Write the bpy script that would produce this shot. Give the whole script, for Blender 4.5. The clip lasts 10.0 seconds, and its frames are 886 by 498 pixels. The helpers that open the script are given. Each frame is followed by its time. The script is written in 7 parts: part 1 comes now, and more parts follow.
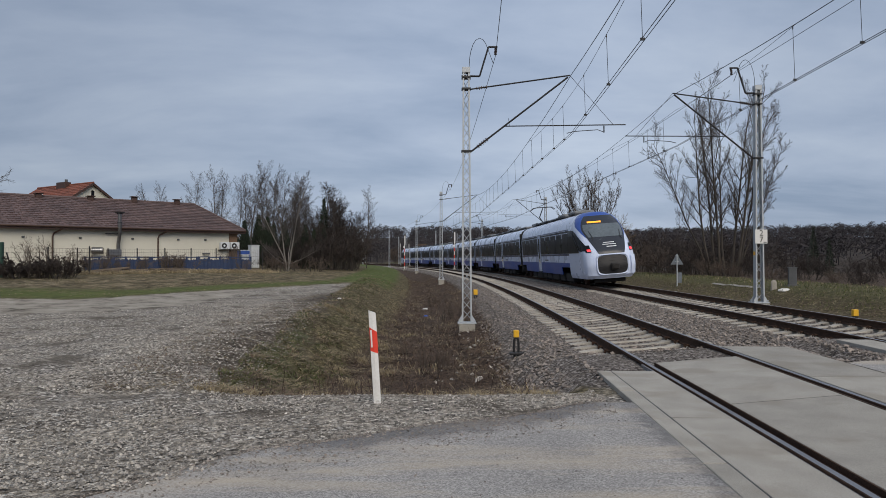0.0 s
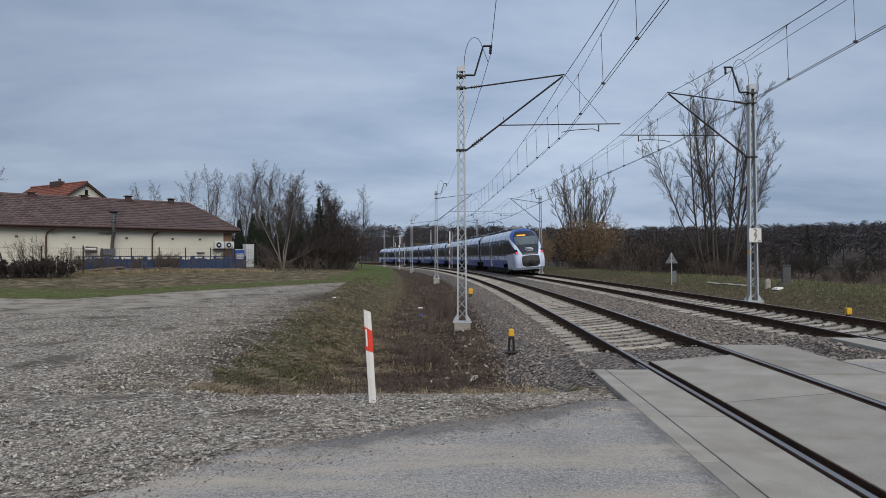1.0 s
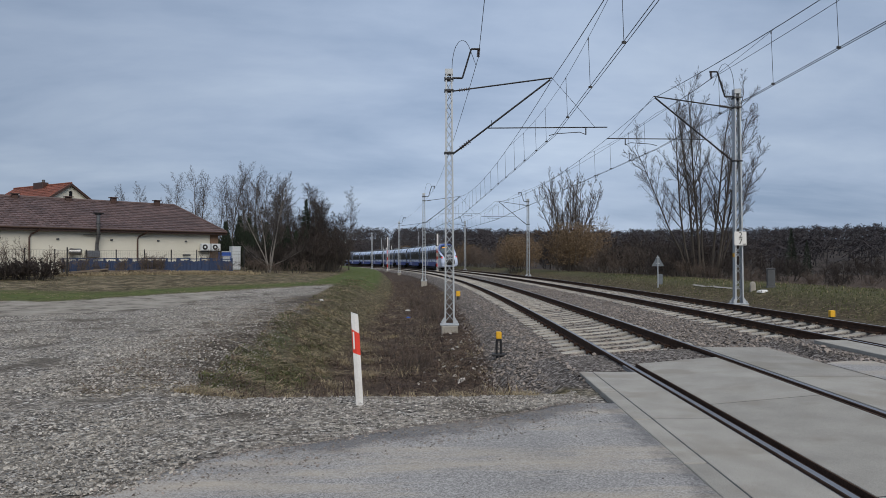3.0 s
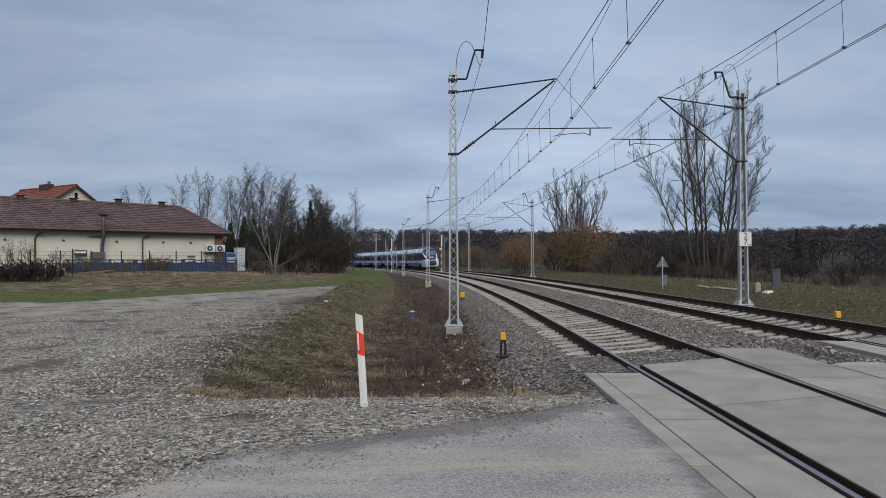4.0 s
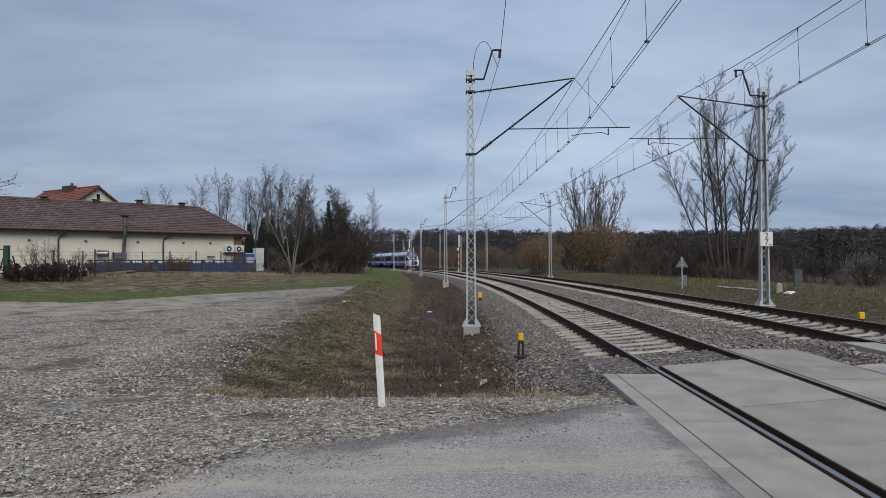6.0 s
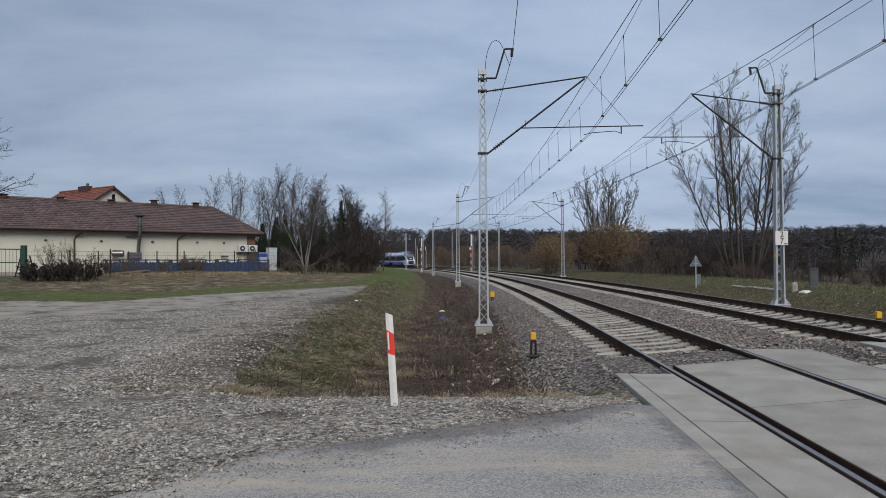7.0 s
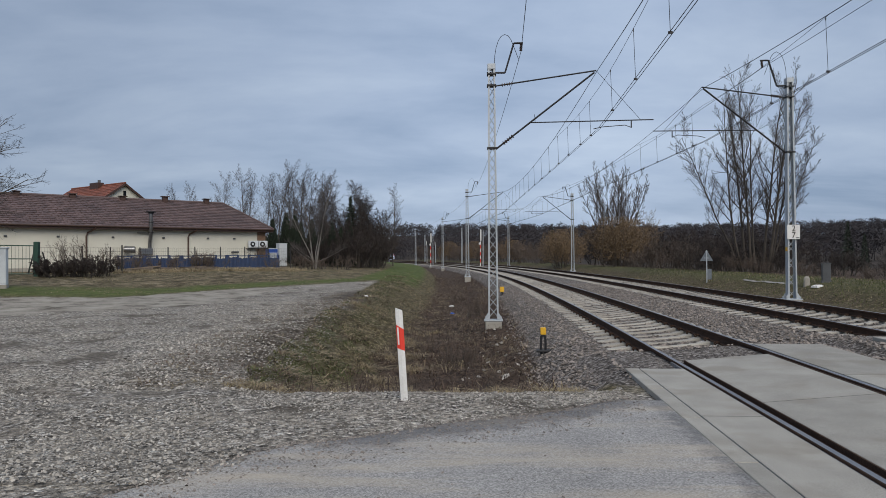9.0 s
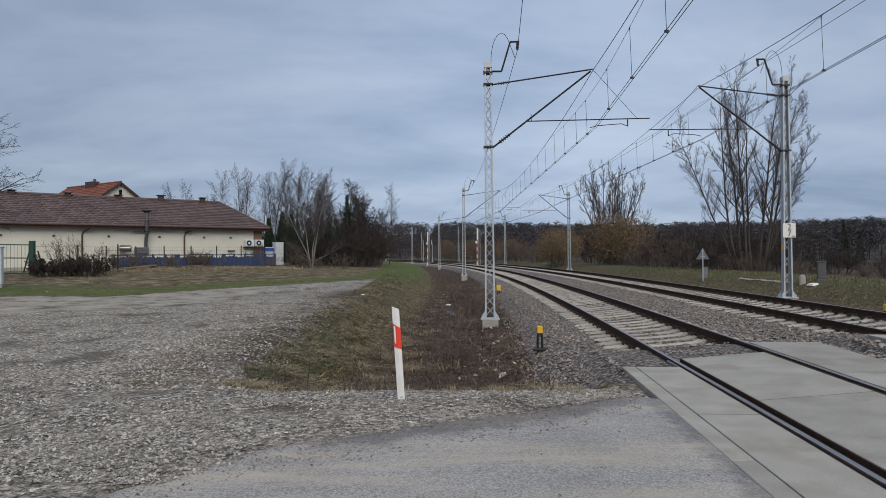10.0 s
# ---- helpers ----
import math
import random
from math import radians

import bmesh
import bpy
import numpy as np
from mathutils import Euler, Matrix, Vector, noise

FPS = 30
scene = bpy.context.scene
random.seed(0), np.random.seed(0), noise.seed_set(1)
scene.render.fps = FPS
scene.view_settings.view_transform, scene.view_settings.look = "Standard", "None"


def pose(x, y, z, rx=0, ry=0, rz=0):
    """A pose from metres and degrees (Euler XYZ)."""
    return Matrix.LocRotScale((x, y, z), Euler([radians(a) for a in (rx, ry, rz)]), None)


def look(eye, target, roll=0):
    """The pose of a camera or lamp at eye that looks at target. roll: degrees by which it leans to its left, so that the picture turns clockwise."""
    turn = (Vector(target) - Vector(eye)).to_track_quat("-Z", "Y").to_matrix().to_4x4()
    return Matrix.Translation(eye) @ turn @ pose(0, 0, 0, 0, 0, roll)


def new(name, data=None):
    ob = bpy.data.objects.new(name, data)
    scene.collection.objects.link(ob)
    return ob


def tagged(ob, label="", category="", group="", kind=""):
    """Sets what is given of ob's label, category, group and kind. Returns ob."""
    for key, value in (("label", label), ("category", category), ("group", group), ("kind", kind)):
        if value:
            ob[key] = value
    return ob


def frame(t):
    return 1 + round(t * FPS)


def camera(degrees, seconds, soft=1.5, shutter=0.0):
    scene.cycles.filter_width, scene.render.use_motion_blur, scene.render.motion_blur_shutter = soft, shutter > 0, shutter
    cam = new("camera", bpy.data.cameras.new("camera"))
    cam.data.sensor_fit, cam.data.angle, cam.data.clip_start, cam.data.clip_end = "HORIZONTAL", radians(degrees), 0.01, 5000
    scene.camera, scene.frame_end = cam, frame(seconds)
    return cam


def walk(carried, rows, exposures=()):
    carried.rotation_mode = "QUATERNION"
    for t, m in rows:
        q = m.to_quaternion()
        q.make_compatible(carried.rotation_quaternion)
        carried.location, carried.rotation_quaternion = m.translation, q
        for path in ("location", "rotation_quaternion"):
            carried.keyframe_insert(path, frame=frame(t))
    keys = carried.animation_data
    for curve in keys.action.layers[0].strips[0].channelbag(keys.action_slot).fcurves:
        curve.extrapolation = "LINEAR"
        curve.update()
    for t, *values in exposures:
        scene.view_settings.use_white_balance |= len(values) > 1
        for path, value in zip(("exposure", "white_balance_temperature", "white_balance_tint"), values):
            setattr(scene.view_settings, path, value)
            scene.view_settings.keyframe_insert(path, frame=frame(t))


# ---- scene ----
# ---- camera and its walk ----
cam = camera(65.9, 10.0, soft=0.45)
walk(cam, [
    (0.0, pose(0, 0, 1.613, 90.819, 0.169, -2.188)),
    (0.5, pose(0, 0, 1.613, 90.738, 0.236, -2.569)),
    (1.0, pose(0, 0, 1.613, 90.740, 0.239, -2.598)),
    (1.5, pose(0, 0, 1.613, 90.888, 0.236, -2.618)),
    (2.0, pose(0, 0, 1.613, 90.913, 0.153, -3.378)),
    (2.5, pose(0, 0, 1.613, 90.913, 0.134, -3.690)),
    (4.0, pose(0, 0, 1.613, 91.036, 0.205, -3.285)),
    (4.5, pose(0, 0, 1.613, 91.042, 0.221, -3.028)),
    (5.0, pose(0, 0, 1.613, 91.076, 0.266, -2.715)),
    (5.5, pose(0, 0, 1.613, 91.078, 0.236, -2.306)),
    (7.0, pose(0, 0, 1.613, 91.014, 0.279, -0.790)),
    (7.5, pose(0, 0, 1.613, 90.963, 0.319, -0.361)),
    (8.0, pose(0, 0, 1.613, 90.833, 0.358, -0.116)),
    (8.5, pose(0, 0, 1.613, 90.742, 0.413, 0.067)),
    (9.0, pose(0, 0, 1.613, 90.613, 0.435, 0.005)),
    (9.5, pose(0, 0, 1.613, 90.531, 0.429, -0.038)),
    (10.0, pose(0, 0, 1.613, 90.502, 0.493, -0.277)),
], exposures=[(0.0, -0.16, 6620, 8), (0.6, -0.13, 6500, 7), (2.0, -0.11, 6370, 7), (10.0, -0.10, 6370, 7)])

# ---- world and sun: overcast winter day ----
world = bpy.data.worlds.new("overcast_sky")
scene.world = world
world.use_nodes = True


def overcast(tree):
    n, l = tree.nodes, tree.links
    n.clear()
    out = n.new("ShaderNodeOutputWorld")
    bg = n.new("ShaderNodeBackground")
    sky = n.new("ShaderNodeTexSky")
    sky.sky_type, sky.sun_disc = "NISHITA", False
    sky.sun_elevation, sky.sun_rotation = radians(30), radians(160)
    dim = n.new("ShaderNodeMix")
    dim.data_type, dim.blend_type = "RGBA", "MULTIPLY"
    dim.inputs[0].default_value = 1
    dim.inputs[7].default_value = (0.10, 0.10, 0.10, 1)
    l.new(sky.outputs[0], dim.inputs[6])
    # cloud layer: the direction projected on a flat ceiling, stretched into soft bands
    co = n.new("ShaderNodeTexCoord")
    sep = n.new("ShaderNodeSeparateXYZ")
    l.new(co.outputs["Generated"], sep.inputs[0])
    up = n.new("ShaderNodeMath")
    up.operation = "ADD"
    up.inputs[1].default_value = 0.22
    ab = n.new("ShaderNodeMath")
    ab.operation = "ABSOLUTE"
    l.new(sep.outputs[2], ab.inputs[0])
    l.new(ab.outputs[0], up.inputs[0])
    dx, dy = n.new("ShaderNodeMath"), n.new("ShaderNodeMath")
    for d, k in ((dx, 0), (dy, 1)):
        d.operation = "DIVIDE"
        l.new(sep.outputs[k], d.inputs[0])
        l.new(up.outputs[0], d.inputs[1])
    com = n.new("ShaderNodeCombineXYZ")
    l.new(dx.outputs[0], com.inputs[0])
    l.new(dy.outputs[0], com.inputs[1])
    mp = n.new("ShaderNodeMapping")
    mp.inputs["Rotation"].default_value = (0, 0, radians(-14))
    mp.inputs["Scale"].default_value = (0.80, 1.30, 1)
    l.new(com.outputs[0], mp.inputs[0])
    big = n.new("ShaderNodeTexNoise")
    big.inputs["Scale"].default_value, big.inputs["Detail"].default_value = 1.05, 9
    big.inputs["Roughness"].default_value = 0.56
    big.inputs["Distortion"].default_value = 0.22
    l.new(mp.outputs[0], big.inputs["Vector"])
    ramp = n.new("ShaderNodeValToRGB")
    e = ramp.color_ramp.elements
    e[0].position, e[0].color = 0.30, (0.275, 0.355, 0.510, 1)
    e[1].position, e[1].color = 0.72, (0.540, 0.620, 0.765, 1)
    mid = e.new(0.50)
    mid.color = (0.405, 0.485, 0.645, 1)
    l.new(big.outputs[0], ramp.inputs[0])
    mix = n.new("ShaderNodeMix")
    mix.data_type = "RGBA"
    mix.inputs[0].default_value = 0.93
    l.new(dim.outputs[2], mix.inputs[6])
    # cloud brightness ramp from left to right, set to fit the camera's view
    side = n.new("ShaderNodeValToRGB")
    se = side.color_ramp.elements
    se[0].position, se[0].color = 0.0, (0.80, 0.80, 0.80, 1)
    se[1].position, se[1].color = 1.0, (1.0, 1.0, 1.0, 1)
    for at, v in ((0.27, 0.87), (0.50, 1.10), (0.62, 1.13), (0.74, 1.02)):
        se.new(at).color = (v, v, v, 1)
    across = n.new("ShaderNodeMapRange")
    across.inputs[1].default_value, across.inputs[2].default_value = -1, 1
    l.new(sep.outputs[0], across.inputs[0])
    l.new(across.outputs[0], side.inputs[0])
    hs = n.new("ShaderNodeMix")
    hs.data_type, hs.blend_type = "RGBA", "MULTIPLY"
    hs.inputs[0].default_value = 1
    l.new(ramp.outputs[0], hs.inputs[6])
    l.new(side.outputs[0], hs.inputs[7])
    l.new(hs.outputs[2], mix.inputs[7])
    l.new(mix.outputs[2], bg.inputs[0])
    bg.inputs[1].default_value = 1.0
    l.new(bg.outputs[0], out.inputs[0])


overcast(world.node_tree)
sun = new("sun", bpy.data.lights.new("sun", "SUN"))
sun.data.energy, sun.data.angle, sun.data.color = 2.6, radians(45), (1.0, 0.89, 0.76)
sun.matrix_world = look((20, -60, 70), (0, 20, 0))


# ---- materials ----
def rgba(c):
    return (*c, 1)


def mat(name, c0, c1=None, scale=6.0, fine=60.0, rough=0.8, metal=0.0, bump=0.3, depth=0.01, island=0.0, rand=0.0, rust=None, rust_at=0.6, spec=0.5):
    """A node material: two colours mixed by noise at two scales, relief, some change from piece to piece, stains."""
    m = bpy.data.materials.new(name)
    m.use_nodes = True
    n, l = m.node_tree.nodes, m.node_tree.links
    b = n["Principled BSDF"]
    c1 = c1 or tuple(v * 0.75 for v in c0)
    co = n.new("ShaderNodeTexCoord")
    na, nb = n.new("ShaderNodeTexNoise"), n.new("ShaderNodeTexNoise")
    for t, s in ((na, scale), (nb, fine)):
        t.inputs["Scale"].default_value, t.inputs["Detail"].default_value = s, 5
        l.new(co.outputs["Object"], t.inputs["Vector"])
    add = n.new("ShaderNodeMath")
    add.operation = "MULTIPLY_ADD"
    add.inputs[1].default_value = 0.55
    l.new(nb.outputs[0], add.inputs[0])
    half = n.new("ShaderNodeMath")
    half.operation = "MULTIPLY"
    half.inputs[1].default_value = 0.45
    l.new(na.outputs[0], half.inputs[0])
    l.new(half.outputs[0], add.inputs[2])
    ramp = n.new("ShaderNodeValToRGB")
    ramp.color_ramp.elements[0].position, ramp.color_ramp.elements[1].position = 0.36, 0.64
    ramp.color_ramp.elements[0].color, ramp.color_ramp.elements[1].color = rgba(c1), rgba(c0)
    l.new(add.outputs[0], ramp.inputs[0])
    col = ramp.outputs[0]
    if rust:
        nr = n.new("ShaderNodeTexNoise")
        nr.inputs["Scale"].default_value, nr.inputs["Detail"].default_value = scale * 0.6, 8
        l.new(co.outputs["Object"], nr.inputs["Vector"])
        rr = n.new("ShaderNodeValToRGB")
        rr.color_ramp.elements[0].position, rr.color_ramp.elements[1].position = rust_at, rust_at + 0.12
        l.new(nr.outputs[0], rr.inputs[0])
        mx = n.new("ShaderNodeMix")
        mx.data_type = "RGBA"
        l.new(rr.outputs[0], mx.inputs[0])
        l.new(col, mx.inputs[6])
        mx.inputs[7].default_value = rgba(rust)
        col = mx.outputs[2]
    if island or rand:
        src = n.new("ShaderNodeNewGeometry" if island else "ShaderNodeObjectInfo")
        hs = n.new("ShaderNodeHueSaturation")
        mr = n.new("ShaderNodeMapRange")
        k = island or rand
        mr.inputs[3].default_value, mr.inputs[4].default_value = 1 - k, 1 + k
        l.new(src.outputs["Random Per Island" if island else "Random"], mr.inputs[0])
        l.new(mr.outputs[0], hs.inputs["Value"])
        l.new(col, hs.inputs["Color"])
        col = hs.outputs[0]
    l.new(col, b.inputs["Base Color"])
    rg = n.new("ShaderNodeMapRange")
    rg.inputs[3].default_value, rg.inputs[4].default_value = max(0.03, rough - 0.12), min(1, rough + 0.12)
    l.new(na.outputs[0], rg.inputs[0])
    l.new(rg.outputs[0], b.inputs["Roughness"])
    b.inputs["Metallic"].default_value = metal
    b.inputs["Specular IOR Level"].default_value = spec
    if bump:
        bp = n.new("ShaderNodeBump")
        bp.inputs["Strength"].default_value, bp.inputs["Distance"].default_value = bump, depth
        l.new(nb.outputs[0], bp.inputs["Height"])
        l.new(bp.outputs[0], b.inputs["Normal"])
    return m


def glow(name, c, power):
    m = mat(name, c, rough=0.4, bump=0)
    b = m.node_tree.nodes["Principled BSDF"]
    b.inputs["Emission Color"].default_value = rgba(c)
    b.inputs["Emission Strength"].default_value = power
    return m


STEEL_GALV = mat("galvanised_steel", (0.47, 0.50, 0.53), (0.36, 0.39, 0.42), 3, 40, 0.5, 0.2, 0.1, 0.002)
STEEL_DARK = mat("dark_painted_steel", (0.035, 0.036, 0.04), (0.02, 0.02, 0.022), 5, 60, 0.55, 0.3, 0.1, 0.002)
WIRE = mat("weathered_copper_wire", (0.035, 0.036, 0.04), (0.02, 0.02, 0.024), 5, 60, 0.6, 0.3, 0)
RAIL_SIDE = mat("rusty_rail_steel", (0.088, 0.052, 0.036), (0.036, 0.023, 0.017), 4, 60, 0.9, 0.0, 0.3, 0.004, spec=0.15)
RAIL_TOP = mat("polished_rail_head", (0.36, 0.35, 0.35), (0.24, 0.23, 0.23), 2, 80, 0.42, 0.9, 0.05, 0.001)
CONCRETE = mat("weathered_concrete", (0.385, 0.366, 0.328), (0.255, 0.240, 0.212), 2.2, 90, 0.9, 0, 0.6, 0.010, rand=0.10, rust=(0.270, 0.248, 0.212), rust_at=0.52)
SLEEPER = mat("concrete_sleeper", (0.42, 0.395, 0.35), (0.27, 0.25, 0.218), 3, 50, 0.92, 0, 0.4, 0.006, rand=0.16, rust=(0.20, 0.16, 0.125), rust_at=0.58)
STONE = mat("ballast_stone", (0.30, 0.262, 0.235), (0.145, 0.124, 0.110), 9, 60, 0.9, 0, 0.4, 0.006, island=0.45)
WHITE_PAINT = mat("white_paint", (0.72, 0.72, 0.72), (0.62, 0.61, 0.59), 6, 50, 0.55, 0, 0.1, 0.002, rust=(0.50, 0.47, 0.42), rust_at=0.66)
RED_PAINT = mat("red_reflective_film", (0.72, 0.055, 0.03), (0.62, 0.04, 0.025), 6, 50, 0.45, 0, 0.05, 0.001)
YELLOW = mat("yellow_enamel", (0.75, 0.43, 0.02), (0.62, 0.34, 0.02), 6, 40, 0.5, 0, 0.1, 0.002)
BLACK = mat("black_paint", (0.02, 0.02, 0.022), (0.012, 0.012, 0.014), 6, 40, 0.6, 0, 0.1, 0.002)


# ---- mesh helpers ----
class Shape:
    """Vertices and faces gathered for one mesh."""

    def __init__(self):
        self.v, self.f, self.m, self.slot = [], [], [], 0

    def add(self, verts, faces):
        k = len(self.v)
        self.v += [tuple(p) for p in verts]
        self.f += [tuple(i + k for i in f) for f in faces]
        self.m += [self.slot] * len(faces)
        return self

    def box(self, c, size, rot=None, chamfer=0.0):
        hx, hy, hz = (s / 2 for s in size)
        c = Vector(c)
        if chamfer:
            h, vs, idx = (hx, hy, hz), [], {}
            for sx in (-1, 1):
                for sy in (-1, 1):
                    for sz in (-1, 1):
                        for ax in range(3):
                            p = [(h[k] - (0 if k == ax else min(chamfer, h[k] * 0.8))) * (sx, sy, sz)[k] for k in range(3)]
                            idx[sx, sy, sz, ax] = len(vs)
                            vs.append(p)
            fs = []
            for ax in range(3):
                u, w = (ax + 1) % 3, (ax + 2) % 3
                for s in (-1, 1):
                    q = []
                    for a, b in ((-1, -1), (1, -1), (1, 1), (-1, 1)):
                        k = [0, 0, 0]
                        k[ax], k[u], k[w] = s, a, b
                        q.append(idx[(*k, ax)])
                    fs.append(q if s > 0 else q[::-1])
                    for b in (-1, 1):  # edges along w between faces ax and u
                        k = [0, 0, 0]
                        k[ax], k[u] = s, b
                        lo, hi = list(k), list(k)
                        lo[w], hi[w] = -1, 1
                        q = [idx[(*lo, ax)], idx[(*lo, u)], idx[(*hi, u)], idx[(*hi, ax)]]
                        fs.append(q if s * b > 0 else q[::-1])
            for sx in (-1, 1):
                for sy in (-1, 1):
                    for sz in (-1, 1):
                        q = [idx[sx, sy, sz, a] for a in range(3)]
                        fs.append(q if sx * sy * sz > 0 else q[::-1])
        else:
            vs = [(x, y, z) for x in (-hx, hx) for y in (-hy, hy) for z in (-hz, hz)]
            fs = [(0, 1, 3, 2), (4, 6, 7, 5), (0, 4, 5, 1), (2, 3, 7, 6), (0, 2, 6, 4), (1, 5, 7, 3)]
        r = rot.to_3x3() if rot else None
        return self.add([(r @ Vector(p) if r else Vector(p)) + c for p in vs], fs)

    def tube(self, pts, r, n=6, caps=True):
        """A round bar along points; r: one radius or one for each point."""
        pts = [Vector(p) for p in pts]
        rs = r if isinstance(r, (list, tuple)) else [r] * len(pts)
        vs, fs = [], []
        prev = None
        for i, p in enumerate(pts):
            d = (pts[min(i + 1, len(pts) - 1)] - pts[max(i - 1, 0)])
            d = d.normalized() if d.length > 1e-9 else Vector((0, 0, 1))
            if prev is None:
                a = d.cross(Vector((0, 0, 1)))
                if a.length < 1e-3:
                    a = Vector((1, 0, 0))
            else:
                a = prev - d * prev.dot(d)
            a.normalize()
            prev = a
            b = d.cross(a)
            for k in range(n):
                t = math.tau * k / n
                vs.append(p + (a * math.cos(t) + b * math.sin(t)) * rs[i])
        for i in range(len(pts) - 1):
            for k in range(n):
                j = (k + 1) % n
                fs.append((i * n + k, i * n + j, (i + 1) * n + j, (i + 1) * n + k))
        if caps:
            fs.append(tuple(range(n))[::-1])
            fs.append(tuple((len(pts) - 1) * n + k for k in range(n)))
        return self.add(vs, fs)

    def loft(self, rings, caps=True):
        n = len(rings[0])
        vs = [p for r in rings for p in r]
        fs = []
        for i in range(len(rings) - 1):
            for k in range(n):
                j = (k + 1) % n
                fs.append((i * n + k, i * n + j, (i + 1) * n + j, (i + 1) * n + k))
        if caps:
            fs += [tuple(range(n))[::-1], tuple((len(rings) - 1) * n + k for k in range(n))]
        return self.add(vs, fs)

    def grid(self, rows):
        n = len(rows[0])
        fs = [(i * n + k, i * n + k + 1, (i + 1) * n + k + 1, (i + 1) * n + k) for i in range(len(rows) - 1) for k in range(n - 1)]
        return self.add([p for r in rows for p in r], fs)

    def mesh(self, name, mats, smooth=False):
        me = bpy.data.meshes.new(name)
        me.from_pydata(self.v, [], self.f)
        mats = mats if isinstance(mats, (list, tuple)) else [mats]
        for m in mats:
            me.materials.append(m)
        if len(mats) > 1:
            me.polygons.foreach_set("material_index", self.m)
        if smooth:
            me.polygons.foreach_set("use_smooth", [True] * len(self.f))
            me.set_sharp_from_angle(angle=radians(38))
        me.update()
        return me


def part(name, shape, mats, parent=None, label="", m=None, smooth=False):
    """Links a shape, or a ready mesh, as one mesh object, under a thing or part if one is given."""
    ob = new(name, shape.mesh(name, mats, smooth) if isinstance(shape, Shape) else shape)
    if parent:
        ob.parent = parent
    if m is not None:
        ob.matrix_basis = m
    return tagged(ob, label)


def thing(name, m, label, category, group="", kind=""):
    ob = new(name)
    ob.empty_display_size = 0.2
    ob.matrix_basis = m
    return tagged(ob, label, category, group, kind)


# ---- the curve of the railway: s metres along the near track, o metres to its right ----
RADIUS = 595.24
CENTRE = Vector((-589.527, 51.720))
A0 = math.atan2(-51.720, 592.987)
TRACK_2 = 4.86


def track_angle(s):
    return A0 + s / RADIUS


def on_track(s, o, z=0.0):
    a = track_angle(s)
    return Vector((CENTRE.x + (RADIUS + o) * math.cos(a), CENTRE.y + (RADIUS + o) * math.sin(a), z))


def track_pose(s, o, z=0.0):
    """x to the right of the line, y along it, z up."""
    p = on_track(s, o, z)
    return pose(p.x, p.y, p.z, 0, 0, math.degrees(track_angle(s)))


def to_track(x, y):
    q = Vector((x, y)) - CENTRE
    return (math.atan2(q.y, q.x) - A0) * RADIUS, q.length - RADIUS


def smooth_step(a, b, x):
    t = min(1, max(0, (x - a) / (b - a)))
    return t * t * (3 - 2 * t)


def profile(x, knots):
    """Smooth line through (x, z) knots."""
    if x <= knots[0][0]:
        return knots[0][1]
    for (a, p), (b, q) in zip(knots, knots[1:]):
        if x <= b:
            return p + (q - p) * smooth_step(a, b, x)
    return knots[-1][1]


def rail_level(o):
    """Height of the plane through the rail heads: both tracks lean inwards in the curve."""
    return profile(o, [(-0.75, 0.0), (0.75, 0.11), (4.11, 0.09), (5.61, 0.20)])


def field_level(s, o, x, y):
    d = math.hypot(x, y)
    rise = 0.72 * smooth_step(26, 50, d) + 0.10 * smooth_step(50, 75, d)
    near_line = smooth_step(-7, -22, o)
    return rise * (0.35 + 0.65 * near_line)


def ground_z(s, o, x, y):
    """Height of the ground without its roughness."""
    far = smooth_step(60, 140, s)
    if o < -2:
        ditch = -0.95 + 0.25 * far
        top = -7.75 + 0.95 * smooth_step(40, 80, s) + 1.05 * (1 - smooth_step(8, 15, s))
        fl = field_level(s, o, x, y)
        z = profile(o, [(top - 0.7, fl), (-5.6, ditch), (-4.4, ditch), (-3.15, -0.76), (-1.9, -0.30)])
        z += 0.05 * smooth_step(-5, -2, o)
        z = max(z, ditch - 0.05)
        # the road's own bank closes the ditch
        k = smooth_step(9.7, 8.0, s)
        z = z * (1 - k) + (-0.05) * k
    elif o < 6.9:
        z = rail_level(o) - 0.24
        end = 9.0 if o < -1.7 else 11.9 if o < 2.2 else 10.4 if o < 2.9 else 13.5
        k = smooth_step(end + 0.7, end, s)
        z = z * (1 - k) + (rail_level(o) - 0.075) * k
    else:
        z = profile(o, [(6.8, -0.02), (7.9, -0.30), (8.8, -0.28), (11.4, 0.34), (14, 0.36), (22, 0.1), (60, -1.0)])
        z = z * smooth_step(5, 12, s) + 0.05 * (1 - smooth_step(5, 12, s))
    if o > 0:
        # wooded ridge far off, with a long even skyline
        d = math.hypot(x, y)
        z += (17.0 - 3.0 * smooth_step(60, 180, o)) * smooth_step(170, 470, d) * smooth_step(8, 90, o)
    else:
        d = math.hypot(x, y)
        z += 17.0 * smooth_step(260, 480, d)
    return z

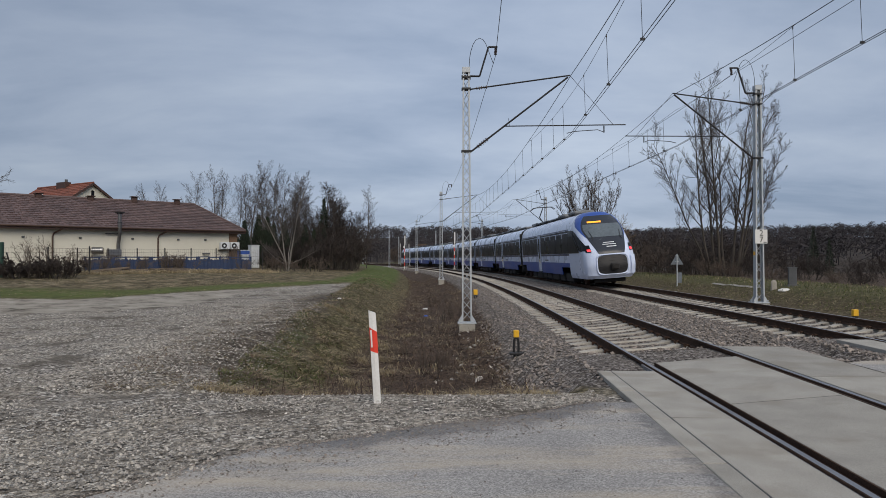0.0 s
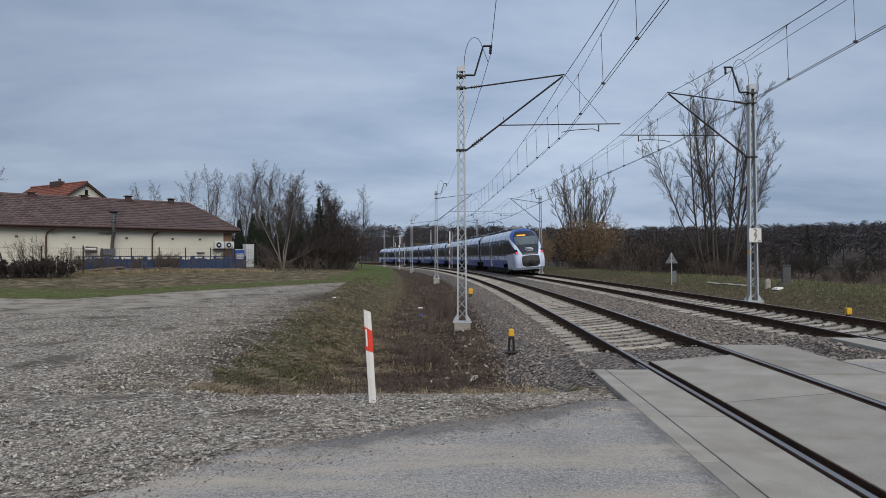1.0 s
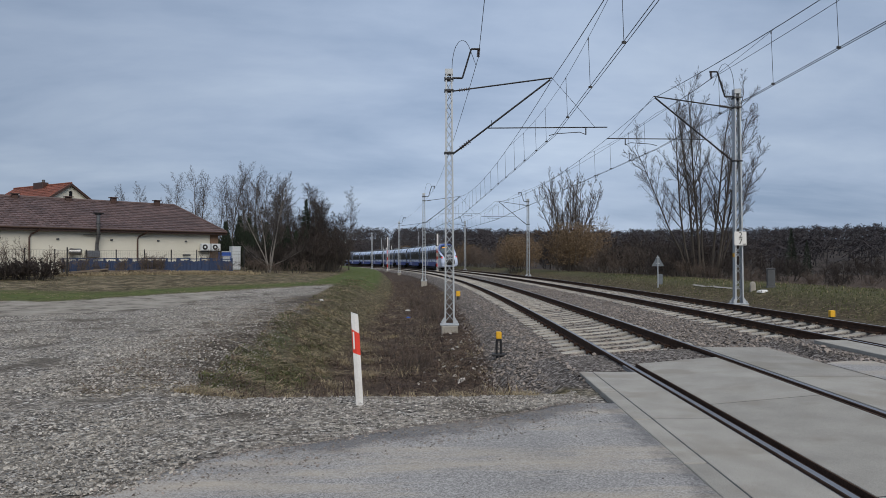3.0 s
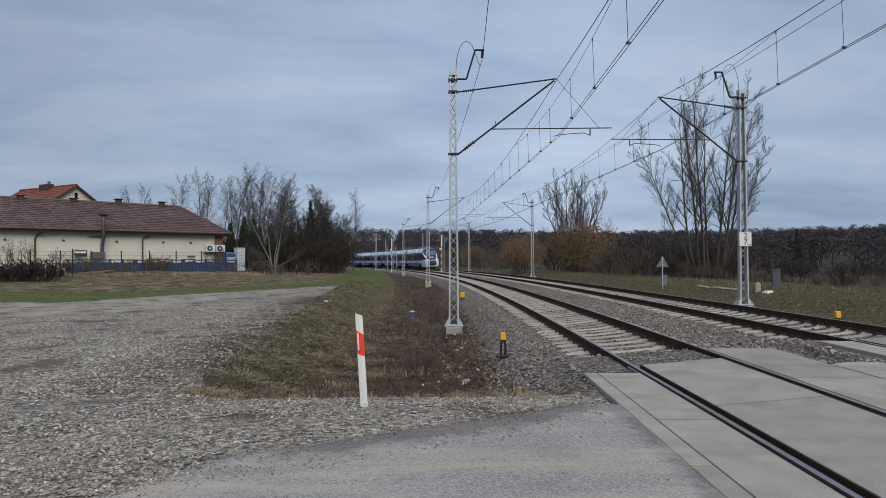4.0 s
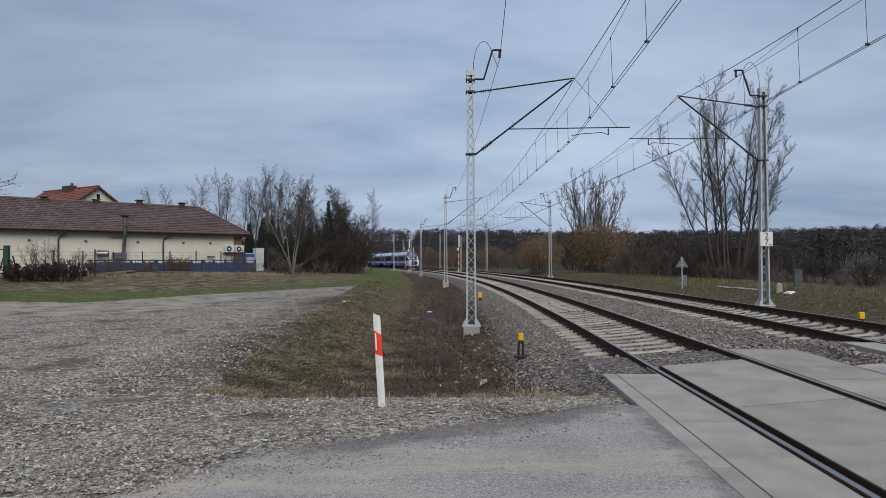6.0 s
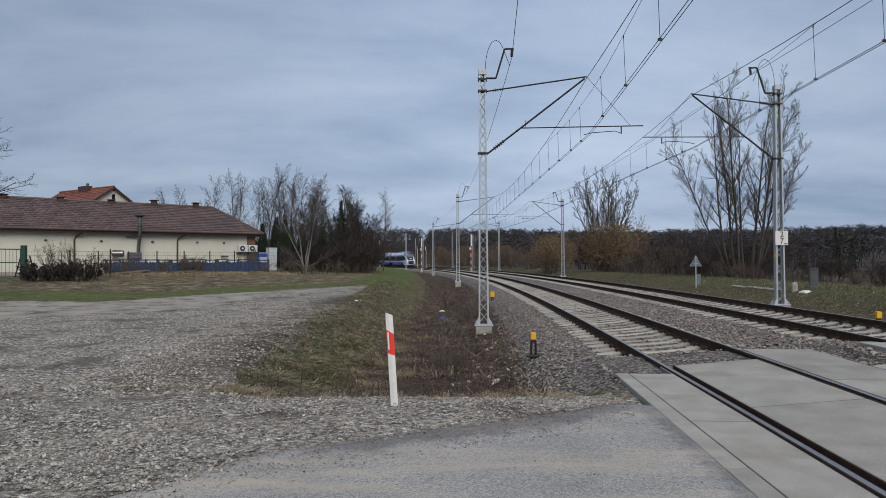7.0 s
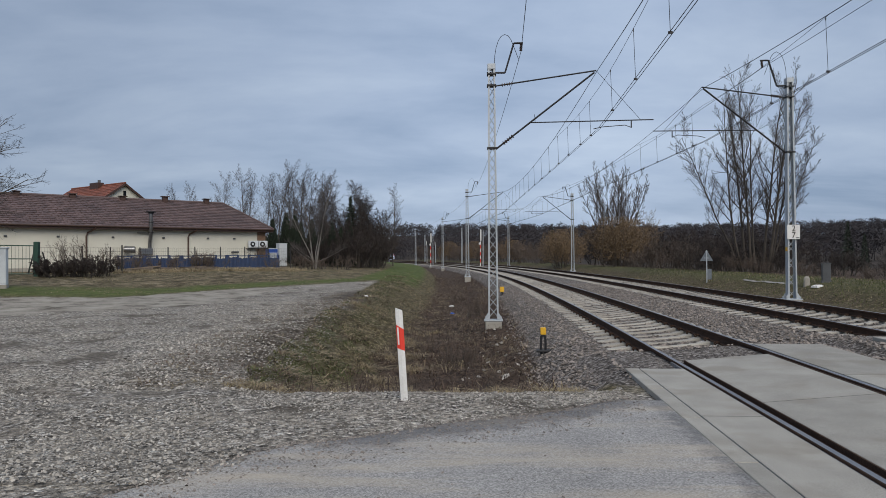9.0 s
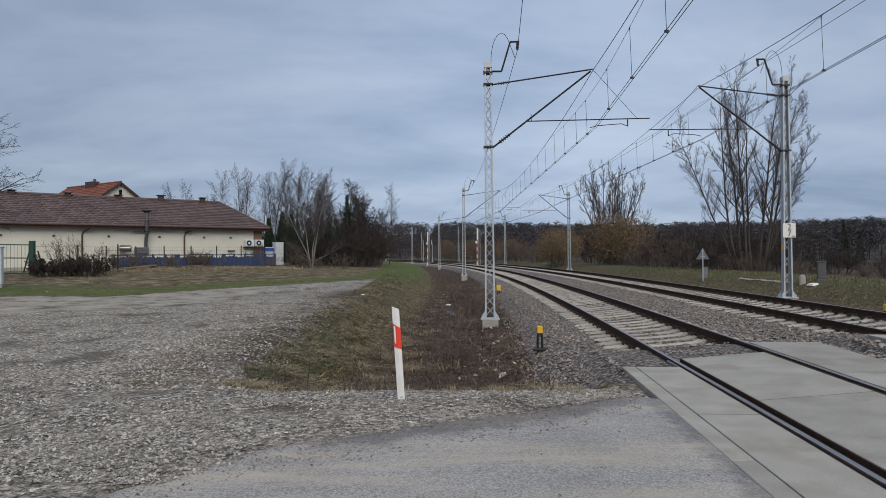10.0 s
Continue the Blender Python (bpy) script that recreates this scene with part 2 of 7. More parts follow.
# ---- ground: one sheet to the horizon ----
def ground_material():
    m = bpy.data.materials.new("earth_gravel_and_winter_grass")
    m.use_nodes = True
    n, l = m.node_tree.nodes, m.node_tree.links
    b = n["Principled BSDF"]
    b.inputs["Roughness"].default_value = 0.95
    b.inputs["Specular IOR Level"].default_value = 0.25
    co = n.new("ShaderNodeTexCoord")

    def tex(scale, detail=6, rough=0.55):
        t = n.new("ShaderNodeTexNoise")
        t.inputs["Scale"].default_value, t.inputs["Detail"].default_value, t.inputs["Roughness"].default_value = scale, detail, rough
        l.new(co.outputs["Object"], t.inputs["Vector"])
        return t.outputs[0]

    def ramp(fac, *stops):
        r = n.new("ShaderNodeValToRGB")
        e = r.color_ramp.elements
        while len(e) < len(stops):
            e.new(0.5)
        for k, (p, c) in enumerate(stops):
            e[k].position, e[k].color = p, rgba(c)
        l.new(fac, r.inputs[0])
        return r.outputs[0]

    def mix(fac, a, c, mode="MIX"):
        x = n.new("ShaderNodeMix")
        x.data_type, x.blend_type = "RGBA", mode
        if isinstance(fac, float):
            x.inputs[0].default_value = fac
        else:
            l.new(fac, x.inputs[0])
        l.new(a, x.inputs[6])
        l.new(c, x.inputs[7])
        return x.outputs[2]

    def zone(name, soft=0.22):
        at = n.new("ShaderNodeAttribute")
        at.attribute_name = name
        s = n.new("ShaderNodeMath")
        s.operation = "MULTIPLY_ADD"
        s.inputs[1].default_value = 0.9
        s.inputs[2].default_value = -0.45
        l.new(edge, s.inputs[0])
        a = n.new("ShaderNodeMath")
        l.new(at.outputs["Fac"], a.inputs[0])
        l.new(s.outputs[0], a.inputs[1])
        r = n.new("ShaderNodeMapRange")
        r.inputs[1].default_value, r.inputs[2].default_value = 0.5 - soft, 0.5 + soft
        l.new(a.outputs[0], r.inputs[0])
        return r.outputs[0]

    edge = tex(1.7, 8, 0.65)
    pebbles = n.new("ShaderNodeTexVoronoi")
    pebbles.inputs["Scale"].default_value = 26
    l.new(co.outputs["Object"], pebbles.inputs["Vector"])
    pebble_tint = n.new("ShaderNodeSeparateColor")
    l.new(pebbles.outputs["Color"], pebble_tint.inputs[0])
    stone = ramp(pebble_tint.outputs[0], (0.0, (0.040, 0.036, 0.032)), (0.45, (0.20, 0.182, 0.162)), (0.8, (0.42, 0.395, 0.36)), (1.0, (0.72, 0.69, 0.64)))
    sand = ramp(tex(0.55), (0.35, (0.20, 0.175, 0.148)), (0.52, (0.325, 0.293, 0.25)), (0.68, (0.45, 0.41, 0.35)))
    gravel = mix(ramp(tex(2.3, 8, 0.65), (0.40, (0.25,) * 3), (0.60, (0.95,) * 3)), sand, stone)
    soil = ramp(tex(19, 8, 0.7), (0.36, (0.050, 0.041, 0.032)), (0.62, (0.150, 0.128, 0.105)))
    clump = ramp(tex(14, 10, 0.84), (0.42, (0.16, 0.15, 0.14)), (0.50, (0.95, 0.95, 0.95)), (0.58, (1.65, 1.62, 1.58)))
    gravel = mix(0.9, gravel, clump, "MULTIPLY")
    gravel = mix(ramp(tex(0.75, 10, 0.68), (0.53, (0.0,) * 3), (0.61, (0.8,) * 3)), gravel, soil)
    grass = ramp(tex(7.0, 10, 0.80), (0.38, (0.018, 0.016, 0.008)), (0.50, (0.088, 0.073, 0.036)), (0.62, (0.290, 0.240, 0.142)))
    green = ramp(tex(2.0, 8), (0.34, (0.055, 0.080, 0.020)), (0.66, (0.120, 0.140, 0.042)))
    brush = ramp(tex(8.0, 9, 0.78), (0.38, (0.012, 0.008, 0.006)), (0.50, (0.056, 0.037, 0.026)), (0.64, (0.175, 0.127, 0.090)))
    bal = ramp(pebble_tint.outputs[1], (0.0, (0.045, 0.037, 0.032)), (0.6, (0.170, 0.148, 0.132)), (1.0, (0.34, 0.315, 0.295)))
    wood = ramp(tex(0.08, 8, 0.7), (0.35, (0.030, 0.025, 0.022)), (0.62, (0.062, 0.050, 0.042)))
    dry = ramp(tex(1.6, 10, 0.76), (0.38, (0.036, 0.029, 0.017)), (0.50, (0.120, 0.096, 0.056)), (0.62, (0.30, 0.245, 0.165)))
    col = mix(zone("field", 0.3), grass, dry)
    col = mix(zone("gravel"), col, gravel)
    yard = ramp(tex(0.9, 10, 0.7), (0.36, (0.11, 0.096, 0.078)), (0.47, (0.29, 0.264, 0.226)), (0.66, (0.42, 0.385, 0.335)))
    col = mix(zone("packed", 0.12), col, yard)
    mud = ramp(tex(5.5, 10, 0.75), (0.38, (0.030, 0.025, 0.020)), (0.54, (0.105, 0.088, 0.070)), (0.66, (0.27, 0.245, 0.21)))
    col = mix(zone("soil", 0.35), col, mud)
    col = mix(zone("green"), col, green)
    col = mix(zone("brush"), col, brush)
    bal = mix(0.75, bal, clump, "MULTIPLY")
    col = mix(zone("ballast"), col, bal)
    col = mix(zone("wood"), col, wood)
    l.new(col, b.inputs["Base Color"])
    hs = n.new("ShaderNodeMath")
    hs.operation = "MULTIPLY_ADD"
    hs.inputs[1].default_value = -0.6
    l.new(pebbles.outputs["Distance"], hs.inputs[0])
    l.new(tex(34, 6), hs.inputs[2])
    bp = n.new("ShaderNodeBump")
    bp.inputs["Strength"].default_value, bp.inputs["Distance"].default_value = 0.8, 0.05
    l.new(hs.outputs[0], bp.inputs["Height"])
    l.new(bp.outputs[0], b.inputs["Normal"])
    return m


GROUND = ground_material()


def steps(*spans):
    out = []
    for a, b, d in spans:
        k = max(1, round((b - a) / d))
        out += [a + (b - a) * i / k for i in range(k)]
    return out + [spans[-1][1]]


def lot_edge(s):
    """Where the gravel lot ends and the ditch bank begins."""
    return profile(s, [(8.0, -6.5), (10.6, -7.2), (14.0, -7.6), (21.0, -8.4), (34.0, -9.2), (60.0, -9.7)])


def zones(s, o, x, y):
    """What covers the ground: shares of gravel, green grass, dead brush, ballast, forest floor."""
    d = math.hypot(x, y)
    rear = 27.0 if x < -13.2 else 27.3 + 1.43 * (x + 13.2)
    lot = smooth_step(lot_edge(s) + 0.3, lot_edge(s) - 0.5, o) * smooth_step(rear + 2.2, rear - 2.2, y) if s > 8 else 1.0
    lot = max(lot, smooth_step(9.2, 7.6, s) * (o < -1.5))
    gravel = lot
    green = smooth_step(rear - 0.5, rear + 1, y) * smooth_step(rear + 8, rear + 3, y) * (x < -5) * 0.72
    green = max(green, smooth_step(2.6, 1.4, abs(o + 9.2)) * smooth_step(36, 44, s) * 0.8, smooth_step(9.0, 11, o) * smooth_step(14.8, 13.4, o) * 0.5)
    green = max(green, smooth_step(1.5, 0.5, abs(o + 7.6 + 0.15 * (s - 12))) * smooth_step(9, 11, s) * smooth_step(30, 18, s) * 0.55)
    green *= 1 - gravel
    brush = smooth_step(-6.9, -5.6, o) * smooth_step(-2.1, -2.9, o) * smooth_step(8.6, 9.8, s)
    brush = max(brush, smooth_step(14, 16, o), smooth_step(7.4, 8.2, o) * 0.42)
    ballast = smooth_step(-3.0, -2.3, o) * smooth_step(8.4, 7.7, o) * smooth_step(7.6, 8.6, s + 0.35 * o)
    wood = smooth_step(110, 150, d) * smooth_step(14, 22, abs(o - 2))
    # trodden soil along the bank, and the packed sandy yard at the back of the lot
    soil = smooth_step(lot_edge(s) - 1.9, lot_edge(s) - 0.2, o) * smooth_step(lot_edge(s) + 0.9, lot_edge(s) + 0.2, o) * smooth_step(9, 11, s) * smooth_step(36, 28, s) * 0.85
    packed = smooth_step(-0.9, 0.9, y - 19.9 - 0.95 * (x + 12.6)) * smooth_step(-7.2, -8.8, x) * smooth_step(rear + 1.5, rear - 1, y)
    field = smooth_step(rear + 3.0, rear + 6.5, y) * smooth_step(-9.0, -11.5, o) * smooth_step(75, 62, y) * 0.8
    return gravel, green, brush, ballast, wood, soil, packed, field


def surface(s, o):
    """A point on the rough ground."""
    p = on_track(s, o)
    z = ground_z(s, o, p.x, p.y)
    rough = 0.0
    if s > 3:
        amp = 0.05 if o < -2.4 or o > 7 else 0.02
        if 9.5 < s < 90 and -7 < o < -3:
            amp = 0.10
        q = Vector((p.x, p.y, 0))
        rough = amp * (noise.noise(q * 0.9) + 0.6 * noise.noise(q * 2.7))
        if 8.4 < s < 60 and -9.5 < o < -2.6:
            k = smooth_step(8.4, 9.4, s) * smooth_step(lot_edge(s) - 0.5, lot_edge(s) + 0.6, o) * smooth_step(-2.6, -3.2, o)
            rough += k * (0.055 * noise.noise(q * 4.1) + 0.045 * noise.noise(q * 8.3 + Vector((7, 0, 0))) - 0.02)
        if s < 9 and -6 < o < 7:
            rough *= smooth_step(6.5, 9, s) * 0.5
        if o > 60 or p.length > 200:
            rough += 1.6 * noise.noise(q * 0.012) + 0.7 * noise.noise(q * 0.05)
    return Vector((p.x, p.y, z + rough))


def at_ground(x, y):
    return surface(*to_track(x, y))


def build_ground():
    ss = steps((-420, -120, 60), (-120, -30, 15), (-30, 3, 2), (3, 7, 0.4), (7, 20, 0.12), (20, 26, 0.25), (26, 50, 0.5), (50, 90, 1.2), (90, 170, 4), (170, 400, 14), (400, 1400, 60))
    oo = steps((-540, -140, 40), (-140, -60, 10), (-60, -24, 2.0), (-24, -11, 0.7), (-11, -8.8, 0.22), (-8.8, -2.4, 0.12), (-2.4, -2, 0.2), (-2, 8, 0.4), (8, 16, 0.45), (16, 40, 2), (40, 120, 8), (120, 500, 25), (500, 3600, 220))
    rows, zs = [], [[] for _ in range(8)]
    for s in ss:
        row = []
        for o in oo:
            p = surface(s, o)
            row.append(tuple(p))
            for k, v in enumerate(zones(s, o, p.x, p.y)):
                zs[k].append(v)
        rows.append(row)
    ob = part("ground", Shape().grid([r[::-1] for r in rows]), GROUND, smooth=True)
    n = len(oo)
    for name, vals in zip(("gravel", "green", "brush", "ballast", "wood", "soil", "packed", "field"), zs):
        at = ob.data.attributes.new(name, "FLOAT", "POINT")
        flipped = [v for i in range(len(ss)) for v in vals[i * n:(i + 1) * n][::-1]]
        at.data.foreach_set("value", flipped)
    return tagged(ob, "gravel, dead grass and ballast ground with a ditch", "ground", kind="structure")


build_ground()

# ---- road: worn asphalt up to the crossing slabs ----
def asphalt_material(name="worn_asphalt", c0=(0.350, 0.338, 0.325), c1=(0.235, 0.227, 0.220), sand=(0.455, 0.392, 0.310)):
    """Worn asphalt: light aggregate in dark binder, sand drifted into streaks along the road."""
    m = mat(name, c0, c1, 1.3, 150, 0.92, 0, 0.6, 0.008)
    n, l = m.node_tree.nodes, m.node_tree.links
    b = n["Principled BSDF"]
    old = b.inputs["Base Color"].links[0].from_socket
    co = n.new("ShaderNodeTexCoord")
    vo = n.new("ShaderNodeTexVoronoi")
    vo.inputs["Scale"].default_value = 95
    l.new(co.outputs["Object"], vo.inputs["Vector"])
    sc = n.new("ShaderNodeSeparateColor")
    l.new(vo.outputs["Color"], sc.inputs[0])
    mr = n.new("ShaderNodeMapRange")
    mr.inputs[3].default_value, mr.inputs[4].default_value = 0.55, 1.45
    l.new(sc.outputs[0], mr.inputs[0])
    hs = n.new("ShaderNodeHueSaturation")
    l.new(old, hs.inputs["Color"])
    l.new(mr.outputs[0], hs.inputs["Value"])
    mp = n.new("ShaderNodeMapping")
    mp.inputs["Rotation"].default_value = (0, 0, radians(-24))
    mp.inputs["Scale"].default_value = (0.28, 1.5, 1)
    l.new(co.outputs["Object"], mp.inputs[0])
    sn = n.new("ShaderNodeTexNoise")
    sn.inputs["Scale"].default_value, sn.inputs["Detail"].default_value, sn.inputs["Roughness"].default_value = 1.0, 9, 0.68
    l.new(mp.outputs[0], sn.inputs["Vector"])
    sr = n.new("ShaderNodeValToRGB")
    sr.color_ramp.elements[0].position, sr.color_ramp.elements[1].position = 0.48, 0.66
    sr.color_ramp.elements[1].color = (0.75, 0.75, 0.75, 1)
    l.new(sn.outputs[0], sr.inputs[0])
    mx = n.new("ShaderNodeMix")
    mx.data_type = "RGBA"
    l.new(sr.outputs[0], mx.inputs[0])
    l.new(hs.outputs[0], mx.inputs[6])
    mx.inputs[7].default_value = rgba(sand)
    # newer, darker asphalt along the broken edge and the kerb, with ragged borders
    at = n.new("ShaderNodeAttribute")
    at.attribute_name = "patch"
    pn = n.new("ShaderNodeTexNoise")
    pn.inputs["Scale"].default_value, pn.inputs["Detail"].default_value, pn.inputs["Roughness"].default_value = 3.2, 10, 0.72
    l.new(co.outputs["Object"], pn.inputs["Vector"])
    pa = n.new("ShaderNodeMath")
    pa.operation = "MULTIPLY_ADD"
    pa.inputs[1].default_value = 1.7
    l.new(pn.outputs[0], pa.inputs[0])
    l.new(at.outputs["Fac"], pa.inputs[2])
    pr = n.new("ShaderNodeMapRange")
    pr.inputs[1].default_value, pr.inputs[2].default_value, pr.inputs[4].default_value = 1.22, 1.62, 0.8
    l.new(pa.outputs[0], pr.inputs[0])
    pm = n.new("ShaderNodeMix")
    pm.data_type, pm.blend_type = "RGBA", "MULTIPLY"
    l.new(pr.outputs[0], pm.inputs[0])
    l.new(mx.outputs[2], pm.inputs[6])
    pm.inputs[7].default_value = (0.46, 0.47, 0.50, 1)
    l.new(pm.outputs[2], b.inputs["Base Color"])
    return m


ASPHALT = asphalt_material()
TAR = asphalt_material("dark_asphalt_patch", (0.245, 0.245, 0.255), (0.160, 0.160, 0.168), (0.32, 0.285, 0.24))


def build_road():
    rows, marks = [], []
    for s in steps((-9, 3, 0.6), (3, 7.6, 0.12)):
        row, mark = [], []
        for k in range(121):
            o = -1.50 - k * 0.16 if k < 120 else -22
            edge = 7.75 - 0.62 * max(0, -o - 1.87) + 0.10 * math.sin(o * 2.1) + 0.25 * noise.noise(Vector((o * 0.9, 3, 0)))
            if o < -5.3:
                edge -= 0.9 * (-o - 5.3)
            t = min(s, edge)
            p = on_track(t, o)
            sink = 0.05 * smooth_step(0.0, 0.35, s - edge) + 0.010 * smooth_step(0.25, 0.0, edge - s)
            row.append((p.x, p.y, max(-0.03, -0.022) - sink + 0.004 * noise.noise(p * 1.3)))
            strip = smooth_step(0.95, 0.15, edge - t) * smooth_step(-1.6, -1.9, o) * smooth_step(-5.6, -4.4, o)
            seam = smooth_step(0.24, 0.04, abs(o + 1.70)) * smooth_step(0.5, 2.5, s) * 0.72
            mark.append(max(strip, seam))
        rows.append(row)
        marks.append(mark[::-1])
    road = part("road", Shape().grid([r[::-1] for r in rows]), ASPHALT, smooth=True)
    road.data.attributes.new("patch", "FLOAT", "POINT").data.foreach_set("value", [v for r in marks for v in r])
    return tagged(road, "worn grey asphalt road with sandy edges", "road", kind="structure")


def road_edge(o):
    return 7.75 - 0.62 * max(0, -o - 1.87) + 0.10 * math.sin(o * 2.1) + 0.25 * noise.noise(Vector((o * 0.9, 3, 0))) - 0.9 * max(0, -o - 5.3)


build_road()

# ---- crossing slabs ----
def build_crossing():
    kind = "structure"
    crossing = thing("level_crossing", pose(0, 0, 0), "concrete slab level crossing over two tracks", "crossing", kind=kind)

    def slab(s0, s1, o0, o1, lift=0.0, name="slab"):
        """A cast slab between two places of the line, with worn edges."""
        h, g = 0.16, 0.007
        sh = Shape()
        tops, lows = [], []
        for inset, dz in ((0.0, -h), (0.0, -0.008), (0.006, 0.0)):
            ring = []
            for s, o, ds, do in ((s0, o0, 1, 1), (s0, o1, 1, -1), (s1, o1, -1, -1), (s1, o0, -1, 1)):
                oo = o + do * (inset + g)
                ring.append(on_track(s + ds * (inset + g), oo, rail_level(oo) + dz + lift))
            tops.append(ring)
        sh.loft(tops)
        return part(name, sh, CONCRETE, crossing)

    for base, far in ((0.0, 10.45), (TRACK_2, 13.0)):
        s = far
        for k in range(5):
            slab(s - 3.0, s, base - 0.60, base + 0.64, -0.008)
            s -= 3.0
        s = far - 0.72 if base == 0 else far - 0.2
        for k in range(5):
            slab(s - 2.92, s, base - 1.44, base - 0.81, -0.012)
            s -= 2.92
        s = far + 1.2 if base == 0 else far
        for k in range(5):
            slab(s - 3.0, s, base + 0.84, base + 1.98, -0.010)
            s -= 3.0
    s = 9.75
    for k in range(8):
        slab(s - 1.5, s, -1.64, -1.434, -0.013, "kerb_slab")
        s -= 1.5
    # steel angles along the flangeways, grit packed outside the rails, joints darkened by black strips
    for base, far in ((0.0, 10.45), (TRACK_2, 13.0)):
        for o, w, drop, mt, name in ((-0.608, 0.016, 0.006, RAIL_SIDE, "flange_angle"), (0.648, 0.016, 0.006, RAIL_SIDE, "flange_angle"), (-0.800, 0.030, 0.028, TAR, "grit_packing"), (0.812, 0.046, 0.028, TAR, "grit_packing"),
                                     (-0.66, 0.09, 0.055, RAIL_SIDE, "flangeway_floor"), (0.69, 0.06, 0.055, RAIL_SIDE, "flangeway_floor")):
            rings = []
            for s in steps((-4.5, far, 0.6)):
                z = rail_level(base + o) - drop
                rings.append([on_track(s, base + o - w / 2, z), on_track(s, base + o - w / 2, z - 0.06), on_track(s, base + o + w / 2, z - 0.06), on_track(s, base + o + w / 2, z)])
            part(name, Shape().loft(rings), mt, crossing)

    # black strips laid in the slab gaps for the shade of open cracks
    def shade_joint(s, o0, o1, z):
        part("joint_shade_strip", Shape().loft([[on_track(s + d, o, rail_level(o) + z + e) for d, e in ((-0.016, 0), (0.016, 0), (0.016, -0.05), (-0.016, -0.05))] for o in (o0, o1)]), BLACK, crossing)

    for k in range(1, 5):
        shade_joint(10.45 - 3.0 * k, -0.585, 0.625, -0.0105)
        shade_joint(9.73 - 2.92 * k, -1.43, -0.82, -0.0145)
        shade_joint(11.65 - 3.0 * k, 0.85, 1.97, -0.0125)
        shade_joint(13.0 - 3.0 * k, TRACK_2 - 0.585, TRACK_2 + 0.625, -0.0105)
    rings = [[on_track(s, o, rail_level(o) - 0.017 + e) for o, e in ((-1.452, 0), (-1.424, 0), (-1.424, -0.05), (-1.452, -0.05))] for s in steps((-4, 9.7, 0.6))]
    part("joint_shade_strip", Shape().loft(rings), BLACK, crossing)
    # asphalt between the tracks
    rows = []
    for s in steps((-8, 9.9, 0.5)):
        rows.append([on_track(s + 0.2 * math.sin(3 * o), o, rail_level(o) - 0.012 + 0.004 * noise.noise(Vector((s, o, 1)))) for o in (2.85, 2.6, 2.4, 2.2, 2.0)])
    part("asphalt_strip", Shape().grid(rows), ASPHALT, crossing)


build_crossing()

# ---- tracks ----
RAIL_SECTION = [(-0.075, -0.172), (0.075, -0.172), (0.075, -0.160), (0.012, -0.140), (0.009, -0.052), (0.036, -0.036), (0.036, -0.006), (0.028, 0.0),
                (-0.028, 0.0), (-0.036, -0.006), (-0.036, -0.036), (-0.009, -0.052), (-0.012, -0.140), (-0.075, -0.160)]


def rail(o, s0, s1):
    sh = Shape()
    z = rail_level(o)
    rings = []
    for s in steps((s0, 30, 1.0), (30, s1, 4.0)):
        rings.append([on_track(s, o + x, z + y) for x, y in RAIL_SECTION])
    n = len(RAIL_SECTION)
    vs = [p for r in rings for p in r]
    for i in range(len(rings) - 1):
        for k in range(n):
            j = (k + 1) % n
            sh.slot = 1 if k == 7 else 0
            sh.f.append((i * n + k, (i + 1) * n + k, (i + 1) * n + j, i * n + j))
            sh.m.append(sh.slot)
    sh.v = [tuple(p) for p in vs]
    return sh


def sleeper_mesh():
    """Waisted prestressed sleeper, 2.6 m, raised at the rail seats."""
    rings = []
    for x, w, z in ((-1.30, 0.24, -0.215), (-1.28, 0.26, -0.19), (-0.95, 0.27, -0.172), (-0.60, 0.26, -0.172), (-0.42, 0.21, -0.205), (0.0, 0.19, -0.215),
                    (0.42, 0.21, -0.205), (0.60, 0.26, -0.172), (0.95, 0.27, -0.172), (1.28, 0.26, -0.19), (1.30, 0.24, -0.215)):
        h = w * 0.44
        rings.append([(x, -h * 1.18, -0.34), (x, h * 1.18, -0.34), (x, h, z - 0.02), (x, h - 0.02, z), (x, -h + 0.02, z), (x, -h, z - 0.02)])
    return Shape().loft(rings).mesh("sleeper", SLEEPER)


def clip_shape(sh, m):
    for e in (-0.7525, 0.7525):
        for d in (-0.125, 0.125):
            for y in (-0.05, 0.05):
                sh.tube([m @ Vector((e + d * 0.55, y * 0.5, -0.15)), m @ Vector((e + d * 0.8, y, -0.118)), m @ Vector((e + d * 1.15, y * 1.2, -0.125)), m @ Vector((e + d * 1.25, y * 0.6, -0.165))], 0.013, 4)


